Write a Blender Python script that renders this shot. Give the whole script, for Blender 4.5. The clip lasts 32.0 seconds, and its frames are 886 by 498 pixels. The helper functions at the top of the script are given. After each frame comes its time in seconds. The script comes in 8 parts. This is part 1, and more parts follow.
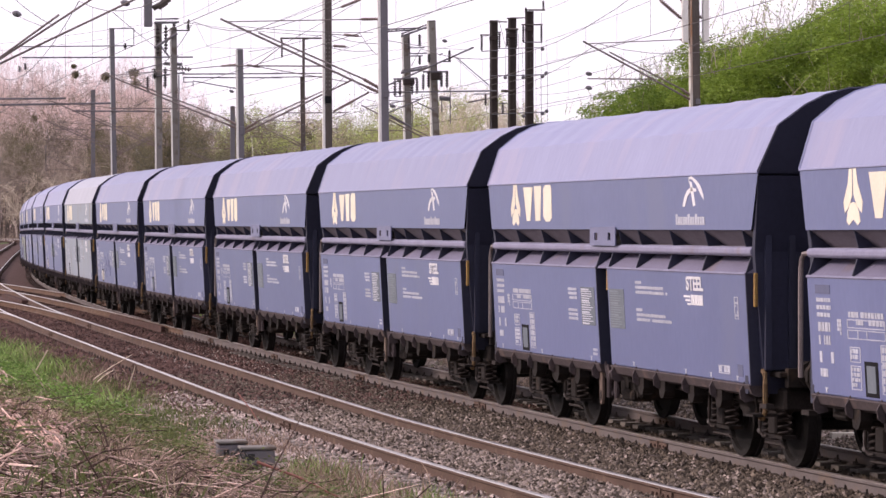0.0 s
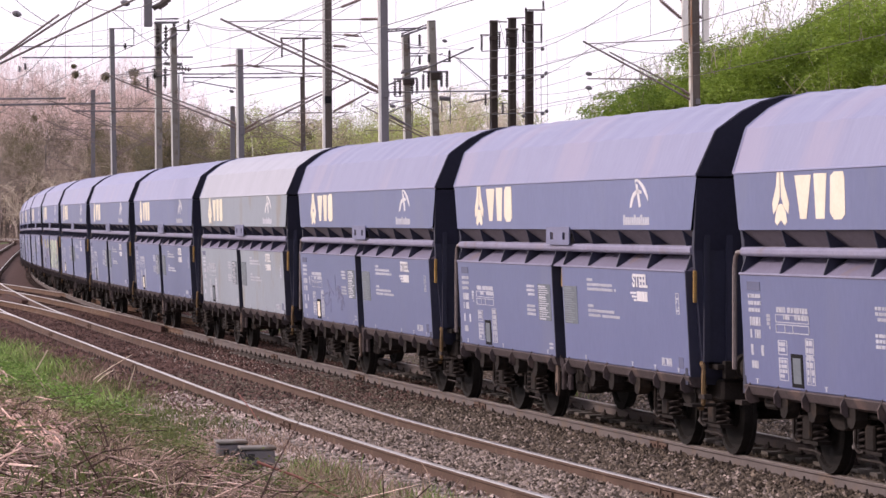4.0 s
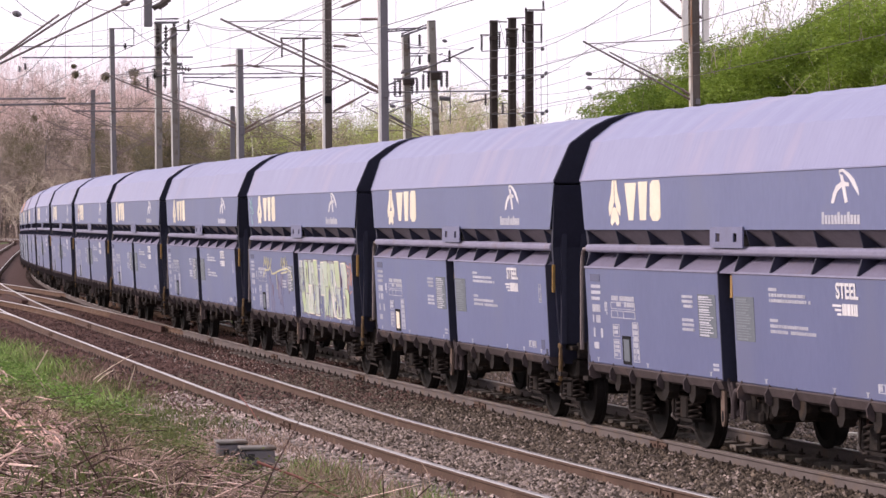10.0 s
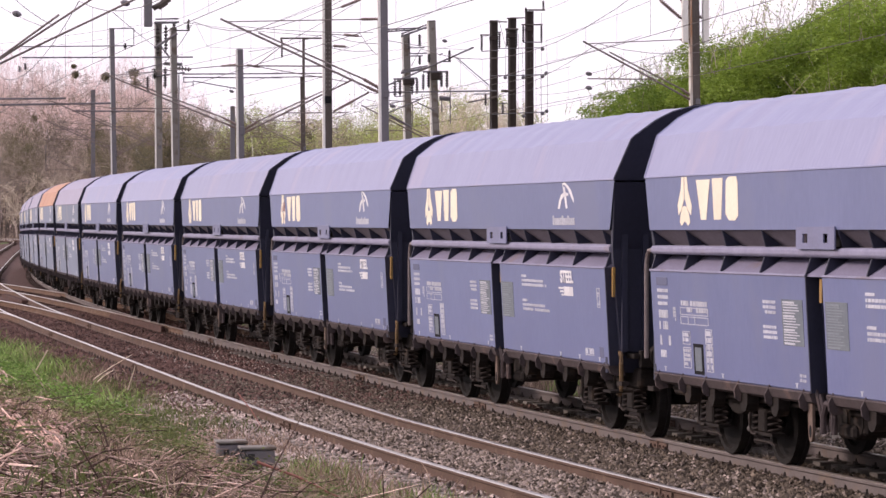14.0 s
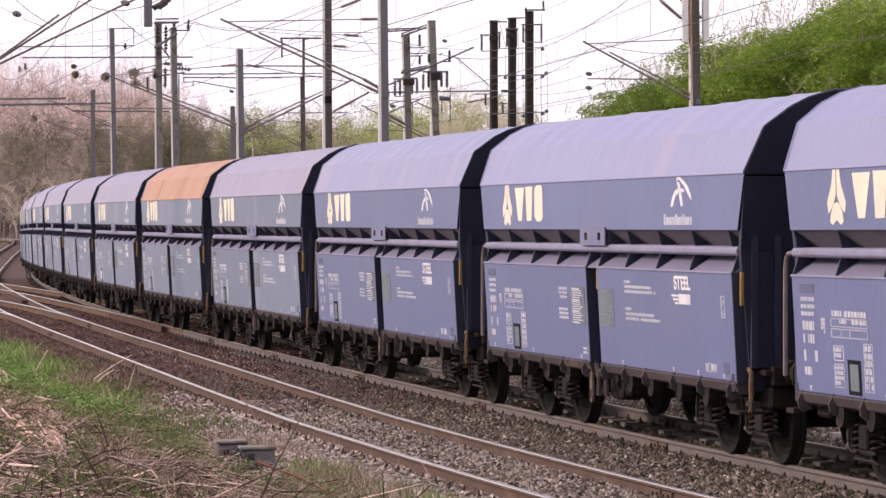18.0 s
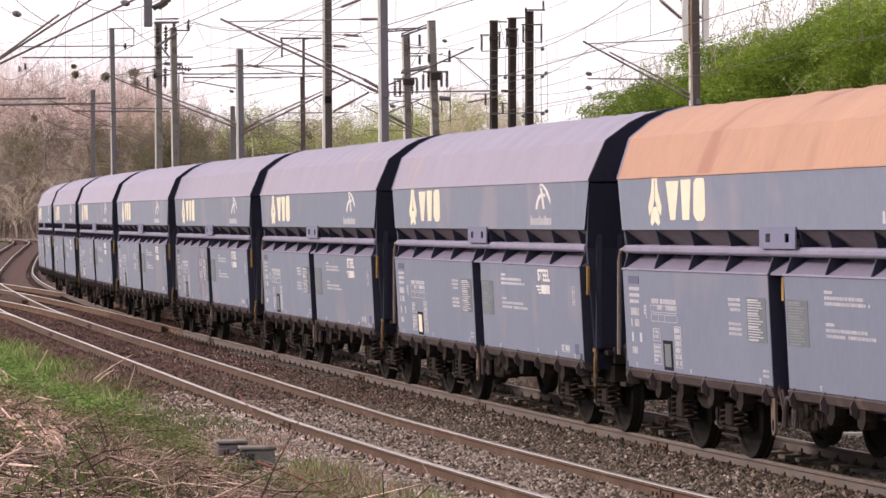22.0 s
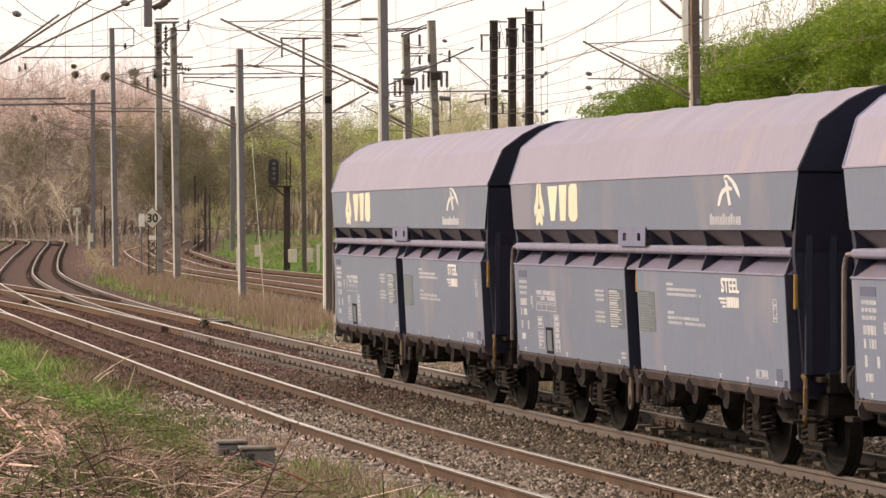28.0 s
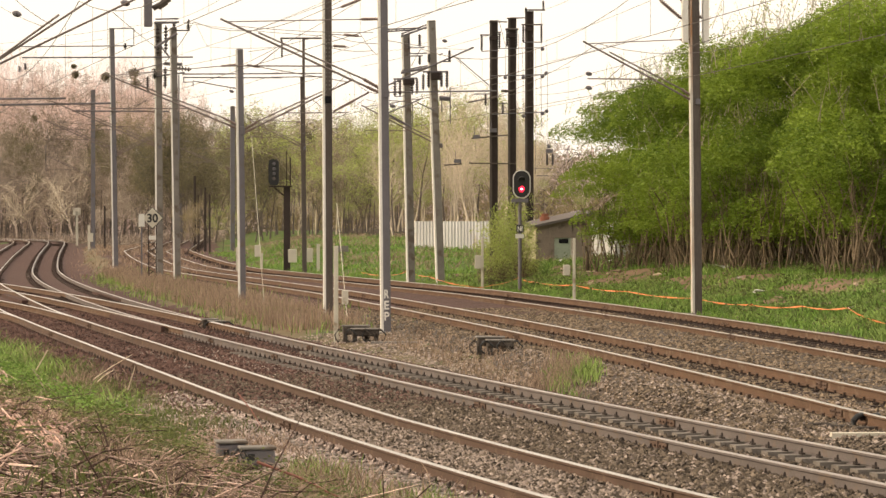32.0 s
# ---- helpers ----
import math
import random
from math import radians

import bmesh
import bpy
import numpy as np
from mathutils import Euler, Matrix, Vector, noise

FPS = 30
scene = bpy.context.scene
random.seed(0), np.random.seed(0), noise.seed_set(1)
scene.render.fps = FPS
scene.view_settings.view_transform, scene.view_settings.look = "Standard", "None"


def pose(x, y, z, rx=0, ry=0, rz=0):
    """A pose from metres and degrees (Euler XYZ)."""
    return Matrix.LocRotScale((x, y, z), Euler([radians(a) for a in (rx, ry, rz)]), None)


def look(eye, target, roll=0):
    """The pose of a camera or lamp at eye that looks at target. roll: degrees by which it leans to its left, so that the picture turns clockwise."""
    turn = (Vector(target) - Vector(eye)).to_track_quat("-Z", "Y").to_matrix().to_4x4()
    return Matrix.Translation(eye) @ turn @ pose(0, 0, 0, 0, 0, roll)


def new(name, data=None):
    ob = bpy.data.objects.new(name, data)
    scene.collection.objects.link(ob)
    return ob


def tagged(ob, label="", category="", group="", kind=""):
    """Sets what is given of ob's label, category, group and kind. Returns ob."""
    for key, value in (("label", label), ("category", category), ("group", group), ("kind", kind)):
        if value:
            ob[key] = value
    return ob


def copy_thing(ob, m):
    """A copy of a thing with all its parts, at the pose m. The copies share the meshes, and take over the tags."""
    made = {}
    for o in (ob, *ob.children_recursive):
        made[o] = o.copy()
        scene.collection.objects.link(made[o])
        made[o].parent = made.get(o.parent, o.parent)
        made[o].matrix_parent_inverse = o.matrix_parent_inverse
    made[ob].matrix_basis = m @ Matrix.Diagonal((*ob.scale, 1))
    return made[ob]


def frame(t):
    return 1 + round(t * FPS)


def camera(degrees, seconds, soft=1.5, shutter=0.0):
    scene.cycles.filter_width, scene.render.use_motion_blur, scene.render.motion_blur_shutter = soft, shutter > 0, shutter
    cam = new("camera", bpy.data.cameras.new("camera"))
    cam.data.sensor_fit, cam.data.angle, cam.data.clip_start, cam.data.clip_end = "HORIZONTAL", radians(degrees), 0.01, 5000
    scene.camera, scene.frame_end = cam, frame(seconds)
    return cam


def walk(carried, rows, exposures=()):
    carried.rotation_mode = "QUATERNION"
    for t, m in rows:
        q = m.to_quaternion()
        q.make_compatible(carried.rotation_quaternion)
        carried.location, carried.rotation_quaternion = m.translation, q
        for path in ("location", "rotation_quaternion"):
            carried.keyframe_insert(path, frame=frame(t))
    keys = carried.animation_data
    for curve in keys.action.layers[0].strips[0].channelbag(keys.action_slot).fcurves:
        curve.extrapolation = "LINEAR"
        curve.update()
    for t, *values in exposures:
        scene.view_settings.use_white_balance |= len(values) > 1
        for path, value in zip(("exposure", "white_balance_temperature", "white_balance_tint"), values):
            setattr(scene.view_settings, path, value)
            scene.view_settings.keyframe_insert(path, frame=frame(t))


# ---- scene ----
# ---- camera: stands still on the bank beside the line ----
EYE_Z = 2.491
cam = camera(15.289, 32.0, soft=1.5)
LENS = pose(0, 0, EYE_Z, 90 - 0.390, 0, 0)
walk(cam, [(0.0, LENS), (32.0, LENS)],
     exposures=[(0.0, 0.0, 6150, 29), (13.0, 0.0, 6200, 28), (19.0, 0.0, 6250, 26), (21.0, 0.0, 6300, 24), (23.0, 0.0, 6750, 21), (25.0, 0.0, 7250, 18), (28.0, 0.0, 7300, 16), (30.0, 0.06, 7600, 14), (32.0, 0.12, 7850, 12)])

# ---- light: hazy evening sky, soft low sun from the left ----
SUN_AZ, SUN_EL = radians(281), radians(24)
world = bpy.data.worlds.new("sky")
scene.world = world
world.use_nodes = True
wn = world.node_tree.nodes
wl = world.node_tree.links
wn.clear()
sky = wn.new("ShaderNodeTexSky")
sky.sky_type = "NISHITA"
sky.sun_disc = False
sky.sun_elevation, sky.sun_rotation = SUN_EL, SUN_AZ
sky.air_density, sky.dust_density, sky.ozone_density = 1.0, 4.0, 1.0
wash = wn.new("ShaderNodeMixRGB")
wash.inputs[0].default_value = 0.86
wash.inputs[2].default_value = (12.6, 12.35, 12.1, 1)
bg = wn.new("ShaderNodeBackground")
bg.inputs[1].default_value = 0.1
wout = wn.new("ShaderNodeOutputWorld")
wl.new(sky.outputs[0], wash.inputs[1])
wl.new(wash.outputs[0], bg.inputs[0])
wl.new(bg.outputs[0], wout.inputs[0])
sun = new("sun", bpy.data.lights.new("sun", "SUN"))
sun.data.energy, sun.data.angle, sun.data.color = 2.9, radians(11), (1.0, 0.87, 0.70)
toward = Vector((math.sin(SUN_AZ) * math.cos(SUN_EL), math.cos(SUN_AZ) * math.cos(SUN_EL), math.sin(SUN_EL)))
sun.matrix_world = look(toward * 50, (0, 0, 0))

# ---- materials ----


def material(name, a, b=None, rough=0.7, metal=0.0, scale=3.0, fine=40.0, bump=0.0, bump_scale=60.0, spots=None, spot_scale=1.2, spot_at=0.6, vary=0.0, stretch=(1, 1, 1), island=0.0, spec=0.5):
    """Two colours mixed by coarse and fine noise, with stains of a third colour, per-object variation and fine relief."""
    m = bpy.data.materials.new(name)
    m.use_nodes = True
    n, l = m.node_tree.nodes, m.node_tree.links
    bsdf = n["Principled BSDF"]
    bsdf.inputs["Roughness"].default_value, bsdf.inputs["Metallic"].default_value = rough, metal
    bsdf.inputs["Specular IOR Level"].default_value = spec if rough < 0.68 else min(spec, 0.12)
    b = b or tuple(c * 0.7 for c in a)
    co = n.new("ShaderNodeTexCoord")
    mp = n.new("ShaderNodeMapping")
    mp.inputs["Scale"].default_value = stretch
    l.new(co.outputs["Object"], mp.inputs[0])
    off = n.new("ShaderNodeObjectInfo")
    shift = n.new("ShaderNodeVectorMath")
    shift.operation = "ADD"
    sc = n.new("ShaderNodeMath")
    sc.operation = "MULTIPLY"
    sc.inputs[1].default_value = 37.0
    l.new(off.outputs["Random"], sc.inputs[0])
    l.new(mp.outputs[0], shift.inputs[0])
    l.new(sc.outputs[0], shift.inputs[1])
    t1 = n.new("ShaderNodeTexNoise")
    t1.inputs["Scale"].default_value, t1.inputs["Detail"].default_value = scale, 5
    t2 = n.new("ShaderNodeTexNoise")
    t2.inputs["Scale"].default_value, t2.inputs["Detail"].default_value = fine, 3
    for t in (t1, t2):
        l.new(shift.outputs[0], t.inputs["Vector"])
    mean = n.new("ShaderNodeMath")
    mean.operation = "ADD"
    l.new(t1.outputs[0], mean.inputs[0])
    l.new(t2.outputs[0], mean.inputs[1])
    ramp = n.new("ShaderNodeMapRange")
    ramp.inputs[1].default_value, ramp.inputs[2].default_value = 0.72, 1.28
    l.new(mean.outputs[0], ramp.inputs[0])
    mix = n.new("ShaderNodeMixRGB")
    mix.inputs[1].default_value, mix.inputs[2].default_value = (*a, 1), (*b, 1)
    l.new(ramp.outputs[0], mix.inputs[0])
    col = mix.outputs[0]
    if spots:
        t3 = n.new("ShaderNodeTexNoise")
        t3.inputs["Scale"].default_value, t3.inputs["Detail"].default_value = spot_scale, 6
        l.new(shift.outputs[0], t3.inputs["Vector"])
        r3 = n.new("ShaderNodeMapRange")
        r3.inputs[1].default_value, r3.inputs[2].default_value = spot_at, spot_at + 0.1
        l.new(t3.outputs[0], r3.inputs[0])
        mx = n.new("ShaderNodeMixRGB")
        mx.inputs[2].default_value = (*spots, 1)
        l.new(r3.outputs[0], mx.inputs[0])
        l.new(col, mx.inputs[1])
        col = mx.outputs[0]
    if vary or island:
        src = off.outputs["Random"]
        if island:
            src = n.new("ShaderNodeNewGeometry").outputs["Random Per Island"]
        amount = island or vary
        rg = n.new("ShaderNodeMapRange")
        rg.inputs[3].default_value, rg.inputs[4].default_value = 1 - amount, 1 + amount
        l.new(src, rg.inputs[0])
        hs = n.new("ShaderNodeHueSaturation")
        l.new(rg.outputs[0], hs.inputs["Value"])
        l.new(col, hs.inputs["Color"])
        col = hs.outputs[0]
    l.new(col, bsdf.inputs["Base Color"])
    if bump:
        tb = n.new("ShaderNodeTexNoise")
        tb.inputs["Scale"].default_value, tb.inputs["Detail"].default_value = bump_scale, 4
        l.new(shift.outputs[0], tb.inputs["Vector"])
        bp = n.new("ShaderNodeBump")
        bp.inputs["Strength"].default_value, bp.inputs["Distance"].default_value = min(1, bump), 0.02
        l.new(tb.outputs[0], bp.inputs["Height"])
        l.new(bp.outputs[0], bsdf.inputs["Normal"])
    return m


BLUE = material("blue_paint", (0.132, 0.154, 0.298), (0.112, 0.131, 0.262), 0.42, 0, 0.9, 14, 0.06, 30, spots=(0.132, 0.150, 0.27), spot_scale=0.8, spot_at=0.56, stretch=(1, 1, 0.45), vary=0.07, spec=0.75)
DULL = material("dulled_blue_paint", (0.175, 0.205, 0.29), (0.15, 0.176, 0.258), 0.48, 0, 0.9, 14, 0.06, 30, spots=(0.225, 0.225, 0.29), spot_scale=0.9, spot_at=0.55, stretch=(1, 1, 0.45), vary=0.06)
GREY = material("weathered_grey_paint", (0.27, 0.305, 0.365), (0.235, 0.265, 0.318), 0.5, 0, 0.9, 16, 0.08, 30, spots=(0.24, 0.23, 0.22), spot_scale=1.0, spot_at=0.56, stretch=(1, 1, 0.45))
NAVY = material("near_black_navy", (0.020, 0.022, 0.048), (0.014, 0.016, 0.036), 0.6, 0, 2, 20, 0.1, 40, vary=0.15)
TARP = material("lilac_blue_cover", (0.208, 0.218, 0.365), (0.178, 0.187, 0.325), 0.46, 0, 0.7, 10, 0.15, 8, spots=(0.235, 0.222, 0.345), spot_scale=0.7, spot_at=0.54, stretch=(1.6, 0.5, 0.5), vary=0.08, spec=0.85)
TARP_GREY = material("pale_grey_cover", (0.37, 0.38, 0.445), (0.33, 0.34, 0.40), 0.65, 0, 0.7, 10, 0.15, 8, stretch=(1.6, 0.5, 0.5))
TARP_DUSTY = material("dusty_mauve_cover", (0.285, 0.265, 0.36), (0.25, 0.23, 0.318), 0.6, 0, 0.7, 10, 0.15, 8, spots=(0.325, 0.275, 0.315), spot_scale=0.7, spot_at=0.6, stretch=(1.6, 0.5, 0.5), vary=0.06)
TARP_RUST = material("orange_brown_cover", (0.47, 0.285, 0.205), (0.41, 0.25, 0.19), 0.7, 0, 0.7, 10, 0.15, 8, spots=(0.36, 0.2, 0.15), spot_scale=0.8, spot_at=0.58, stretch=(1.6, 0.5, 0.5))
LEDGE = material("dusty_ledge_paint", (0.27, 0.265, 0.36), (0.21, 0.205, 0.285), 0.7, 0, 3, 30, 0.1, 60, spots=(0.22, 0.195, 0.235), spot_scale=2, spot_at=0.6)
# dusty grey, darkened for the shade under the wagons' upper body
SHADOWED = material("shaded_grey_dusty_underside", (0.18, 0.16, 0.185), (0.135, 0.12, 0.138), 0.8, 0, 3, 30, 0.15, 60)
DUST = material("brown_dusty_steel", (0.205, 0.192, 0.268), (0.165, 0.153, 0.215), 0.7, 0, 1.5, 30, 0.15, 60, spots=(0.20, 0.165, 0.19), spot_scale=1.6, spot_at=0.6)
GRIME = material("grimy_black_running_gear", (0.026, 0.021, 0.019), (0.015, 0.0125, 0.0115), 0.75, 0, 5, 40, 0.2, 60, spots=(0.045, 0.032, 0.024), spot_scale=4, spot_at=0.58)
RUSTY = material("rusty_underframe", (0.045, 0.036, 0.033), (0.027, 0.022, 0.02), 0.8, 0, 4, 40, 0.2, 60)
TYRE = material("worn_wheel_steel", (0.022, 0.019, 0.018), (0.013, 0.012, 0.011), 0.75, 0.0, 5, 40)
CREAM = material("cream_lettering", (0.82, 0.75, 0.60), (0.74, 0.67, 0.52), 0.5, 0, 4, 30, vary=0.05)
BRIGHT = material("bright_white_lettering", (0.74, 0.73, 0.74), (0.64, 0.63, 0.65), 0.6, 0, 4, 30, vary=0.05)
WHITE = material("white_lettering", (0.52, 0.53, 0.58), (0.38, 0.39, 0.46), 0.6, 0, 4, 30, vary=0.1)
PLATE = material("blue_grey_bracket", (0.17, 0.18, 0.30), (0.14, 0.145, 0.23), 0.6, 0, 4, 30)
OLIVE = material("faded_notice_board", (0.165, 0.19, 0.215), (0.135, 0.155, 0.18), 0.7, 0, 4, 30)
YELLOW = material("worn_yellow_paint", (0.36, 0.21, 0.045), (0.22, 0.13, 0.04), 0.6, 0, 6, 30)
BLACK = material("black_void", (0.012, 0.012, 0.014), None, 0.8)
MINT = material("pale_green_spray_paint", (0.42, 0.52, 0.38), (0.46, 0.50, 0.46), 0.6, 0, 2.5, 20, spots=(0.62, 0.6, 0.6), spot_scale=2.5, spot_at=0.55)
SPRAY = material("yellow_spray_paint", (0.66, 0.62, 0.33), (0.52, 0.50, 0.30), 0.6, 0, 4, 20)
AQUA = material("aqua_spray_paint", (0.25, 0.5, 0.45), (0.3, 0.5, 0.5), 0.6)
RAILSIDE = material("rusty_rail", (0.15, 0.09, 0.06), (0.10, 0.062, 0.043), 0.75, 0, 1.5, 40, 0.1, 80, spots=(0.165, 0.115, 0.085), spot_scale=3, spot_at=0.55)
RAILBROWN = material("brown_rail", (0.13, 0.085, 0.066), (0.09, 0.06, 0.048), 0.75, 0, 1.5, 40, 0.1, 80, spots=(0.165, 0.115, 0.087), spot_scale=3, spot_at=0.57)
RAILDUST = material("dusty_grey_rail", (0.165, 0.142, 0.135), (0.12, 0.102, 0.098), 0.75, 0, 1.5, 40, 0.1, 80, spots=(0.16, 0.125, 0.105), spot_scale=3, spot_at=0.55)
RAILTOP = material("polished_rail_head", (0.60, 0.55, 0.49), (0.42, 0.37, 0.33), 0.28, 0.85, 0.5, 60)
RAILWORN = material("dull_rail_head", (0.42, 0.37, 0.34), (0.26, 0.22, 0.20), 0.4, 0.6, 0.4, 50)
CONCRETE = material("weathered_concrete", (0.26, 0.24, 0.22), (0.19, 0.175, 0.16), 0.85, 0, 2, 30, 0.2, 60, spots=(0.15, 0.12, 0.10), spot_scale=2.5, spot_at=0.56, vary=0.1)
SLEEPER = material("dirty_concrete_sleeper", (0.23, 0.205, 0.182), (0.14, 0.122, 0.107), 0.9, 0, 3, 30, 0.3, 60, vary=0.15)
WOODEN = material("dark_timber_sleeper", (0.07, 0.05, 0.042), (0.045, 0.034, 0.03), 0.9, 0, 5, 40, 0.3, 60, vary=0.2)
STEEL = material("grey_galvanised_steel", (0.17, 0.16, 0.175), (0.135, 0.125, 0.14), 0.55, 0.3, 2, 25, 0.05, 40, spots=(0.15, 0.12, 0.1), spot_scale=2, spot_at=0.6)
# near-white: sunlight on the masts' left flanges, also white letters and weights
PALE = material("sunlit_flange_and_white_paint", (0.82, 0.80, 0.76), (0.70, 0.67, 0.62), 0.6, 0, 3, 25)
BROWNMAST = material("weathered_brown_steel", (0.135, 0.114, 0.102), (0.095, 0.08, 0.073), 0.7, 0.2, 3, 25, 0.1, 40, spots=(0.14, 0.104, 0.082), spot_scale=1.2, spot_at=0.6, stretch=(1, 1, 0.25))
# sunlit left flange of one mast, paled in the colour, with real rust
PALERUST = material("sunlit_flange_with_rust", (0.60, 0.57, 0.52), (0.50, 0.46, 0.41), 0.65, 0.1, 3, 25, 0.1, 40, spots=(0.36, 0.19, 0.10), spot_scale=1.6, spot_at=0.57, stretch=(1, 1, 0.2))
DARKPOLE = material("dark_rusted_pole", (0.065, 0.05, 0.045), (0.045, 0.035, 0.032), 0.8, 0, 3, 25, 0.1, 40)
WIRE = material("weathered_copper_wire", (0.13, 0.11, 0.105), (0.1, 0.085, 0.08), 0.6, 0.4)
TUBE = material("brown_cantilever_tube", (0.22, 0.175, 0.165), (0.17, 0.135, 0.125), 0.6, 0.3, 3, 30)
INSULTAN = material("tan_glazed_insulator", (0.20, 0.135, 0.115), (0.14, 0.095, 0.085), 0.35)
INSUL = material("dark_glazed_insulator", (0.05, 0.035, 0.035), (0.03, 0.025, 0.025), 0.35)
CREAMPAINT = material("cream_painted_steel", (0.62, 0.58, 0.48), (0.52, 0.48, 0.40), 0.65, 0, 3, 25, spots=(0.35, 0.28, 0.2), spot_scale=3, spot_at=0.62)


# ---- mesh building ----


class Geo:
    """Vertices and faces gathered for one mesh."""

    def __init__(self):
        self.v, self.f, self.k = [], [], []

    def add(self, verts, faces, k=0):
        o = len(self.v)
        self.v.extend(verts)
        self.f.extend(tuple(i + o for i in f) for f in faces)
        self.k.extend([k] * len(faces))
        return self

    def box(self, x0, x1, y0, y1, z0, z1, k=0):
        vs = [(x, y, z) for z in (z0, z1) for y in (y0, y1) for x in (x0, x1)]
        return self.add(vs, [(0, 2, 3, 1), (4, 5, 7, 6), (0, 1, 5, 4), (2, 6, 7, 3), (0, 4, 6, 2), (1, 3, 7, 5)], k)

    def sweep(self, profile, x0, x1, k=0, caps=True, shear=0.0):
        """A closed (y, z) outline drawn along x; shear leans the far end."""
        n = len(profile)
        vs = [(x0, y, z) for y, z in profile] + [(x1, y, z + shear) for y, z in profile]
        fs = [(i, (i + 1) % n, n + (i + 1) % n, n + i) for i in range(n)]
        if caps:
            fs += [tuple(range(n - 1, -1, -1)), tuple(range(n, 2 * n))]
        return self.add(vs, fs, k)

    def tube(self, p, q, r, r2=None, n=6, k=0, caps=True):
        p, q = Vector(p), Vector(q)
        r2 = r if r2 is None else r2
        w = (q - p).normalized()
        a = w.orthogonal().normalized()
        b = w.cross(a)
        vs = []
        for c, rr in ((p, r), (q, r2)):
            for i in range(n):
                g = 2 * math.pi * i / n
                vs.append(tuple(c + (a * math.cos(g) + b * math.sin(g)) * rr))
        fs = [(i, (i + 1) % n, n + (i + 1) % n, n + i) for i in range(n)]
        if caps and n > 2:
            fs += [tuple(range(n - 1, -1, -1)), tuple(range(n, 2 * n))]
        return self.add(vs, fs, k)

    def path(self, pts, r, n=6, k=0):
        return self.hose(pts, r, n, k)

    def hose(self, pts, r, n=5, k=0):
        """One continuous tube through many points."""
        vs, fs = [], []
        m = len(pts)
        for i, p in enumerate(pts):
            w = (Vector(pts[min(m - 1, i + 1)]) - Vector(pts[max(0, i - 1)])).normalized()
            a = w.cross(Vector((0.31, 0.2, 0.93))).normalized()
            b = w.cross(a)
            for j in range(n):
                g = 2 * math.pi * j / n
                vs.append(tuple(Vector(p) + (a * math.cos(g) + b * math.sin(g)) * r))
        for i in range(m - 1):
            fs += [(i * n + j, i * n + (j + 1) % n, (i + 1) * n + (j + 1) % n, (i + 1) * n + j) for j in range(n)]
        return self.add(vs, fs, k)

    def lathe(self, p, q, prof, n=10, k=0):
        """Rings (share of the way, radius) round the axis p-q."""
        p, q = Vector(p), Vector(q)
        w = (q - p).normalized()
        a = w.orthogonal().normalized()
        b = w.cross(a)
        vs, fs = [], []
        for u, r in prof:
            c = p.lerp(q, u)
            for i in range(n):
                g = 2 * math.pi * i / n
                vs.append(tuple(c + (a * math.cos(g) + b * math.sin(g)) * r))
        for j in range(len(prof) - 1):
            fs += [(j * n + i, j * n + (i + 1) % n, (j + 1) * n + (i + 1) % n, (j + 1) * n + i) for i in range(n)]
        fs += [tuple(range(n - 1, -1, -1)), tuple(range((len(prof) - 1) * n, len(prof) * n))]
        return self.add(vs, fs, k)

    def slab(self, outline, y0, y1, k=0):
        """An (x, z) outline given thickness along y."""
        n = len(outline)
        vs = [(x, y0, z) for x, z in outline] + [(x, y1, z) for x, z in outline]
        fs = [tuple(range(n)), tuple(range(2 * n - 1, n - 1, -1))] + [(i, n + i, n + (i + 1) % n, (i + 1) % n) for i in range(n)]
        return self.add(vs, fs, k)

    def mesh(self, name, *mats, bevel=0.0, smooth=False):
        me = bpy.data.meshes.new(name)
        me.from_pydata(self.v, [], self.f)
        for m in mats:
            me.materials.append(m)
        if len(mats) > 1:
            me.polygons.foreach_set("material_index", self.k)
        bm = bmesh.new()
        bm.from_mesh(me)
        if len(self.f) < 4000:
            bmesh.ops.recalc_face_normals(bm, faces=bm.faces)
        if bevel:
            bmesh.ops.bevel(bm, geom=list(bm.edges), offset=bevel, segments=1, affect="EDGES", clamp_overlap=True)
        bm.to_mesh(me)
        bm.free()
        if smooth:
            me.polygons.foreach_set("use_smooth", [True] * len(me.polygons))
        me.update()
        return me


def part(name, geo, mats, parent, label="", bevel=0.0, smooth=False, m=None):
    """One mesh object under a thing or under a part."""
    me = geo if isinstance(geo, bpy.types.Mesh) else geo.mesh(name, *(mats if isinstance(mats, (list, tuple)) else [mats]), bevel=bevel, smooth=smooth)
    ob = new(name, me)
    ob.parent = parent
    if m is not None:
        ob.matrix_basis = m
    if label:
        tagged(ob, label)
    return ob


def thing(name, label, category, group="", kind="", m=None):
    ob = new(name)
    if m is not None:
        ob.matrix_basis = m
    return tagged(ob, label, category, group, kind)


def solo(name, geo, mats, label, category="", group="", kind="", bevel=0.0, smooth=False):
    ob = new(name, geo.mesh(name, *(mats if isinstance(mats, (list, tuple)) else [mats]), bevel=bevel, smooth=smooth))
    return tagged(ob, label, category, group, kind)


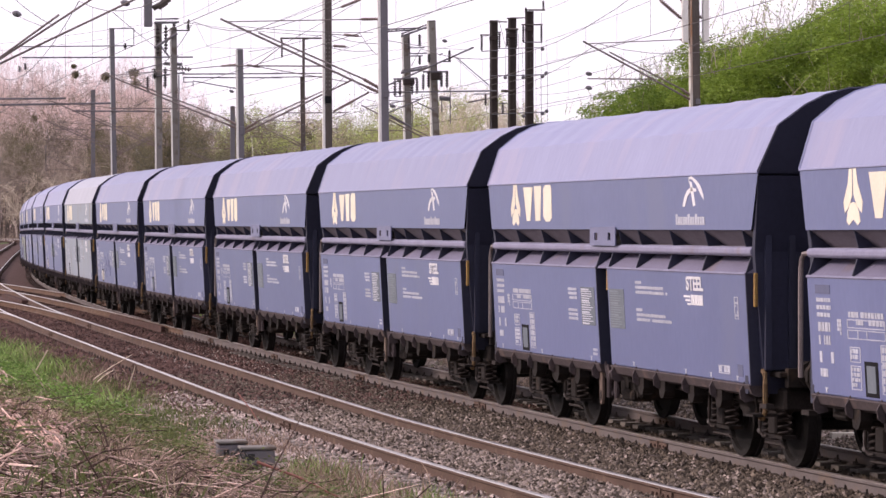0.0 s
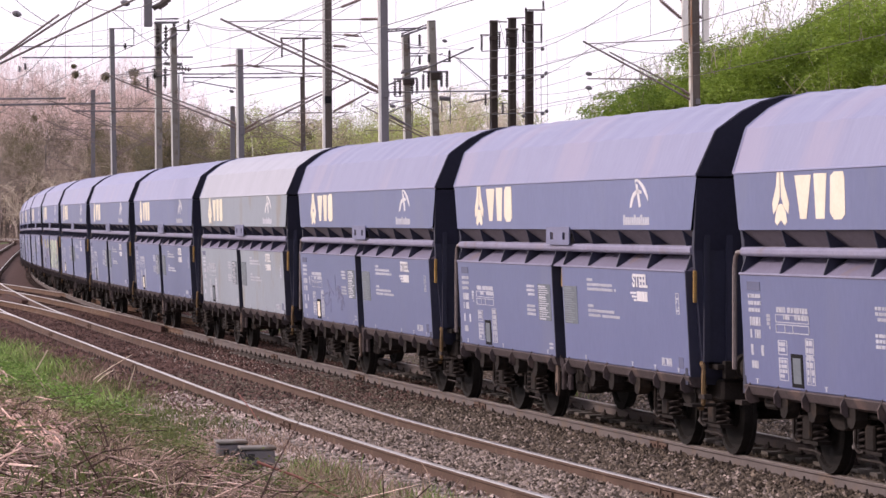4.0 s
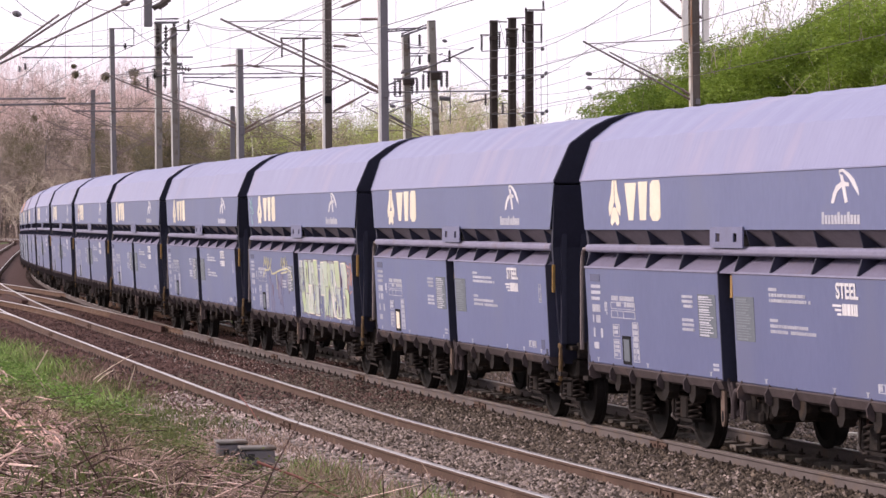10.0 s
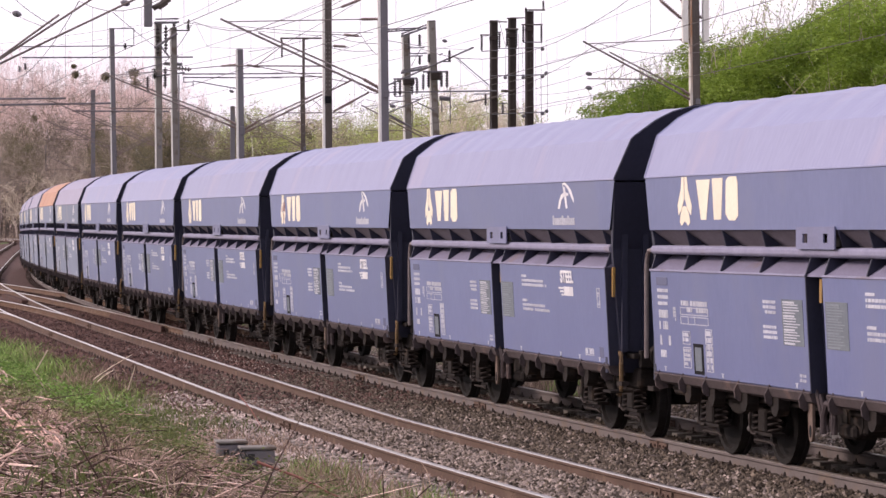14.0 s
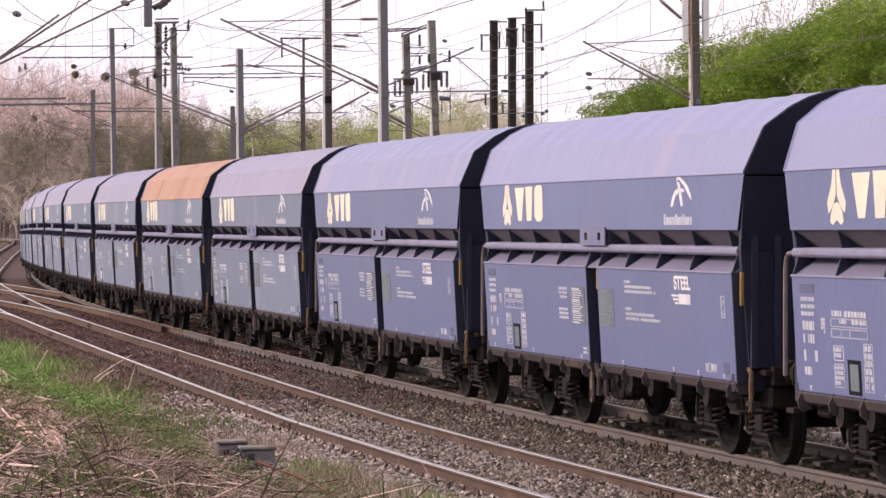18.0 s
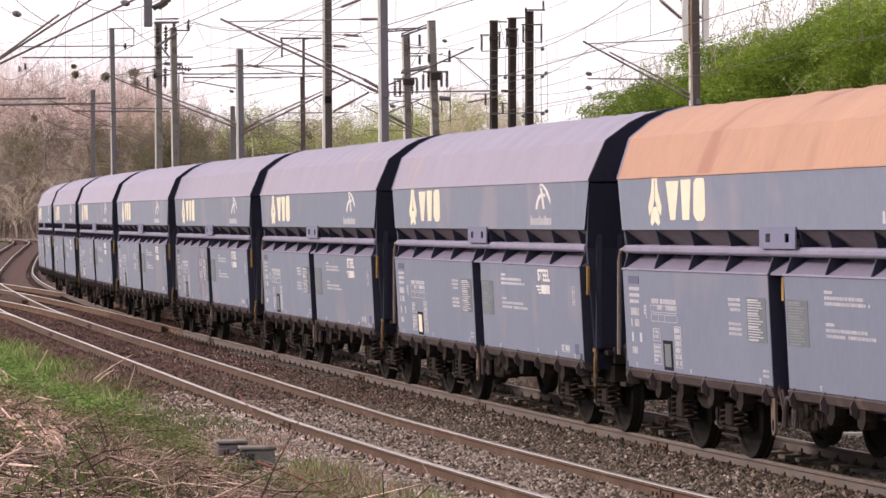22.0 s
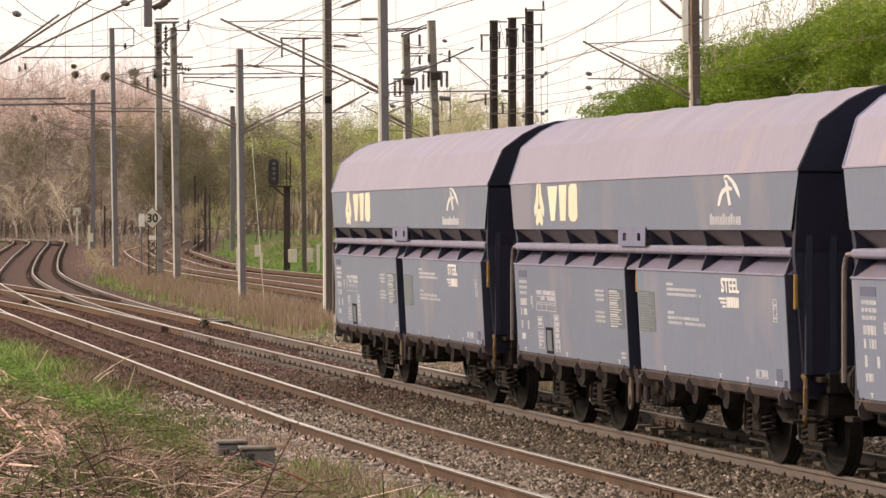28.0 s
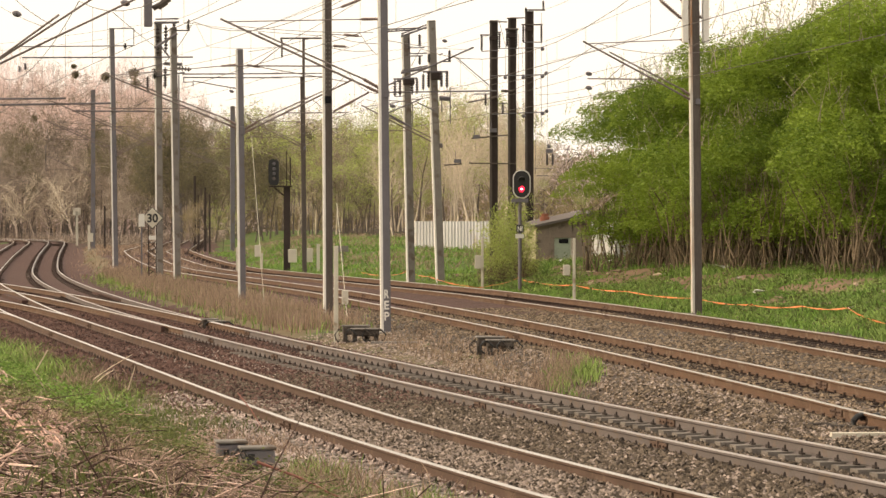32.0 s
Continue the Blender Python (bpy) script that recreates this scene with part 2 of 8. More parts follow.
# ---- the plan: centreline of the train's track, and its neighbours ----
STEP = np.arange(-430.0, 1400.0, 1.0)
BEND = np.interp(STEP, [-60, -30, 0, 30, 60, 90, 120, 150, 190, 212, 236, 274, 300, 390, 410], [0, 0.00009, -0.00139, -0.00045, -0.0011, -0.00105, -0.00039, -0.00046, -0.0001, -0.00025, -0.0001, 0.0001, 0.006, 0.006, 0])
AT0 = int(430)
TURN = np.concatenate([[0], np.cumsum((BEND[1:] + BEND[:-1]) / 2)])
TURN += 0.24355 - TURN[AT0]
PX = np.concatenate([[0], np.cumsum(-np.sin((TURN[1:] + TURN[:-1]) / 2))])
PY = np.concatenate([[0], np.cumsum(np.cos((TURN[1:] + TURN[:-1]) / 2))])
PX += 4.561 - PX[AT0]
PY += 35.363 - PY[AT0]
PZ = np.convolve(np.pad(np.interp(STEP, [-40, 0, 40, 90, 160, 300], [0.048, -0.09, -0.022, 0.112, -0.036, 0.0]), 12, mode="edge"), np.ones(25) / 25, mode="valid")
PZ = PZ + 1.15 * np.clip((PY - 185) / 170, 0, 1) ** 2 * (3 - 2 * np.clip((PY - 185) / 170, 0, 1))


def along(s, off=0.0, z=0.0):
    """The point at s metres along the train's track, off metres to its camera side."""
    x, y, h, g = (float(np.interp(s, STEP, a)) for a in (PX, PY, PZ, TURN))
    return Vector((x - off * math.cos(g), y - off * math.sin(g), h + z))


def east(y, which):
    """x of the two far tracks (0: nearer, 1: farther) at depth y."""
    c, tail = (((2.884, -10.9729, -3.6985, 9.9832), -0.065), ((4.9255, -20.4037, 8.3124, 10.2382), -0.065))[which]
    lo, hi = 40.0, 215.0
    y = np.asarray(y, float)
    u = np.clip(y, lo, hi) / 100
    x = ((c[0] * u + c[1]) * u + c[2]) * u + c[3]
    ul = lo / 100
    slope = (3 * c[0] * ul * ul + 2 * c[1] * ul + c[2]) / 100
    return x + np.where(y > hi, (y - hi) * tail, 0) + np.where(y < lo, (y - lo) * slope, 0)


EAST_CANT = (0.018, 0.097)


def climb(y):
    """The far tracks climb gently away from the camera."""
    y = np.asarray(y, float)
    return 0.3 * np.clip((y - 45) / 65, 0, 1) + 0.6 * smooth01((y - 165) / 55) + 0.3 * smooth01((y - 185) / 170)


def smooth01(a):
    a = np.clip(a, 0, 1)
    return a * a * (3 - 2 * a)


def land(x, y):
    """Height of the ground."""
    x, y = np.asarray(x, float), np.asarray(y, float)
    lift = 1.15 * smooth01((y - 185) / 170)
    xc, g, pz = np.interp(y, PY, PX), np.interp(y, PY, TURN), np.interp(y, PY, PZ) - lift
    o = (xc - x) * np.cos(g)
    e0, e1 = (x - east(y, 0)) * 0.99, (x - east(y, 1)) * 0.985
    up = climb(y) - lift
    z = -0.50 + 1.5 * up * smooth01((-o - 1.5) / 2.0) * smooth01((120 + 0 * y) / 100)
    bed = lambda d: 1 - smooth01((np.abs(d) - 1.5) / 1.1)
    z = z + (0.305 + pz) * np.maximum(bed(o), bed(o - 3.7))
    z = np.maximum(z, -0.5 + 0.285 * smooth01((o + 1.5) / 1.0) * smooth01((5.4 - o) / 1.0) + np.minimum(pz, 0) * smooth01((0.3 - o) / 0.3))
    z = z - 0.09 * (1 - smooth01((np.abs(o + 0.56) - 0.12) / 0.10)) * smooth01((75 - y) / 12)
    rise = np.maximum(bed(e0), smooth01((e0 + 1.6) / 1.0))
    z = z * (1 - rise) + (up - 0.195) * rise
    z = z + 0.90 * smooth01((e1 - 2.4) / 7.0) + np.minimum(1.5, 0.02 * np.maximum(0, e1 - 9))
    near = smooth01((70 - y) / 40)
    bank = smooth01((o - 5.3) / 5.5) * (0.25 + 0.95 * near)
    lump = 0.10 * np.sin(x * 2.3 + y * 0.9) * np.sin(y * 1.1 - x) + 0.06 * np.sin(x * 5.1 + 1.3 * y)
    return z + lift + bank + lump * smooth01((o - 6.2) / 1.5) * near + (0.10 * np.sin(y * 0.55 + x * 0.7) * np.sin(x * 1.1 - y * 0.21) + 0.07 * np.sin(y * 1.3 + 2 * x) * np.sin(x * 2.3 + 1)) * smooth01((e1 - 2.6) / 1.5)


def ground_z(x, y):
    return float(land(x, y))


def land_sheet():
    xs = np.concatenate([-np.geomspace(3000, 46, 26), np.arange(-45, -8, 0.6), np.arange(-8, 13, 0.22), np.arange(13, 45.1, 0.6), np.geomspace(46, 3000, 26)])
    ys = np.concatenate([-np.geomspace(2500, 11, 20), np.arange(-10, 18, 2.0), np.arange(18, 66, 0.4), np.arange(66, 130, 0.8), np.arange(130, 300, 2.0), np.geomspace(302, 4500, 30)])
    gx, gy = np.meshgrid(xs, ys)
    gz = land(gx, gy)
    rng = np.random.default_rng(5)
    gz = gz + rng.normal(0, 0.012, gz.shape) * (np.abs(gx) < 46)
    nx, ny = len(xs), len(ys)
    vs = np.stack([gx, gy, gz], -1).reshape(-1, 3)
    i = np.arange(nx * (ny - 1)).reshape(ny - 1, nx)[:, :-1].reshape(-1)
    fs = np.stack([i, i + 1, i + 1 + nx, i + nx], -1)
    # soil kinds: 0 ballast, 1 green grass, 2 dry grass, 3 brown stained ballast, 4 leaf litter, 5 bare earth
    cx, cy = vs[fs].mean(1)[:, 0], vs[fs].mean(1)[:, 1]
    o = (np.interp(cy, PY, PX) - cx) * np.cos(np.interp(cy, PY, TURN))
    e0, e1 = cx - east(cy, 0), cx - east(cy, 1)
    wob = np.sin(cx * 1.7 + cy * 0.31) * 0.35 + np.sin(cy * 0.83) * 0.3
    k = np.zeros(len(fs), int)
    k[(o > -3.0) & (o < 7.2) & (cy + wob * 6 > 62 - o * 4)] = 3
    k[(o + wob > 5.6)] = 1
    mid = (o < -2.6 + 0.5 * wob) & (e0 < -2.2 + 0.6 * wob)
    k[mid & (cy > 64)] = 2
    k[(o < -3) & (e0 < -2.2) & (cy > 285)] = 4
    k[(e0 > -2.2) & (e1 < 2.6) & (cy > 92)] = 3
    k[(e1 > 2.5 + 0.4 * wob)] = 1
    k[(e1 > 4.7) & (cy < 140) & (np.sin(cx * 0.9 + cy * 0.23) + np.sin(cy * 0.47 - cx * 0.5) + 0.6 * np.sin(cx * 2.9 + cy) > 0.35)] = 5
    k[(cy < 43) & (o > 6.0 + 0.5 * wob)] = 4
    k[(e1 > 13 + 2 * wob) | ((o > 7 + wob) & (cy > 190))] = 4
    k[(e1 > 14 + wob * 2) & (cy > 185)] = 4
    me = bpy.data.meshes.new("ground")
    me.from_pydata(vs.tolist(), [], fs.tolist())
    for m in SOILS:
        me.materials.append(m)
    me.polygons.foreach_set("material_index", k)
    me.polygons.foreach_set("use_smooth", [True] * len(fs))
    me.update()
    return tagged(new("ground", me), "stony track bed with grassy verges and banks", "ground", kind="structure")


STONES = material("pinkish_grey_ballast", (0.105, 0.085, 0.07), (0.045, 0.036, 0.03), 0.9, 0, 2.2, 19, 1.0, 22, spots=(0.26, 0.22, 0.20), spot_scale=14, spot_at=0.56)
STAINED = material("rust_stained_ballast", (0.120, 0.070, 0.060), (0.066, 0.040, 0.036), 0.9, 0, 2.2, 17, 1.0, 22, spots=(0.13, 0.092, 0.08), spot_scale=14, spot_at=0.58)
TURF = material("green_turf", (0.095, 0.155, 0.035), (0.06, 0.095, 0.028), 0.9, 0, 0.6, 12, 0.8, 14, spots=(0.16, 0.125, 0.075), spot_scale=0.5, spot_at=0.55)
STRAW = material("dry_grass_turf", (0.19, 0.145, 0.095), (0.12, 0.10, 0.06), 0.9, 0, 0.7, 12, 0.8, 14, spots=(0.08, 0.10, 0.04), spot_scale=0.6, spot_at=0.56)
LITTER = material("brown_leaf_litter", (0.115, 0.083, 0.062), (0.048, 0.036, 0.027), 0.95, 0, 0.5, 8, 0.6, 10, spots=(0.08, 0.10, 0.04), spot_scale=0.25, spot_at=0.55)
EARTH = material("bare_brown_earth", (0.27, 0.175, 0.125), (0.15, 0.10, 0.072), 0.95, 0, 1.2, 9, 0.8, 14, spots=(0.08, 0.11, 0.035), spot_scale=1.6, spot_at=0.57)
SOILS = (STONES, TURF, STRAW, STAINED, LITTER, EARTH)
ground = land_sheet()

# ---- tracks ----
HEAD = [(-0.036, -0.010), (-0.026, 0.0), (0.026, 0.0), (0.036, -0.010), (0.036, -0.035), (0.010, -0.05), (0.010, -0.14), (0.07, -0.155), (0.07, -0.17), (-0.07, -0.17), (-0.07, -0.155), (-0.010, -0.14), (-0.010, -0.05), (-0.036, -0.035)]


def rail(points, mats):
    """A rail drawn along points (x, y, z of its running surface)."""
    g = Geo()
    n = len(HEAD)
    for i, p in enumerate(points):
        a, b = points[max(0, i - 1)], points[min(len(points) - 1, i + 1)]
        t = Vector((b[0] - a[0], b[1] - a[1], 0)).normalized()
        side = Vector((-t.y, t.x, 0))
        g.v.extend(tuple(Vector(p) + side * u + Vector((0, 0, w))) for u, w in HEAD)
    for i in range(len(points) - 1):
        for j in range(n):
            g.f.append((i * n + j, i * n + (j + 1) % n, (i + 1) * n + (j + 1) % n, (i + 1) * n + j))
            g.k.append(1 if j < 3 else 0)
    me = bpy.data.meshes.new("rail")
    me.from_pydata(g.v, [], g.f)
    for m in mats:
        me.materials.append(m)
    me.polygons.foreach_set("material_index", g.k)
    bm = bmesh.new()
    bm.from_mesh(me)
    bmesh.ops.recalc_face_normals(bm, faces=bm.faces)
    bm.to_mesh(me)
    bm.free()
    return me


def track(name, label, centre, stations, mats, sleeper_mesh, near, cant=0.0, sleepers=True, sink=0.172):
    """Two rails on sleepers; centre(s) gives a point, near: the stretch with sleepers of their own."""
    root = thing(name, label, "railway track", kind="structure")
    pts = [centre(s) for s in stations]
    for side in (1, -1):
        line = []
        for i, p in enumerate(pts):
            a, b = pts[max(0, i - 1)], pts[min(len(pts) - 1, i + 1)]
            t = Vector((b.x - a.x, b.y - a.y, 0)).normalized()
            line.append(tuple(p + Vector((-t.y, t.x, 0)) * 0.7535 * side + Vector((0, 0, -side * cant / 2))))
        part("rail", rail(line, mats), mats, root)
    if sleepers:
        far = Geo()
        s, hi = stations[0], stations[-1]
        while s < min(hi, 330):
            p, q = centre(s), centre(s + 0.3)
            m = Matrix.Translation(p + Vector((0, 0, -sink))) @ Matrix.Rotation(math.atan2(q.y - p.y, q.x - p.x), 4, "Z") @ Matrix.Rotation(-cant / 1.5, 4, "X")
            if near[0] <= s < near[1]:
                part("sleeper", sleeper_mesh, None, root, m=m)
            else:
                m = Matrix.Translation((0, 0, -0.03)) @ m
                far.add([tuple(m @ v.co) for v in sleeper_mesh.vertices], [tuple(f.vertices) for f in sleeper_mesh.polygons])
            s += 0.6
        rest = part("sleepers", far, OLDSLEEPER, root, "dirty sleepers half buried in ballast")
        tagged(rest, kind="stuff")
    return root


CLIP = material("dark_rail_clip", (0.055, 0.044, 0.04), (0.035, 0.028, 0.025), 0.8)


def sleeper_block():
    g = Geo()
    for sgn in (1, -1):
        g.box(-0.12, 0.12, sgn * 0.75 - 0.34, sgn * 0.75 + 0.38, -0.2, 0.0)
        for e in (-0.125, 0.125):
            y = sgn * 0.7535 + e
            g.box(-0.05, 0.05, y - 0.025, y + 0.025, 0, 0.022, 1)
            g.tube((0, y, 0.0), (0, y, 0.075), 0.022, 0.010, 5, 1)
            g.tube((-0.09, y, 0.015), (0.09, y, 0.03), 0.010, None, 5, 1)
    g.box(-0.035, 0.035, -0.4, 0.4, -0.12, -0.05)
    return g.mesh("sleeper", SLEEPER, CLIP)


def sleeper_timber():
    g = Geo()
    g.box(-0.12, 0.12, -1.28, 1.28, -0.16, 0.0)
    for sgn in (1, -1):
        g.box(-0.09, 0.09, sgn * 0.7535 - 0.15, sgn * 0.7535 + 0.15, 0, 0.012)
        for e in (-0.11, 0.11):
            g.tube((0, sgn * 0.7535 + e, 0.0), (0, sgn * 0.7535 + e, 0.06), 0.022, None, 5)
    return g.mesh("sleeper", WOODEN)


OLDSLEEPER = material("rust_stained_sleepers", (0.085, 0.058, 0.05), (0.05, 0.035, 0.03), 0.9, 0, 3, 30, 0.2, 40, island=0.3)
BLOCK, TIMBER = sleeper_block(), sleeper_timber()
long = list(np.arange(-400, 260, 2.0)) + list(np.arange(260, 1200, 10.0))


def east_line(which):
    def centre(y):
        return Vector((float(east(y, which)), y, float(climb(y))))
    return centre


def near_off(s):
    """How far the foreground track lies from the train's."""
    return 3.7 - 0.004 * min(max(s, 0), 90) - float(np.interp(s, [10, 16, 23, 30, 38, 46, 54, 62, 75, 87, 110, 125], [0, 0.1, 0.2, 0.28, 0.34, 0.32, 0.3, 0.22, 0.22, 0.15, -0.05, 0]))


TRACKS = [
    track("track", "dusty track with dull grey rails on concrete sleepers", lambda s: along(s), long, (RAILDUST, RAILWORN), BLOCK, (-10, 36), sink=0.14),
    track("track", "rusty foreground track with polished rail heads", lambda s: along(s, near_off(s)), long, (RAILBROWN, RAILTOP), BLOCK, (-10, 36), sink=0.17),
    track("track", "rusty far track curving behind the dry grass", east_line(0), list(np.arange(-100, 300, 2.0)) + list(np.arange(300, 900, 10.0)), (RAILSIDE, RAILTOP), TIMBER, (40, 78), EAST_CANT[0], sink=0.185),
    track("track", "rusty track at the foot of the grassy bank", east_line(1), list(np.arange(-100, 300, 2.0)) + list(np.arange(300, 900, 10.0)), (RAILSIDE, RAILTOP), TIMBER, (60, 92), EAST_CANT[1], sink=0.185),
]


def cross_off(s):
    """The crossover leaves the train's track and swings to the near one."""
    a = 0.0009 * (min(s, 90) - 44) ** 2 + 0.083 * max(0, s - 90)
    return min(a, near_off(s))


TRACKS.append(track("track", "rusty crossover between the two curving tracks", lambda s: along(s, cross_off(s), -0.004 + 0.008 * float(smooth01((s - 50) / 12.0))), list(np.arange(46, 132, 2.0)), (RAILSIDE, RAILTOP), TIMBER, (0, 0), 0, True, 0.19))
TRACKS.append(track("track", "siding branching off the foreground track", lambda s: along(s, near_off(s) + 0.0024 * (s - 54) ** 2 if s < 84 else near_off(84) + 2.16 + 0.144 * (s - 84), 0.003), list(np.arange(56, 120, 2.0)), (RAILSIDE, RAILTOP), TIMBER, (0, 0), 0, True, 0.19))
FISHPLATE = material("rusty_fishplate", (0.15, 0.10, 0.078), (0.095, 0.064, 0.05), 0.75, 0, 6, 40, 0.2, 60)


def fishplates(root, centre, spots):
    """Bolted plates over the rail joints, seen from the camera's side."""
    g = Geo()
    g.box(-0.34, 0.34, 0.012, 0.032, -0.135, -0.05)
    g.box(-0.02, 0.02, 0.0, 0.05, -0.15, -0.03)
    for e in (-0.25, -0.1, 0.1, 0.25):
        g.tube((e, 0.03, -0.09), (e, 0.055, -0.09), 0.016, None, 6)
    me = g.mesh("fishplate", FISHPLATE)
    for s, side in spots:
        p, q = centre(s), centre(s + 0.3)
        a = math.atan2(q.y - p.y, q.x - p.x)
        part("fishplate", me, None, root, m=Matrix.Translation(p + Vector((-math.sin(a), math.cos(a), 0)) * 0.7535 * side) @ Matrix.Rotation(a, 4, "Z"))


fishplates(TRACKS[0], lambda s: along(s), [(s + d, e) for e, d in ((1, 0), (-1, 4.5)) for s in (-4, 5, 14, 23, 32, 41, 50)])
fishplates(TRACKS[1], lambda s: along(s, near_off(s)), [(s + d, e) for e, d in ((1, 0), (-1, 6)) for s in (-8, 10, 28, 46)])
for k in (0, 1):
    fishplates(TRACKS[2 + k], east_line(k), [(s + d, e) for e, d in ((1, 0), (-1, 7)) for s in (46, 60, 74, 88, 102)])

# ---- the hopper wagons ----
PITCH, COUNT = 12.553, 26
ROOF = [(1.455, 3.14), (1.275, 3.62), (1.0, 3.83), (0.80, 3.93), (0.55, 4.0), (0.0, 4.03)]


def body_end(sgn, z):
    """Where the upper body and cover end: both ends lean outwards."""
    low, lean, lead = (5.41, 0.13, 0.15) if sgn > 0 else (5.53, 0.26, 0.235)
    return sgn * (low + lean * min(1, max(0, (z - 2.53) / 0.61)) + lead * max(0, (z - 3.14) / 0.8) ** 1.1)


def letter(text, size, depth, width):
    cu = bpy.data.curves.new("lettering", "FONT")
    cu.body, cu.size, cu.extrude, cu.align_x = text, size, depth, "CENTER"
    cu.offset = size * 0.03
    ob = bpy.data.objects.new("lettering", cu)
    scene.collection.objects.link(ob)
    dg = bpy.context.evaluated_depsgraph_get()
    me = bpy.data.meshes.new_from_object(ob.evaluated_get(dg))
    bpy.data.objects.remove(ob)
    span = max(v.co.x for v in me.vertices) - min(v.co.x for v in me.vertices)
    for v in me.vertices:
        v.co.x *= width / span
    return me


def on_side(x, z):
    """The camera side's face at height z: lower panels lean a little."""
    if z < 2.2:
        return 1.405 + (z - 0.90) / 1.13 * 0.065
    return 1.44 + (z - 2.53) / 0.61 * 0.015


def bar(g, x0, x1, z0, z1, proud=0.004):
    y0, y1 = on_side(0, z0), on_side(0, z1)
    vs = [(x0, y0, z0), (x1, y0, z0), (x1, y1, z1), (x0, y1, z1)]
    g.add([(x, y - 0.01, z) for x, y, z in vs] + [(x, y + proud, z) for x, y, z in vs], [(4, 5, 6, 7), (0, 1, 5, 4), (1, 2, 6, 5), (2, 3, 7, 6), (3, 0, 4, 7)])


def shape(g, outline, proud=0.004):
    n = len(outline)
    vs = [(x, on_side(x, z) - 0.01, z) for x, z in outline] + [(x, on_side(x, z) + proud, z) for x, z in outline]
    g.add(vs, [tuple(range(n, 2 * n))] + [(i, (i + 1) % n, n + (i + 1) % n, n + i) for i in range(n)])


def words(g, x0, x1, z0, z1, rows, rng, gap=0.35, solid=0.8):
    """Rows of unreadable writing as plain bars."""
    h = (z1 - z0) / rows
    for r in range(rows):
        x = x1
        zt = z1 - r * h
        while x > x0 + 0.02:
            w = min(rng.uniform(0.03, 0.085), x - x0)
            if rng.random() < solid:
                bar(g, x - w, x, zt - h * (1 - gap), zt)
            x -= w + rng.uniform(0.012, 0.022)


HANDRAIL = material("brown_grab_rail", (0.21, 0.17, 0.165), (0.15, 0.12, 0.115), 0.6, 0, 5, 30)
STEPRAIL = material("worn_ochre_paint", (0.20, 0.13, 0.06), (0.12, 0.08, 0.05), 0.7, 0, 5, 30)
RUSTPALE = material("pale_rusty_steel", (0.17, 0.125, 0.10), (0.11, 0.08, 0.066), 0.75, 0, 5, 30)
DAMPER = material("pale_grey_damper", (0.105, 0.092, 0.088), (0.055, 0.047, 0.044), 0.6, 0, 5, 30)
SILL = material("brown_dusty_sill", (0.086, 0.069, 0.071), (0.056, 0.045, 0.046), 0.8, 0, 3, 30, 0.15, 60, spots=(0.12, 0.088, 0.08), spot_scale=2.5, spot_at=0.58)
PATCH = material("overpainted_blue", (0.105, 0.115, 0.20), (0.09, 0.10, 0.17), 0.6)
DIMTEXT = material("dim_notice_text", (0.225, 0.25, 0.275), (0.18, 0.205, 0.235), 0.7, 0, 4, 30)


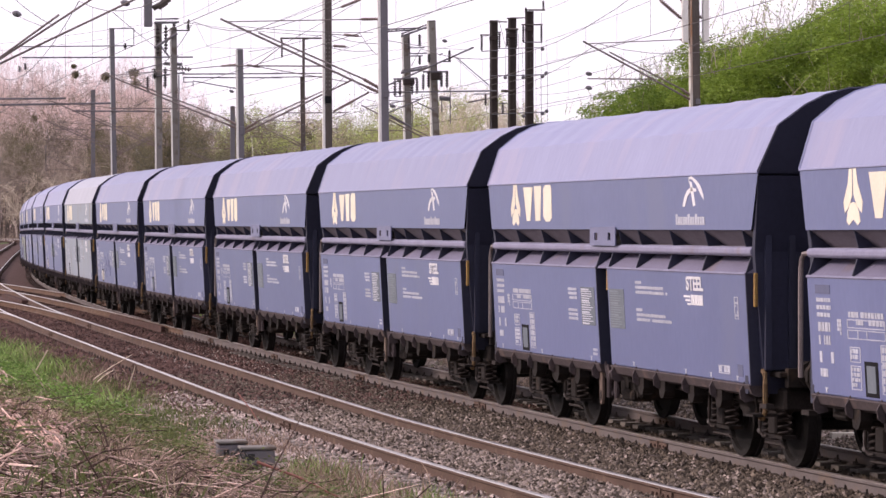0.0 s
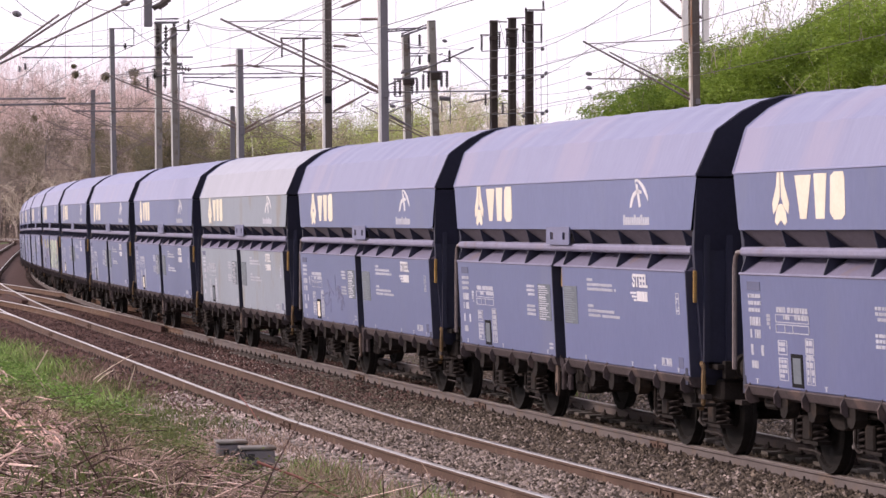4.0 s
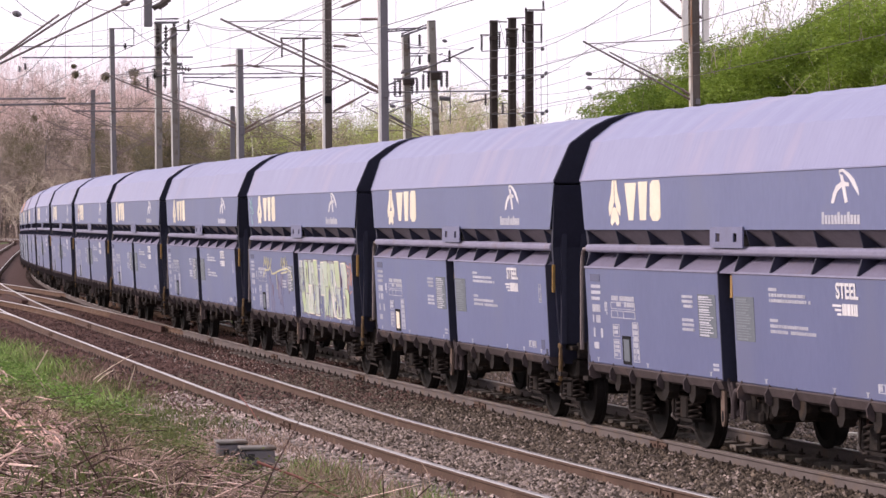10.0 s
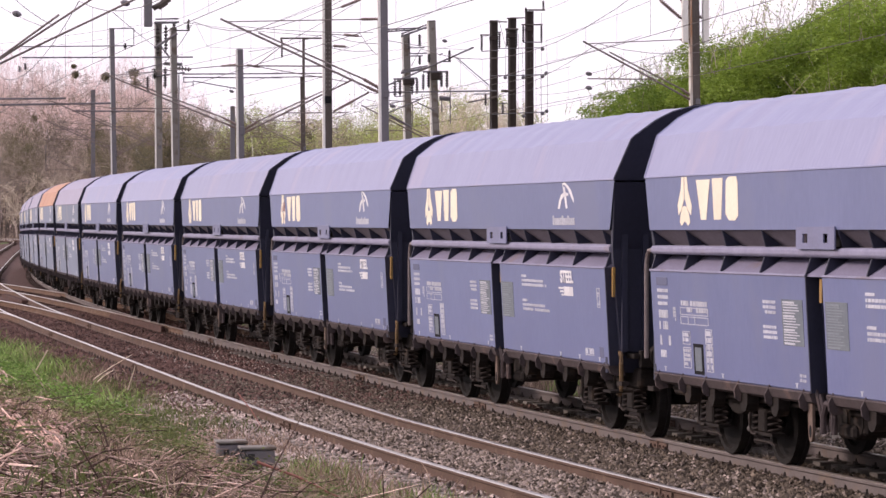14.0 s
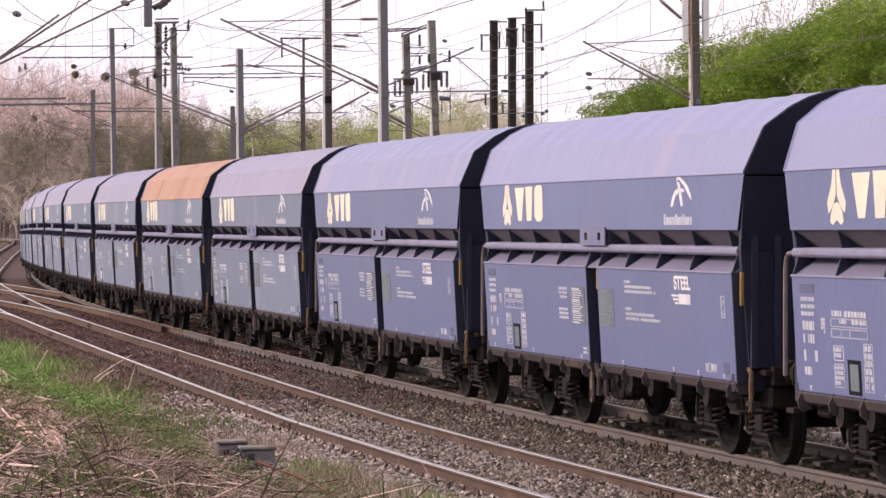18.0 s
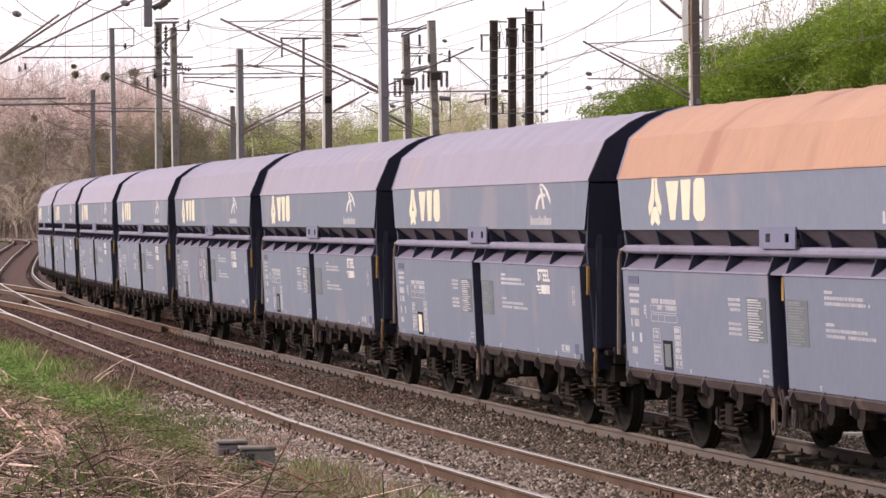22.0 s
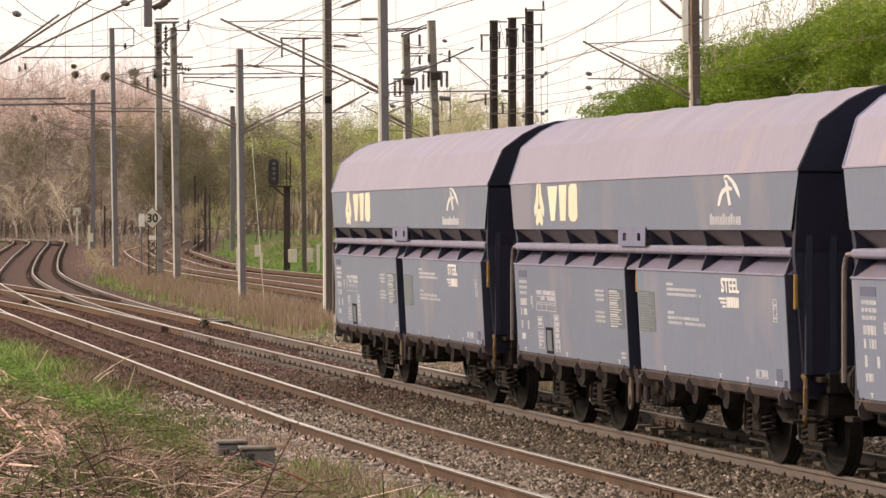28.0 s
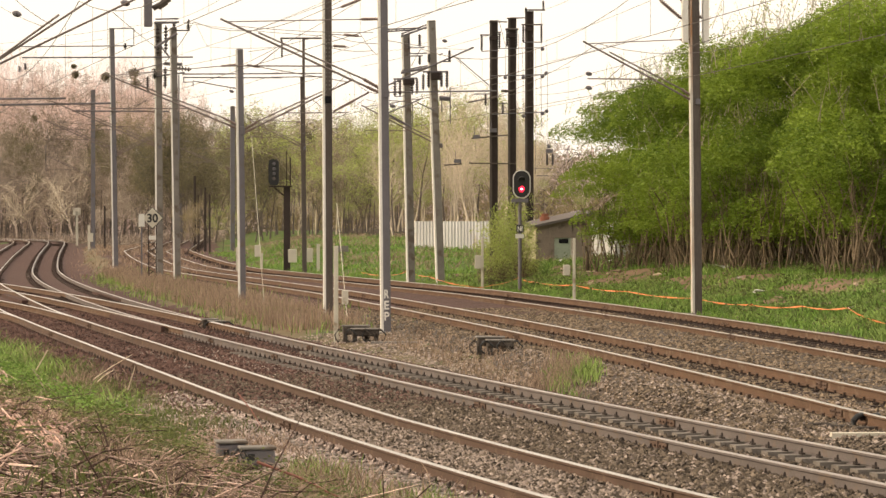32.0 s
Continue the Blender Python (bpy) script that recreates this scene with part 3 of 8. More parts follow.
def build_wagon():
    rng = random.Random(4)
    w = thing("hopper_wagon", "blue covered bogie hopper wagon rolling on the rails", "freight wagon", "wagons of the train")
    # roof cover: faceted profile with softly rippled skin, closed ends
    xs = np.linspace(-1, 1, 81)
    prof = [(y, z) for y, z in ROOF] + [(-y, z) for y, z in ROOF[-2::-1]]
    g = Geo()
    n = len(prof)
    for i, x in enumerate(xs):
        for j, (y, z) in enumerate(prof):
            s = x * 5.56
            r = 0.008 * math.sin(s * 2.1 + y * 3) * math.sin(s * 5.3 + z * 4 + y) + 0.004 * math.sin(s * 9 + y * 6) if 0 < j < n - 1 else 0
            a, b = body_end(-1, z) - 0.02, body_end(1, z) + 0.02
            g.v.append(((a + b) / 2 + x * (b - a) / 2, y, z + r))
    for i in range(len(xs) - 1):
        for j in range(n - 1):
            g.f.append((i * n + j, i * n + j + 1, (i + 1) * n + j + 1, (i + 1) * n + j))
            g.k.append(0)
    cover = part("roof_cover", g, TARP, w, "lilac-blue faceted roof cover")
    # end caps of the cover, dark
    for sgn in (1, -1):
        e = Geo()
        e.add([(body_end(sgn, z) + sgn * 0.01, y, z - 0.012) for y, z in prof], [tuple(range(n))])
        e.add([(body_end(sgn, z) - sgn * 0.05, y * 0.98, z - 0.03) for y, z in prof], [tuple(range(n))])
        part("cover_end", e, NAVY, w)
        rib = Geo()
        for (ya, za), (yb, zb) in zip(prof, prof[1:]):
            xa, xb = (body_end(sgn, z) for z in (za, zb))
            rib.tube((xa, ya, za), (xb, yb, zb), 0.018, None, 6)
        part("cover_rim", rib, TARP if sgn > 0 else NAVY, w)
    # upper body
    g = Geo()
    up = [(1.44, 2.53), (1.455, 3.14), (-1.455, 3.14), (-1.44, 2.53)]
    g.add([(body_end(-1, z), y, z) for y, z in up] + [(body_end(1, z), y, z) for y, z in up], [(i, (i + 1) % 4, 4 + (i + 1) % 4, 4 + i) for i in range(4)])
    part("upper_body", g, BLUE, w)
    g = Geo()
    g.tube((body_end(-1, 3.135), 1.456, 3.135), (body_end(1, 3.135), 1.456, 3.135), 0.014, None, 5)
    part("cover_seam", g, TARP, w)
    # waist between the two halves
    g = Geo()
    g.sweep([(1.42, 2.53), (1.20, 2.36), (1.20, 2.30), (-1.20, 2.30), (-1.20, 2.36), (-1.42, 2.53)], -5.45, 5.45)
    # these plates face down; their shade is in the colour
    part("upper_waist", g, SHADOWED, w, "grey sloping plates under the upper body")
    g = Geo()
    g.sweep([(1.20, 2.30), (1.20, 2.24), (1.462, 2.06), (-1.462, 2.06), (-1.20, 2.24), (-1.20, 2.30)], -5.42, 5.36)
    part("lower_waist", g, DUST, w, "dusty pinkish sloping waist plates")
    for sgn in (1, -1):
        g = Geo()
        pr = [(1.21, 2.245), (1.40, 2.255), (1.425, 2.28), (1.425, 2.325), (1.40, 2.35), (1.21, 2.355)]
        g.sweep([(y * sgn, z) for y, z in pr], -5.45, 5.42)
        part("ledge", g, LEDGE, w, "dusty longitudinal ledge beam", bevel=0.006)
        tri_up, tri_dn = Geo(), Geo()
        tri_up.add([(-0.012, sgn * 1.20, 2.36), (-0.012, sgn * 1.435, 2.53), (-0.012, sgn * 1.385, 2.352), (0.012, sgn * 1.20, 2.36), (0.012, sgn * 1.435, 2.53), (0.012, sgn * 1.385, 2.352)],
                   [(0, 1, 2), (3, 5, 4), (0, 3, 4, 1), (1, 4, 5, 2), (2, 5, 3, 0)])
        tri_dn.add([(-0.012, sgn * 1.20, 2.24), (-0.012, sgn * 1.46, 2.065), (-0.012, sgn * 1.40, 2.25), (0.012, sgn * 1.20, 2.24), (0.012, sgn * 1.46, 2.065), (0.012, sgn * 1.40, 2.25)],
                   [(0, 1, 2), (3, 5, 4), (0, 3, 4, 1), (1, 4, 5, 2), (2, 5, 3, 0)])
        mu, md = tri_up.mesh("gusset", NAVY), tri_dn.mesh("gusset", NAVY)
        far = Geo() if sgn < 0 else None
        if far:
            for me2, xs2 in ((mu, (5.34, 4.12, 2.87, 1.61, -0.62, -1.42, -2.65, -3.91, -5.2)), (md, (5.30, 4.12, 2.87, 1.61, 0.24, -0.29, -1.42, -2.65, -3.91, -5.40))):
                for x in xs2:
                    far.add([(v.co.x + x, v.co.y, v.co.z) for v in me2.vertices], [tuple(f.vertices) for f in me2.polygons])
            tagged(part("gussets", far, NAVY, w), kind="stuff")
        for x in () if far else (5.34, 4.12, 2.87, 1.61, -0.62, -1.42, -2.65, -3.91, -5.2):
            part("gusset", mu, None, w, m=pose(x, 0, 0))
        for x in () if far else (5.30, 4.12, 2.87, 1.61, 0.24, -0.29, -1.42, -2.65, -3.91, -5.40):
            part("gusset", md, None, w, m=pose(x, 0, 0))
        # lower flap panels
        for x0, x1, tag in ((-5.42, -0.26, "front"), (0.21, 5.30, "rear")):
            g = Geo()
            vs = []
            for x, pull in ((x0, 0.0), (x1, 0.0)):
                for y, z in ((1.405, 0.90), (1.47, 2.065), (1.44, 2.08), (1.38, 0.90)):
                    vs.append((x, y * sgn, z))
            g.add(vs, [(0, 1, 2, 3), (7, 6, 5, 4), (0, 4, 5, 1), (1, 5, 6, 2), (2, 6, 7, 3), (3, 7, 4, 0)])
            part("flap", g, BLUE, w, bevel=0.012)
            ep = Geo()
            ep.add([(x, y * sgn, z) for x in (x0 - 0.030, x0 - 0.004) for y, z in ((1.412, 0.89), (1.477, 2.075), (1.0, 2.075), (1.0, 0.89))], [(0, 1, 2, 3), (7, 6, 5, 4), (0, 4, 5, 1), (1, 5, 6, 2), (2, 6, 7, 3), (3, 7, 4, 0)])
            part("flap_edge", ep, NAVY, w)
            lip = Geo()
            lip.tube((x0, sgn * 1.468, 2.068), (x1, sgn * 1.468, 2.068), 0.015, None, 6)
            part("flap_hinge", lip, LEDGE, w)
            st = Geo()
            st.sweep([(sgn * y, z) for y, z in ((1.41, 0.90), (1.425, 0.885), (1.39, 0.80), (1.33, 0.77), (1.20, 0.77), (1.25, 0.90))], x0, x1)
            part("flap_sill", st, SILL, w, "rusty sill below the flap")
            lug = Geo()
            fin = [(1.405, 0.925), (1.42, 0.90), (1.462, 0.82), (1.45, 0.74), (1.40, 0.70), (1.30, 0.72), (1.36, 0.88)]
            lug.add([(d, sgn * y, z) for d in (-0.014, 0.014) for y, z in fin], [tuple(range(7)), tuple(range(13, 6, -1))] + [(i, 7 + i, 7 + (i + 1) % 7, (i + 1) % 7) for i in range(7)])
            lm = lug.mesh("flap_lug", SILL)
            hook = Geo()
            hook.slab([(-0.10, 0.79), (0.10, 0.80), (0.13, 0.72), (0.10, 0.62), (0.02, 0.59), (-0.05, 0.61), (-0.10, 0.68)], sgn * 1.38, sgn * 1.25)
            hm = hook.mesh("latch_hook", GRIME)
            for u in (0.03, 0.20, 0.36, 0.57, 0.76, 0.96) if sgn > 0 else ():
                part("flap_lug", lm, None, w, m=pose(x1 + (x0 - x1) * u, 0, 0))
                if 0.1 < u < 0.9:
                    part("latch_hook", hm, None, w, m=pose(x1 + (x0 - x1) * u - 0.10, 0, 0))
            sh = Geo()
            sh.tube((x0 + 0.1, sgn * 1.2, 0.72), (x1 - 0.1, sgn * 1.2, 0.72), 0.03, None, 8)
            part("closing_shaft", sh, GRIME, w)
        # bracket plate with two holes
        g = Geo()
        for a, b, c, d in ((-0.59, 0.49, 2.49, 2.56), (-0.59, 0.49, 2.335, 2.40), (-0.59, -0.40, 2.40, 2.49), (-0.28, 0.16, 2.40, 2.49), (0.30, 0.49, 2.40, 2.49)):
            g.box(a, b, sgn * 1.455 - 0.008, sgn * 1.455 + 0.008, c, d)
        part("bracket_plate", g, PLATE, w, "blue-grey bracket plate with two openings")
        g = Geo()
        g.box(-0.59, 0.49, sgn * 1.35 - 0.004, sgn * 1.35 + 0.004, 2.36, 2.54)
        part("bracket_back", g, BLACK, w)
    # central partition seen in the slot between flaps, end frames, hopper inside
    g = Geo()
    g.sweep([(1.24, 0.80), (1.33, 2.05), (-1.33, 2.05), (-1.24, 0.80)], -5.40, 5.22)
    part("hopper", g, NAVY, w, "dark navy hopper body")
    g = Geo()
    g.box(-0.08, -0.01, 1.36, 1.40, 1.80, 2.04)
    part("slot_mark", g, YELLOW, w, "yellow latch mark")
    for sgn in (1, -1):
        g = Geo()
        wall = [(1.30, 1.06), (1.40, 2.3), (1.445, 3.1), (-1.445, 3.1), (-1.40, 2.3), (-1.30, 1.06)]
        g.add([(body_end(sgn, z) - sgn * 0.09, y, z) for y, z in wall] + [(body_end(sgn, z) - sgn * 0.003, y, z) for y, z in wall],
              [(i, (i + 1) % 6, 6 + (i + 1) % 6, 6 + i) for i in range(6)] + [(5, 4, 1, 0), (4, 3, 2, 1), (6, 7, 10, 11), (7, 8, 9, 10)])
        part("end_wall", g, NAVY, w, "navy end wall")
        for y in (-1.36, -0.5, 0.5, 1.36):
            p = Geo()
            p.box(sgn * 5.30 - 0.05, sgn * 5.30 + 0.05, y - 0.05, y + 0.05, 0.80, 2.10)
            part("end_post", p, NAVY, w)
        st = Geo()
        st.box(sgn * 5.2, sgn * 5.75, -1.20, 1.20, 0.98, 1.04)
        st.box(sgn * 5.68, sgn * 5.78, -1.12, 1.12, 0.88, 1.08)
        part("end_platform", st, GRIME, w, bevel=0.008)
        for y in (1.22, -1.22):
            if sgn > 0:
                hr = Geo()
                hr.path([(5.68, y * 1.14, 1.04), (5.68, y * 1.14, 2.0), (5.675, y * 1.14, 2.14), (5.65, y * 1.14, 2.23), (5.59, y * 1.14, 2.29), (5.44, y * 1.14, 2.30)], 0.026)
                part("handrail", hr, HANDRAIL, w, "brown curved grab rail")
            if sgn < 0:
                sp = Geo()
                sp.path([(sgn * 5.35, y * 1.08, 0.95), (sgn * 5.35, y * 1.08, 0.58), (sgn * 5.62, y * 1.08, 0.58), (sgn * 5.62, y * 1.08, 0.95)], 0.022)
                sp.box(min(sgn * 5.32, sgn * 5.65), max(sgn * 5.32, sgn * 5.65), y * 1.08 - 0.14, y * 1.08 + 0.14, 0.57, 0.60)
                part("step", sp, GRIME, w, "footstep below the end platform")
            bx = Geo()
            bx.box(min(sgn * 5.55, sgn * 5.76), max(sgn * 5.55, sgn * 5.76), y * 1.06 - 0.03, y * 1.06 + 0.06, 0.66, 0.71)
            part("lamp_iron", bx, RUSTY, w)
            bf = Geo()
            bf.lathe((sgn * 5.7, math.copysign(0.875, y), 1.02), (sgn * 6.265, math.copysign(0.875, y), 1.02), [(0, 0.14), (0.25, 0.14), (0.25, 0.10), (0.9, 0.09), (0.92, 0.22), (1, 0.21)], 12)
            part("buffer", bf, GRIME, w, smooth=False)
        hk = Geo()
        hk.tube((sgn * 5.7, 0, 0.98), (sgn * 6.27, 0, 0.98), 0.045, None, 8)
        hk.tube((sgn * 5.7, 0.3, 0.9), (sgn * 6.27, 0.25, 0.7), 0.025, None, 6)
        part("coupler", hk, GRIME, w)
    yl = Geo()
    yl.box(-5.55, -5.51, 1.37, 1.41, 1.72, 2.08)
    part("end_lever", yl, YELLOW, w, "yellow brake changeover lever", bevel=0.008)
    yl = Geo()
    yl.path([(-5.50, 1.30, 1.05), (-5.62, 1.32, 1.02), (-5.66, 1.33, 0.92), (-5.66, 1.33, 0.62), (-5.60, 1.33, 0.55), (-5.48, 1.32, 0.55)], 0.026, 6)
    part("shunter_rail", yl, STEPRAIL, w, "brown-yellow shunter's grab hoop")
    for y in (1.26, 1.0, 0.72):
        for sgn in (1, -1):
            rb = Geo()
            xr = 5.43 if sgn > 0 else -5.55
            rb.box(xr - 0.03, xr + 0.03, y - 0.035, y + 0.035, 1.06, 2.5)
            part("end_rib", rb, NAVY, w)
    # linkage in the gap between the two flaps, with a perforated lifting plate
    for sgn in (1,):
        ey = Geo()
        rim = [(0.33 + 0.06 * math.cos(a), 0.50 + 0.11 * math.sin(a)) for a in np.linspace(math.pi, 2 * math.pi, 9)] + [(0.41, 0.78), (0.28, 0.78)]
        ey.slab(rim, sgn * 1.335, sgn * 1.365)
        plate = part("lifting_plate", ey, RUSTPALE, w, "pale rusty lifting plate")
        ho = Geo()
        ho.slab([(0.33 + 0.03 * math.cos(a), 0.50 + 0.065 * math.sin(a)) for a in np.linspace(0, 5.6, 9)], sgn * 1.33, sgn * 1.369)
        part("hole", ho, BLACK, plate)
        for k, (xa, za, xb, zb) in enumerate(((0.20, 0.92, 0.02, 0.52), (0.08, 0.88, -0.08, 0.52), (-0.28, 0.95, -0.14, 0.55), (-0.36, 0.95, -0.24, 0.58))):
            ln = Geo()
            ln.tube((xa, sgn * 1.35, za), (xb, sgn * 1.33, zb), 0.024, 0.018, 6)
            part("link", ln, SILL, w)
        cr = Geo()
        cr.path([(-0.02, sgn * 1.36, 0.50), (-0.06, sgn * 1.37, 0.68), (-0.14, sgn * 1.37, 0.80), (-0.24, sgn * 1.36, 0.80), (-0.30, sgn * 1.35, 0.66), (-0.30, sgn * 1.35, 0.50)], 0.036, 7)
        part("crank", cr, SILL, w, "curved rusty crank lever")
    # underframe
    g = Geo()
    g.box(-5.75, 5.75, -0.55, -0.38, 0.80, 1.02)
    g.box(-5.75, 5.75, 0.38, 0.55, 0.80, 1.02)
    part("centre_sill", g, GRIME, w)
    for x in (-0.42, 0.0):
        c = Geo()
        c.lathe((x, 0.2, 0.64), (x, 1.18, 0.64), [(0, 0.06), (0.02, 0.17), (0.98, 0.17), (1, 0.06)], 12)
        part("discharge_roller", c, GRIME, w)
    for sgn in (1, -1):
        c = Geo()
        c.tube((-5.2, sgn * 0.95, 0.84), (5.2, sgn * 0.95, 0.84), 0.022, None, 6)
        part("brake_pipe", c, RUSTY, w)
    g = Geo()
    g.box(-0.62, 0.22, -0.2, 1.15, 0.50, 0.82)
    g.box(-0.50, -0.05, 0.95, 1.22, 0.46, 0.60)
    part("brake_gear", g, GRIME, w, bevel=0.03)
    for x in (-5.42, 5.36):
        c = Geo()
        c.box(x - 0.2, x + 0.2, -1.1, 1.1, 0.62, 0.86)
        part("headstock", c, GRIME, w, bevel=0.03)
    # bogies
    wheel_mesh = None
    for bx in (3.50, -4.24):
        bog = Geo()
        for sgn in (1, -1):
            y0, y1 = sgn * 0.98 - 0.05, sgn * 0.98 + 0.05
            half = [(1.36, 0.66), (1.36, 0.80), (0.5, 0.82), (0.0, 0.82)]
            low = [(0.0, 0.50), (0.10, 0.505), (0.20, 0.53), (0.29, 0.58), (0.36, 0.65)]
            bog.slab([(bx + x, z) for x, z in low] + [(bx + x, z) for x, z in half] + [(bx - x, z) for x, z in half[::-1][1:]] + [(bx - x, z) for x, z in low[::-1][:-1]], y0, y1)
        bog.box(bx - 0.18, bx + 0.18, -0.95, 0.95, 0.56, 0.80)
        bogie = part("bogie", bog, GRIME, w, "grimy two-axle bogie", bevel=0.01)
        for ax in (bx - 0.875, bx + 0.875):
            ws = Geo()
            for sgn in (1, -1):
                yo = sgn * 0.75
                ws.lathe((ax, yo - 0.07, 0.46), (ax, yo + 0.07, 0.46), [(0, 0.40), (0.0, 0.46 + (0.03 if sgn > 0 else 0)), (0.28, 0.46 + (0.03 if sgn > 0 else 0)), (0.3, 0.46), (0.7, 0.46), (0.72, 0.46 + (0.03 if sgn < 0 else 0)), (1, 0.46 + (0.03 if sgn < 0 else 0)), (1, 0.40), (0.75, 0.38), (0.70, 0.16), (1.0, 0.12)], 28)
            ws.tube((ax, -1.05, 0.46), (ax, 1.05, 0.46), 0.07, None, 10)
            for v in range(len(ws.v)):
                ws.v[v] = (ws.v[v][0] - ax, ws.v[v][1], ws.v[v][2] - 0.46)
            wheel_mesh = wheel_mesh or ws.mesh("wheelset", TYRE)
            part("wheelset", wheel_mesh, None, bogie, "dark steel wheelset", m=pose(ax, 0, 0.46))
            for sgn in (1, -1):
                jb = Geo()
                jb.box(ax - 0.12, ax + 0.12, sgn * 0.98 - 0.09, sgn * 0.98 + 0.09, 0.35, 0.60)
                part("axle_box", jb, GRIME, bogie, bevel=0.02)
                for dx in (-0.25, 0.22) if sgn > 0 else ():
                    sp = Geo()
                    pts = [(ax + dx + 0.075 * math.cos(a), sgn * 1.0 + 0.075 * math.sin(a), 0.36 + 0.27 * a / (2 * math.pi * 4)) for a in np.linspace(0, 8 * math.pi, 33)]
                    sp.hose(pts, 0.017, 4)
                    part("spring", sp, RUSTY, bogie)
                if sgn < 0:
                    continue
                dm = Geo()
                dm.lathe((ax + 0.42, sgn * 1.02, 0.34), (ax + 0.42, sgn * 1.02, 0.70), [(0, 0.05), (0.04, 0.06), (0.12, 0.06), (0.14, 0.045), (0.5, 0.05), (0.55, 0.035), (0.8, 0.04), (0.95, 0.04), (1, 0.03)], 12)
                part("damper", dm, DAMPER, bogie, "pale grey damper beside the springs")
                lp = Geo()
                lp.path([(ax + 0.34, sgn * 1.07, 0.74), (ax + 0.34, sgn * 1.08, 0.42), (ax + 0.31, sgn * 1.08, 0.35), (ax + 0.22, sgn * 1.08, 0.32), (ax + 0.10, sgn * 1.08, 0.33)], 0.018, 5)
                lp.path([(ax + 0.30, sgn * 1.03, 0.25), (ax - 0.22, sgn * 1.03, 0.25), (ax - 0.32, sgn * 1.02, 0.22)], 0.016, 5)
                part("guard_loop", lp, RUSTY, bogie)
                sf = Geo()
                sf.box(ax - 0.34, ax + 0.34, sgn * 0.99 - 0.08, sgn * 0.99 + 0.08, 0.32, 0.355)
                part("spring_seat", sf, GRIME, bogie)
    # markings on the camera side
    for nm, g_rows, mt, lab in MARKINGS:
        g = Geo()
        for o in g_rows:
            shape(g, o)
        ob = part(nm, g, mt, w, lab)
        if nm == "emblem_strip":
            tagged(ob, kind="stuff")
    blocks = [("number_panel", 4.68, 5.06, 1.64, 1.86, 3, 0.45), ("number_panel", 4.70, 5.04, 1.36, 1.62, 2, 0.3), ("number_panel", 4.64, 5.04, 1.20, 1.33, 1, 0.15), ("number_panel", 4.82, 5.04, 1.06, 1.16, 1, 0.2), ("notice", 4.42, 4.52, 1.50, 1.66, 4, 0.15),
              ("load_table", 3.32, 4.22, 1.60, 1.74, 2, 0.2), ("notice", 3.98, 4.2, 1.27, 1.38, 2, 0.25), ("notice", 3.98, 4.2, 1.0, 1.2, 4, 0.3), ("notice", 3.22, 3.40, 0.98, 1.42, 6, 0.25),
              ("notice", 1.12, 1.50, 1.64, 1.80, 3, 0.4), ("notice", 1.10, 1.52, 1.38, 1.54, 3, 0.4), ("notice", 0.32, 0.50, 0.97, 1.12, 3, 0.4),
              ("notice", -2.65, -1.42, 1.76, 1.93, 3, 0.4), ("notice", -2.76, -1.42, 1.44, 1.61, 3, 0.4), ("notice", -4.74, -4.40, 0.99, 1.06, 1, 0.1), ("notice", -5.13, -5.04, 1.60, 1.80, 6, 0.3)]
    # ruled frames round the tables, and small ticks along the lower edge
    for x0, x1, z0, z1, cuts in ((3.29, 4.26, 1.475, 1.565, (3.75, 3.98)), (3.29, 4.26, 1.58, 1.665, ()), (3.95, 4.22, 1.25, 1.40, ()), (3.95, 4.22, 0.985, 1.22, ()), (3.19, 3.43, 1.27, 1.44, ()), (3.19, 3.43, 0.97, 1.25, (3.31,)), (-4.76, -4.38, 0.98, 1.07, ()), (-5.15, -5.02, 1.58, 1.82, ())):
        g = Geo()
        t = 0.009
        for a, b, c, d in [(x0, x1, z1 - t, z1), (x0, x1, z0, z0 + t)] + [(x, x + 2 * t, z0, z1) for x in (x0, x1 - 2 * t) + cuts]:
            bar(g, a, b, c, d)
        tagged(part("table_frame", g, WHITE, w, "thin white ruled frame"), kind="stuff")
    g = Geo()
    for x in (4.9, 2.9, 0.6, -1.2, -3.2, -4.1, -5.0):
        bar(g, x - 0.02, x + 0.02, 0.925, 0.965)
        bar(g, x - 0.045, x + 0.045, 0.965, 0.975)
    tagged(part("tick_mark", g, WHITE, w, "small white tick marks"), kind="stuff")
    for x0, x1, z0, z1 in ((4.68, 5.08, 1.90, 1.99), (-5.2, -5.02, 0.97, 1.10)):
        g = Geo()
        bar(g, x0, x1, z0, z1, 0.003)
        part("paint_patch", g, PATCH, w, "dull blue overpainted patch")
    for nm, x0, x1, z0, z1, rows, gap in blocks:
        g = Geo()
        if nm == "notice" and rows == 3 and x1 < -1:
            hh = (z1 - z0) / 3
            bar(g, x1 - 0.24, x1, z1 - hh * 0.55, z1, 0.004)
            words(g, x0 + 0.15, x1, z1 - 2 * hh, z1 - hh, 1, rng, gap, 0.97)
            words(g, x0, x1, z0, z1 - 2 * hh, 1, rng, gap, 0.97)
        else:
            words(g, x0, x1, z0, z1, rows, rng, gap, 0.9)
        part(nm, g, WHITE, w, "rows of small unreadable white writing")["kind"] = "stuff"
    for x0, x1 in ((0.32, 0.93), (-0.93, -0.32)):
        g = Geo()
        bar(g, x0, x1, 1.35, 1.82, 0.003)
        board = part("notice_board", g, OLIVE, w, "faded grey notice board")
        g = Geo()
        for i in range(16):
            z = 1.80 - i * 0.028
            bar(g, x1 - (rng.uniform(0.34, 0.40) if i % 5 == 0 else rng.uniform(0.38, 0.56)), x1 - 0.04, z - (0.020 if i % 5 == 0 else 0.012), z, 0.006)
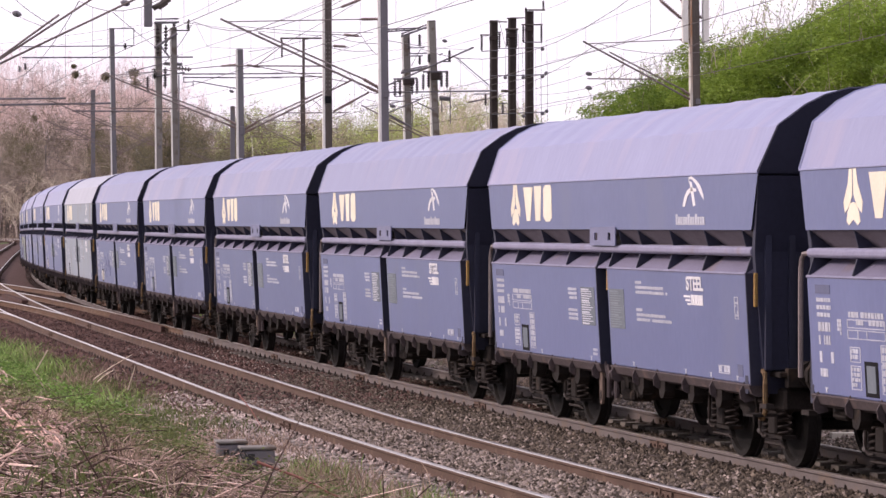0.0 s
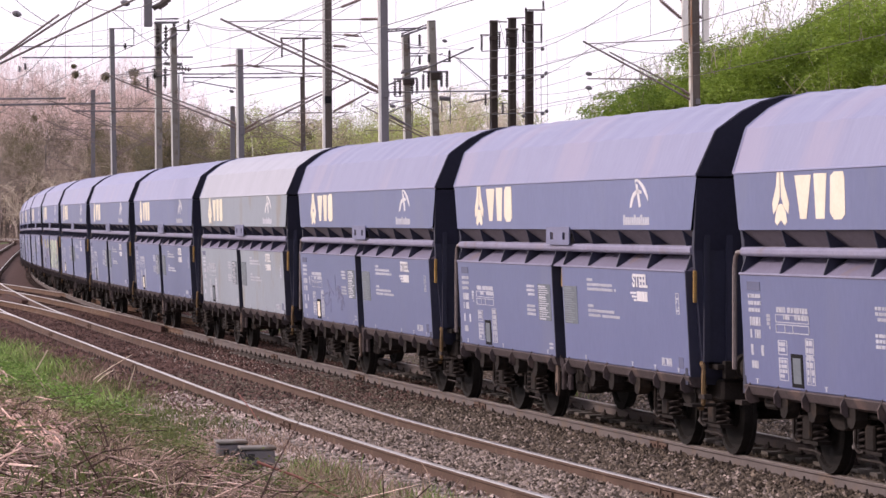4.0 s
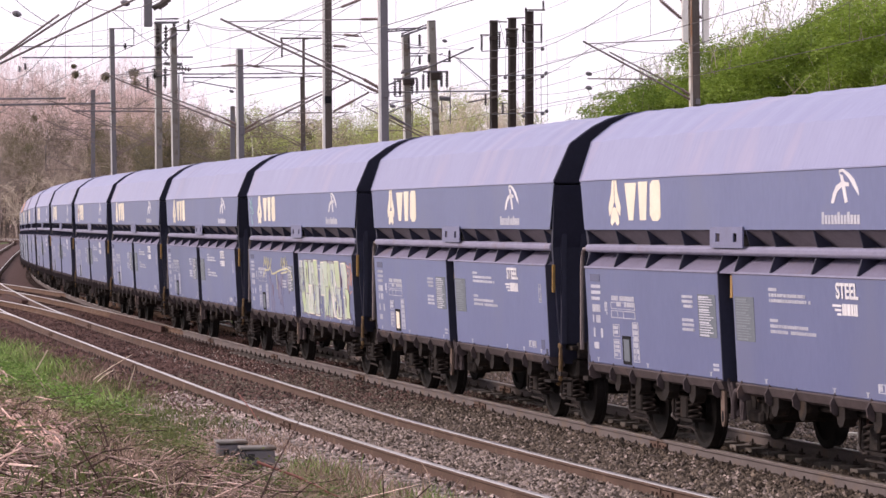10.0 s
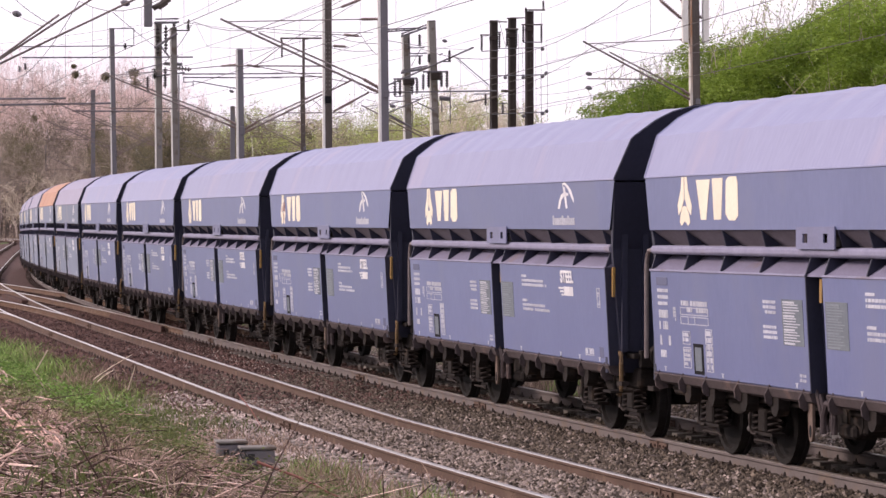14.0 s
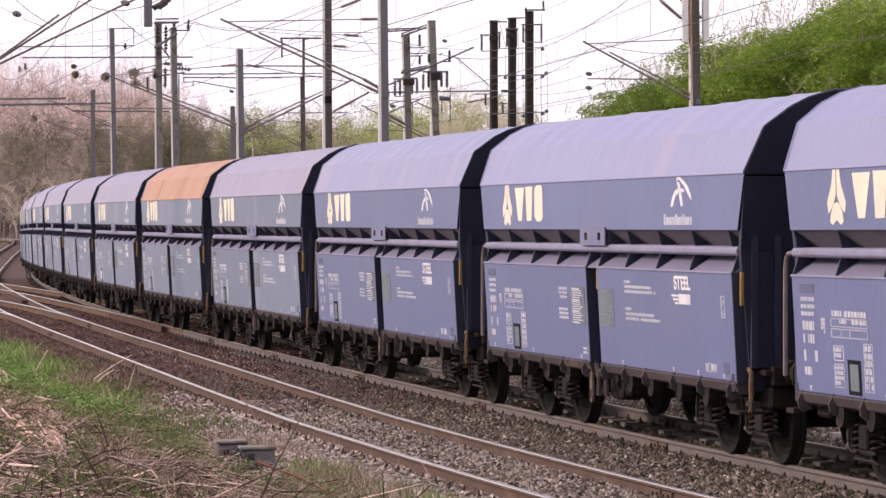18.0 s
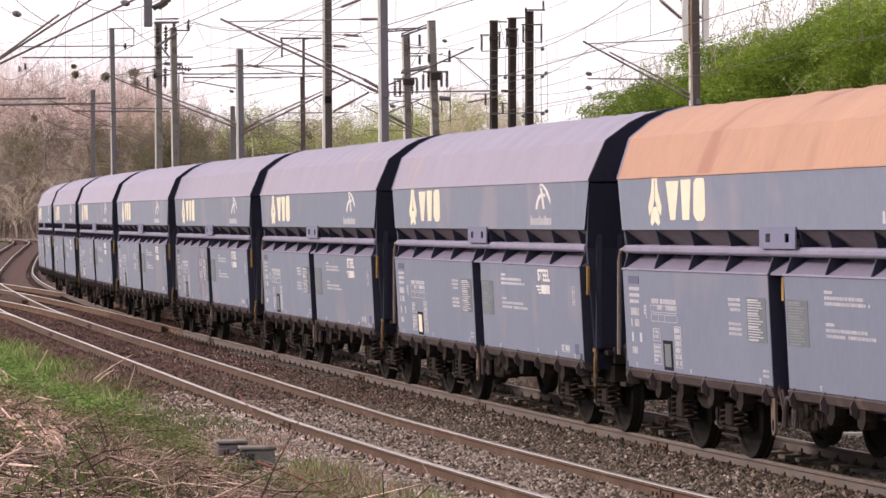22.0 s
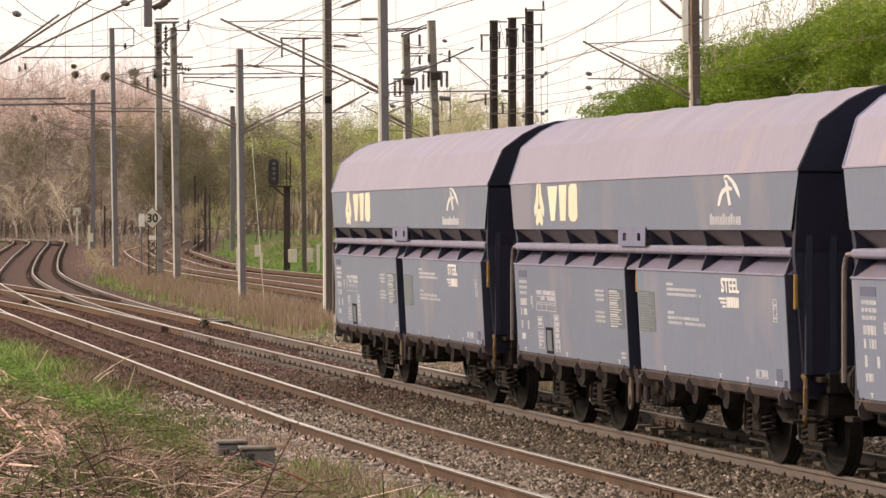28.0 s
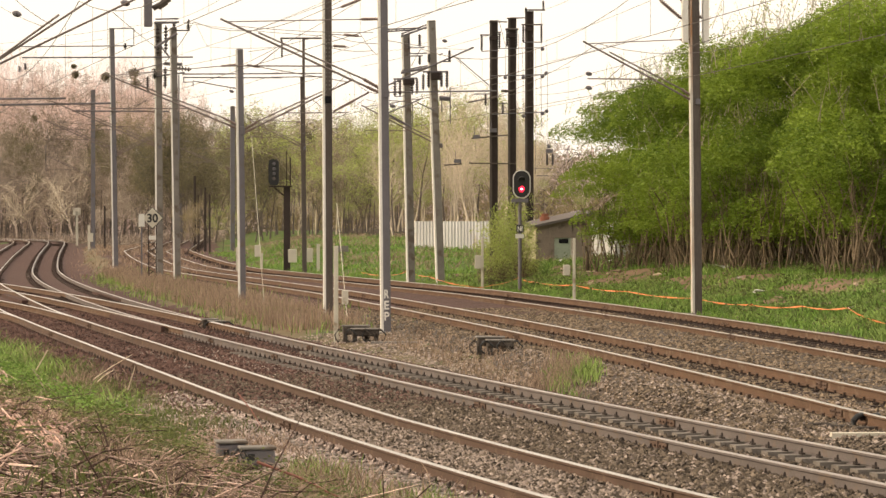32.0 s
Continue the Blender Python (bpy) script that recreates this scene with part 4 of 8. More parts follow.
        tagged(part("notice_text", g, WHITE if x0 > 0 else DIMTEXT, board), kind="stuff")
    g = Geo()
    bar(g, 3.52, 3.86, 0.93, 1.27, 0.004)
    tab = part("card_holder", g, BLACK, w, "black card holder")
    g = Geo()
    bar(g, 3.58, 3.80, 0.97, 1.23, 0.008)
    part("card", g, OLIVE, tab)
    me = letter("STEEL", 0.2, 0.003, 0.60)
    me.materials.append(BRIGHT)
    zs = [v.co.y for v in me.vertices]
    hgt = max(zs) - min(zs)
    for v in me.vertices:
        x, y, z = v.co
        hz = 1.855 + (y - min(zs)) / hgt * 0.16
        v.co = (-3.68 - x, on_side(0, hz) + 0.004 + z, hz)
    part("lettering", me, BRIGHT, w, "white capital lettering")
    g = Geo()
    for i, x1 in enumerate((-3.27, -3.33, -3.39)):
        bar(g, -3.5, x1, 1.80 - i * 0.042 - 0.022, 1.80 - i * 0.042)
    words(g, -3.97, -3.53, 1.69, 1.81, 1, random.Random(8), 0.05, 1)
    part("lettering", g, BRIGHT, w, "speed stripes beside unreadable lettering")
    return w


# logo pieces as plain shapes on the upper body
LOBE = [(4.03, 3.12), (4.11, 3.12), (4.145, 2.98), (4.27, 2.80), (4.24, 2.69), (4.12, 2.76), (4.035, 2.87)]
LOBE2 = [(8.04 - x, z) for x, z in LOBE[::-1]]
DROP2 = [(4.02, 2.80), (4.09, 2.785), (4.165, 2.71), (4.20, 2.61), (4.13, 2.575), (4.02, 2.63), (3.91, 2.575), (3.84, 2.61), (3.875, 2.71), (3.95, 2.785)]
WEDGE = [(3.60, 3.08), (3.13, 3.08), (3.28, 2.64), (3.46, 2.64)]
BLOCKY = [(3.06, 3.09), (2.70, 3.09), (2.78, 2.64), (3.02, 2.64)]
ROUNDED = [(2.60, 3.06), (2.50, 3.10), (2.26, 3.10), (2.22, 3.04), (2.22, 2.68), (2.32, 2.63), (2.52, 2.63), (2.63, 2.70)]
ARC1 = [(-3.20, 2.79), (-3.28, 2.79), (-3.38, 2.90), (-3.52, 2.955), (-3.70, 2.95), (-3.70, 2.985), (-3.52, 3.005), (-3.36, 2.965), (-3.26, 2.89)]
ARC2 = [(-3.44, 3.06), (-3.46, 3.09), (-3.54, 3.095), (-3.70, 3.03), (-3.86, 2.92), (-3.96, 2.86), (-3.95, 2.92), (-3.84, 3.02), (-3.70, 3.08), (-3.54, 3.125), (-3.44, 3.115)]
ARC3 = [(-3.46, 3.07), (-3.54, 3.06), (-3.60, 2.95), (-3.66, 2.80), (-3.58, 2.79), (-3.53, 2.90)]
STRIP = [(-2.93 - 0.088 * i, -2.93 - 0.088 * i - 0.07) for i in range(12)]
AHEAD = 0.08
LOBE, LOBE2, DROP2, WEDGE, BLOCKY, ROUNDED = ([(x + AHEAD, z) for x, z in o] for o in (LOBE, LOBE2, DROP2, WEDGE, BLOCKY, ROUNDED))
MARKINGS = [
    ("emblem", [LOBE, LOBE2, DROP2], CREAM, "cream drop-shaped emblem"),
    ("emblem", [WEDGE], CREAM, "cream block emblem"),
    ("emblem", [BLOCKY], CREAM, "cream block emblem"),
    ("emblem", [ROUNDED], CREAM, "cream block emblem"),
    ("emblem", [ARC1, ARC2, ARC3], BRIGHT, "white curved arrow emblem"),
    ("emblem_strip", [[(a, 2.675 + 0.03 * (i in (0, 5, 8))), (b, 2.675 + 0.03 * (i in (0, 5, 8))), (b, 2.585), (a, 2.585)] for i, (a, b) in enumerate(STRIP)], WHITE, "row of small white bars"),
]


def stroke(g, pts, width, proud=0.005):
    for (x0, z0), (x1, z1) in zip(pts, pts[1:]):
        dx, dz = x1 - x0, z1 - z0
        ln = math.hypot(dx, dz) or 1
        nx, nz = -dz / ln * width / 2, dx / ln * width / 2
        ex, ez = dx / ln * width * 0.3, dz / ln * width * 0.3
        shape(g, [(x0 - ex + nx, z0 - ez + nz), (x1 + ex + nx, z1 + ez + nz), (x1 + ex - nx, z1 + ez - nz), (x0 - ex - nx, z0 - ez - nz)], proud)


def dress(ob, pairs):
    """Other paint on the named parts of one wagon."""
    for c in ob.children_recursive:
        for names, m in pairs:
            if c.name.split(".")[0] in names and c.type == "MESH":
                c.material_slots[0].link = "OBJECT"
                c.material_slots[0].material = m


def graffiti(w):
    """Sprayed shapes across both flaps, no words."""
    rng = random.Random(12)
    # tall outlined columns along the leading flap, filled with pale green
    k = 0
    for col, cx in enumerate((-0.85, -1.5, -2.1, -2.75, -3.4, -4.0, -4.6)):
        for piece in range(3):
            k += 1
            dx = rng.gauss(0, 0.14) + (0, 0.17, -0.16)[piece]
            lo, hi = ((0.98, 1.95), (1.35, 1.92), (1.0, 1.5))[piece]
            wide = (0.22, 0.16, 0.18)[piece]
            tilt = rng.gauss(0, 0.10)
            o = []
            for u in np.linspace(0, 1, 5):
                o.append((cx + dx + wide * rng.uniform(0.65, 1.15) + tilt * (u - 0.5), lo + (hi - lo) * u))
            for u in np.linspace(1, 0, 5):
                o.append((cx + dx - wide * rng.uniform(0.65, 1.15) + tilt * (u - 0.5), lo + (hi - lo) * u))
            g = Geo()
            shape(g, o, 0.0042 + 0.0002 * k)
            part("spray_fill", g, (MINT, FADEMINT, LIME)[(col + piece) % 3], w, "pale green sprayed column")
            g = Geo()
            stroke(g, o + o[:1], 0.016, 0.0044 + 0.0002 * k)
            tagged(part("spray_outline", g, (DULLROSE, INKY, CREAM)[(col + 2 * piece) % 3], w, "thin sprayed outline"), kind="stuff")
    for _ in range(16):
        x, z = rng.uniform(-4.8, -0.6), rng.uniform(1.1, 1.8)
        g = Geo()
        shape(g, [(x + rng.uniform(0.03, 0.07) * math.cos(a), z + rng.uniform(0.06, 0.16) * math.sin(a)) for a in np.linspace(0, 5.5, 8)], 0.0095)
        part("spray_gap", g, BLUE if _ % 3 else INKY, w, "dark gap between the sprayed columns")
    g = Geo()
    for _ in range(60):
        x, z = rng.uniform(-4.8, -0.45), rng.uniform(0.94, 1.6)
        stroke(g, [(x, z), (x + rng.gauss(0, 0.03), z + rng.uniform(0.05, 0.28))], rng.uniform(0.012, 0.04), 0.0100)
    tagged(part("spray_drip", g, FADEMINT, w, "grey-white drips over the shapes"), kind="stuff")
    g = Geo()
    for _ in range(16):
        x, z = rng.uniform(-5.3, -4.8), rng.uniform(1.3, 1.95)
        stroke(g, [(x, z), (x + rng.gauss(0, 0.10), z + rng.gauss(0, 0.10)), (x + rng.gauss(0, 0.10), z + rng.gauss(0, 0.10))], 0.024, 0.006)
    tagged(part("spray_scribble", g, PEACH, w, "orange-pink scribble"), kind="stuff")
    g = Geo()
    stroke(g, [(3.62, 1.58), (3.40, 1.70), (3.05, 1.70), (2.80, 1.76), (2.66, 1.92)], 0.028, 0.006)
    stroke(g, [(2.78, 1.72), (2.66, 1.64), (2.45, 1.64), (1.9, 1.70), (1.55, 1.73), (1.0, 1.76), (0.62, 1.72), (0.42, 1.56)], 0.028, 0.006)
    stroke(g, [(2.15, 1.68), (2.13, 1.36)], 0.024, 0.006)
    stroke(g, [(1.62, 1.66), (0.95, 1.70), (0.93, 1.90)], 0.024, 0.006)
    for x0, n in ((3.55, 7), (1.62, 6)):
        stroke(g, [(x0 - 0.11 * i, 1.78 + (0.17 if i % 2 else 0.0) + rng.gauss(0, 0.015)) for i in range(n)], 0.022, 0.007)
    part("spray_scrawl", g, SPRAY, w, "yellow sprayed scrawl with zigzags")
    for k in range(16):
        cx, cz = rng.uniform(0.35, 3.1), rng.uniform(1.02, 1.6)
        o = [(cx + rng.uniform(0.03, 0.11) * math.cos(a), cz + rng.uniform(0.08, 0.24) * math.sin(a)) for a in np.linspace(0, 5.6, 9)]
        g = Geo()
        shape(g, o, 0.003 + 0.0001 * k)
        part("spray_smear", g, SMEAR if k % 4 else DULLROSE, w, "faded brownish scrubbed smear")
    g = Geo()
    stroke(g, [(5.28, 3.04), (5.10, 3.0), (5.24, 2.92), (5.06, 2.88), (5.22, 2.78)], 0.028)
    stroke(g, [(5.02, 3.08), (4.98, 2.90), (4.86, 2.80), (5.02, 2.78), (5.08, 2.70), (4.98, 2.56)], 0.028)
    part("spray_tag", g, AQUA, w, "aqua spray tag")


PEACH = material("peach_spray_paint", (0.62, 0.36, 0.28), (0.5, 0.3, 0.26), 0.6, 0, 4, 20)
DULLROSE = material("dull_rose_smear", (0.21, 0.15, 0.20), (0.16, 0.15, 0.23), 0.65, 0, 4, 20)
LIME = material("lime_spray_paint", (0.40, 0.52, 0.27), (0.44, 0.50, 0.36), 0.6, 0, 3, 20)
FADEMINT = material("chalky_grey_green_spray", (0.50, 0.54, 0.48), (0.36, 0.44, 0.40), 0.65, 0, 3, 20, spots=(0.35, 0.37, 0.45), spot_scale=3, spot_at=0.55)
INKY = material("dark_violet_spray", (0.10, 0.08, 0.14), (0.16, 0.10, 0.13), 0.6, 0, 4, 20)
SMEAR = material("brownish_violet_smear", (0.15, 0.158, 0.28), (0.185, 0.168, 0.245), 0.5, 0, 4, 20, island=0.2)
TRAIN_V = (10.6134, 0.12928, -0.000742, -0.03463)


def rolled(t):
    """Metres the train has gone since 16 s."""
    a, b, c, d = TRAIN_V
    slack = float(np.interp(t, [0, 1, 4, 7, 10, 13, 16, 20, 23, 25, 27, 29, 32], [-0.05, -0.04, 0.01, 0.06, 0.12, 0.13, 0.09, 0.03, -0.08, -0.12, -0.04, 0.08, 0.10]))
    t = t - 16.0
    return a * t + b * t * t / 2 + c * t ** 3 / 6 + d * t ** 4 / 2400 + slack


def wagon_pose(n, t):
    s = 152.680 - PITCH * n - rolled(t)
    p, q = along(s - 3.15), along(s + 3.15)
    way = q - p
    c = (p + q) / 2
    return Matrix.Translation(c) @ Matrix.Rotation(math.atan2(way.y, way.x), 4, "Z") @ Matrix.Rotation(-math.atan2(way.z, math.hypot(way.x, way.y)), 4, "Y")


first = build_wagon()
WAGONS = [first] + [copy_thing(first, pose(0, 0, 0)) for _ in range(COUNT - 1)]
PANELS = ("upper_body", "flap")
COVERS = ("roof_cover", "cover_seam")
for i, w in enumerate(WAGONS):
    if i == 19:
        dress(w, [(PANELS, GREY), (COVERS, TARP_GREY)])
        tagged(w, "weathered pale grey covered bogie hopper wagon on the rails")
    elif i == 7:
        dress(w, [(PANELS, DULL), (COVERS, TARP_RUST)])
        tagged(w, "dull blue covered hopper wagon with orange-brown roof cover")
    elif i < 9:
        dress(w, [(PANELS, DULL), (COVERS, TARP_DUSTY)])
        tagged(w, "dull grey-blue covered bogie hopper wagon with dusty mauve roof cover")
    if i == 15:
        for c in [c for c in w.children if c.name.startswith("lettering")]:
            bpy.data.objects.remove(c)
        graffiti(w)
        tagged(w, "blue covered hopper wagon with spray-painted graffiti on its side")
tagged(WAGONS[0], "dull grey-blue covered hopper wagon at the end of the train")

STAIN = material("rust_stain", (0.27, 0.215, 0.26), (0.23, 0.205, 0.27), 0.75, 0, 2, 12)
RUSTSPOT = material("orange_rust_stain", (0.42, 0.24, 0.20), (0.36, 0.25, 0.26), 0.75, 0, 2, 12)
for i in (2, 6, 16, 18, 20):
    dress(WAGONS[i], [(("card",), CREAM)])
rs = random.Random(3)
g = Geo()
for k in range(20):
    x = 0.95 + rs.gauss(0, 0.36)
    z = rs.uniform(1.0, 1.75)
    stroke(g, [(x, z), (x + rs.gauss(0, 0.02), z + rs.uniform(0.1, 0.3))], rs.uniform(0.05, 0.12), 0.0035 + 0.00006 * k)
tagged(part("rust_streak", g, STAIN, WAGONS[4], "faded reddish streaks"), kind="stuff")
g = Geo()
for k in range(9):
    x = 4.05 + rs.gauss(0, 0.12)
    z = rs.uniform(2.62, 3.0)
    stroke(g, [(x, z), (x + rs.gauss(0, 0.03), z + rs.uniform(0.06, 0.14))], rs.uniform(0.03, 0.08), 0.006)
tagged(part("rust_streak", g, RUSTSPOT, WAGONS[12], "orange rust bloom over the emblem"), kind="stuff")
g = Geo()
for k in range(12):
    x, z = rs.uniform(1.4, 3.0), rs.uniform(1.0, 1.4)
    stroke(g, [(x, z), (x + rs.gauss(0, 0.15), z + rs.uniform(0.1, 0.35)), (x + rs.gauss(0, 0.2), z + rs.uniform(0.0, 0.3))], 0.03, 0.0045)
tagged(part("spray_smear", g, PLATE, WAGONS[20], "scrubbed-off spray marks"), kind="stuff")


def motions():
    """The train rolls by, its wheels turning."""
    times = [t * 0.5 for t in range(65)]
    for n, w in enumerate(WAGONS):
        walk(w, [(t, wagon_pose(n, t)) for t in times])
    spin = [k / FPS for k in range(0, 32 * FPS + 1)]
    base = rolled(0.0)
    leaders = {}
    for w in WAGONS:
        for bogie in (c for c in w.children if c.name.startswith("bogie")):
            for ws in (c for c in bogie.children if c.name.startswith("wheelset")):
                x = round(ws.matrix_basis.translation.x, 2)
                if x not in leaders:
                    walk(ws, [(t, Matrix.Translation((x, 0, 0.46)) @ Matrix.Rotation(-(rolled(t) - base) / 0.46, 4, "Y")) for t in spin])
                    leaders[x] = ws
                elif leaders[x] is not ws:
                    ws.rotation_mode = "QUATERNION"
                    ws.animation_data_create()
                    ws.animation_data.action = leaders[x].animation_data.action
                    ws.animation_data.action_slot = leaders[x].animation_data.action_slot


# ---- masts, signals and wires ----


def stand(x, y, sink=0.1):
    return Vector((x, y, ground_z(x, y) - sink))


def h_mast(x, y, top, w, mats, label, lean=0.0, ladder=False):
    """An H-section mast: two flanges and a web; mats[0] colours the left flange as sunlit."""
    p = stand(x, y)
    h = top - p.z
    root = thing("catenary_mast", label, "mast", "masts along the line", m=Matrix.Translation(p) @ Matrix.Rotation(lean, 4, "Y") @ Matrix.Rotation(radians(7), 4, "Z"))
    d = w * 0.43
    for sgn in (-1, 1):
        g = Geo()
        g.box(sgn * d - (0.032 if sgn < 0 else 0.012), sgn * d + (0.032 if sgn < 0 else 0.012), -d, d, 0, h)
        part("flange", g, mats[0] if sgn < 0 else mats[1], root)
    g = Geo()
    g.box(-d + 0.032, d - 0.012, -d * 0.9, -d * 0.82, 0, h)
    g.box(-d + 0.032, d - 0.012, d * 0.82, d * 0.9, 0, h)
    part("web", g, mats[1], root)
    g = Geo()
    g.box(-d * 1.1, d * 1.1, -d * 1.1, d * 1.1, h, h + 0.02)
    part("cap", g, mats[1], root)
    g = Geo()
    g.box(-w * 1.3, w * 1.3, -w * 1.3, w * 1.3, -0.2, 0.13)
    part("footing", g, CONCRETE, root, bevel=0.02)
    return root, p


def insulator(g, p, q, r=0.07, n=7):
    prof = [(0, 0.025)]
    for i in range(n):
        a = 0.06 + 0.88 * i / n
        prof += [(a, 0.03), (a + 0.3 / n, r), (a + 0.5 / n, r * 0.9), (a + 0.75 / n, 0.03)]
    prof.append((1, 0.025))
    g.lathe(p, q, prof, 8)


def cantilever(mast, p, target, low, tip, tie=7.75, label=""):
    """Tubes that carry the wires over a track; drawn in the mast's own space."""
    inv = mast.matrix_basis.inverted()
    t = Vector(target)
    a, b = Vector((p.x, p.y, low)), Vector((t.x, t.y, tip))
    d = (b - a)
    arm = Geo()
    arm.tube(inv @ a.lerp(b, 0.12), inv @ (b + d * 0.04), 0.027, None, 8)
    part("bracket_tube", arm, TUBE, mast)
    arm = Geo()
    arm.tube(inv @ (a.lerp(b, 0.14) + Vector((0, 0, 0.16))), inv @ (a.lerp(b, 0.80) + Vector((0, 0, 0.10))), 0.022, None, 8)
    part("bracket_tube", arm, TUBE, mast)
    arm = Geo()
    insulator(arm, inv @ a, inv @ a.lerp(b, 0.13), 0.05, 8)
    part("insulator", arm, INSULTAN, mast)
    arm = Geo()
    insulator(arm, inv @ (a + Vector((0, 0, 0.10))), inv @ (a.lerp(b, 0.15) + Vector((0, 0, 0.16))), 0.05, 8)
    part("insulator", arm, INSULTAN, mast)
    arm = Geo()
    foot = inv @ a
    arm.box(foot.x - 0.07, foot.x + 0.07, foot.y - 0.14, foot.y + 0.05, foot.z - 0.05, foot.z + 0.13)
    part("bracket_foot", arm, STEEL, mast, bevel=0.02)
    c = Vector((p.x, p.y, tie))
    arm = Geo()
    arm.tube(inv @ c.lerp(b, 0.16), inv @ b, 0.014, None, 6)
    part("tie_rod", arm, TUBE, mast)
    arm = Geo()
    insulator(arm, inv @ c.lerp(b, 0.04), inv @ c.lerp(b, 0.16), 0.045, 7)
    part("insulator", arm, INSULTAN, mast)
    e = a.lerp(b, 0.40)
    arm = Geo()
    arm.tube(inv @ e, inv @ Vector((b.x, b.y, e.z + 0.02)), 0.018, None, 6)
    arm.tube(inv @ a.lerp(b, 0.66), inv @ e.lerp(Vector((b.x, b.y, e.z)), 0.7), 0.012, None, 5)
    part("steady_arm", arm, TUBE, mast)
    return mast


# pairs: left flange with sunlight in its colour, then the mast's own colour
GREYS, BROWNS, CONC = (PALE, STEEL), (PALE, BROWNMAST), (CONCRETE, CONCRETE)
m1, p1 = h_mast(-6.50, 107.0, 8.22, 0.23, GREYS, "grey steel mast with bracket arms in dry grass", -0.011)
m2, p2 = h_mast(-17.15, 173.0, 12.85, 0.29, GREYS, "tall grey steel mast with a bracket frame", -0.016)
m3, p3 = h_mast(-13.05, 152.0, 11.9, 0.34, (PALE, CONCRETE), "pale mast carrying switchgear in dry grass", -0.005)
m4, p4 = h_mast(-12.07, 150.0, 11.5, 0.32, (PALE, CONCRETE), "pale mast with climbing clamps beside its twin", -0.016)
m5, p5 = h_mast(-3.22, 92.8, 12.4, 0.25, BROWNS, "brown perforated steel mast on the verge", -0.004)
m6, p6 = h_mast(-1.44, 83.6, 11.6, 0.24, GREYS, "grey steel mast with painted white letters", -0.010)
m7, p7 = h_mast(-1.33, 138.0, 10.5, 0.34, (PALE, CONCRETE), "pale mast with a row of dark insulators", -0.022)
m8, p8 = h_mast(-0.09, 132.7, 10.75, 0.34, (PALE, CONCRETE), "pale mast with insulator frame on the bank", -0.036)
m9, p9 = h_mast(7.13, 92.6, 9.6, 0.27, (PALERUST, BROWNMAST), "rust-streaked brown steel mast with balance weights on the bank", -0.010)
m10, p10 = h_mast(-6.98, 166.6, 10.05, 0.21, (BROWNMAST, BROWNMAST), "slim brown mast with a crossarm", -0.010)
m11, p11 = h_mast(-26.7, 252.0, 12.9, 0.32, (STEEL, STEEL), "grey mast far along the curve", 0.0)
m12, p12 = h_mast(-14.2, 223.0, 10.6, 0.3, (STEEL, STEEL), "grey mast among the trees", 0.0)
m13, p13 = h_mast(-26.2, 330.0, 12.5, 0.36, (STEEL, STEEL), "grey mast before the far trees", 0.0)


def over(which, y, z):
    return Vector((float(east(y, which)), y, z))


def over_train(y, off, z):
    s = float(np.interp(y, PY, STEP))
    v = along(s, off)
    return Vector((v.x, v.y, z))


cantilever(m9, p9, (4.05, 92.6), 5.95, 7.62)
cantilever(m6, p6, (-5.5, 84.0), 5.80, 7.70)
cantilever(m1, p1, over_train(107.5, 0, 0), 5.6, 7.4)
cantilever(m1, p1, over(0, 107.5, 0), 5.5, 7.2)
cantilever(m8, p8, over(1, 132.7, 0), 5.7, 7.3)
cantilever(m2, p2, over_train(173.0, 0, 0), 6.4, 8.0)
cantilever(m2, p2, over(0, 173.0, 0), 6.2, 7.6)
cantilever(m3, p3, over_train(152.0, 0, 0), 6.1, 8.2)
cantilever(m10, p10, over(1, 166.6, 0), 6.4, 7.9)
cantilever(m11, p11, over_train(252.0, 0, 0), 6.2, 7.8)
cantilever(m12, p12, over(1, 223.0, 0), 6.2, 7.8)
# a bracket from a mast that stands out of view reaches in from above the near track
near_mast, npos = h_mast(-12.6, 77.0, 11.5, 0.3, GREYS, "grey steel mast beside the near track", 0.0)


def rods(mast, depth, scale, left, rows, mat, name):
    """Straight rods in a mast's plane: rows of two picture corners and a radius."""
    inv = mast.matrix_basis.inverted()
    at = lambda u, v: inv @ Vector(((left + u / scale - 784) / 5841 * depth, depth - 0.25, 2.491 - (v / scale - 401.2) / 5841 * depth))
    for u0, v0, u1, v1, r in rows:
        g = Geo()
        g.tube(at(u0, v0), at(u1, v1), r, None, 6)
        part(name, g, mat, mast)


def strings(mast, depth, scale, left, rows, r=0.06, n=6, mat=INSUL):
    """Insulators in a mast's plane."""
    inv = mast.matrix_basis.inverted()
    at = lambda u, v: inv @ Vector(((left + u / scale - 784) / 5841 * depth, depth - 0.3, 2.491 - (v / scale - 401.2) / 5841 * depth))
    for u0, v0, u1, v1 in rows:
        g = Geo()
        insulator(g, at(u0, v0), at(u1, v1), r, n)
        part("insulator", g, mat, mast)


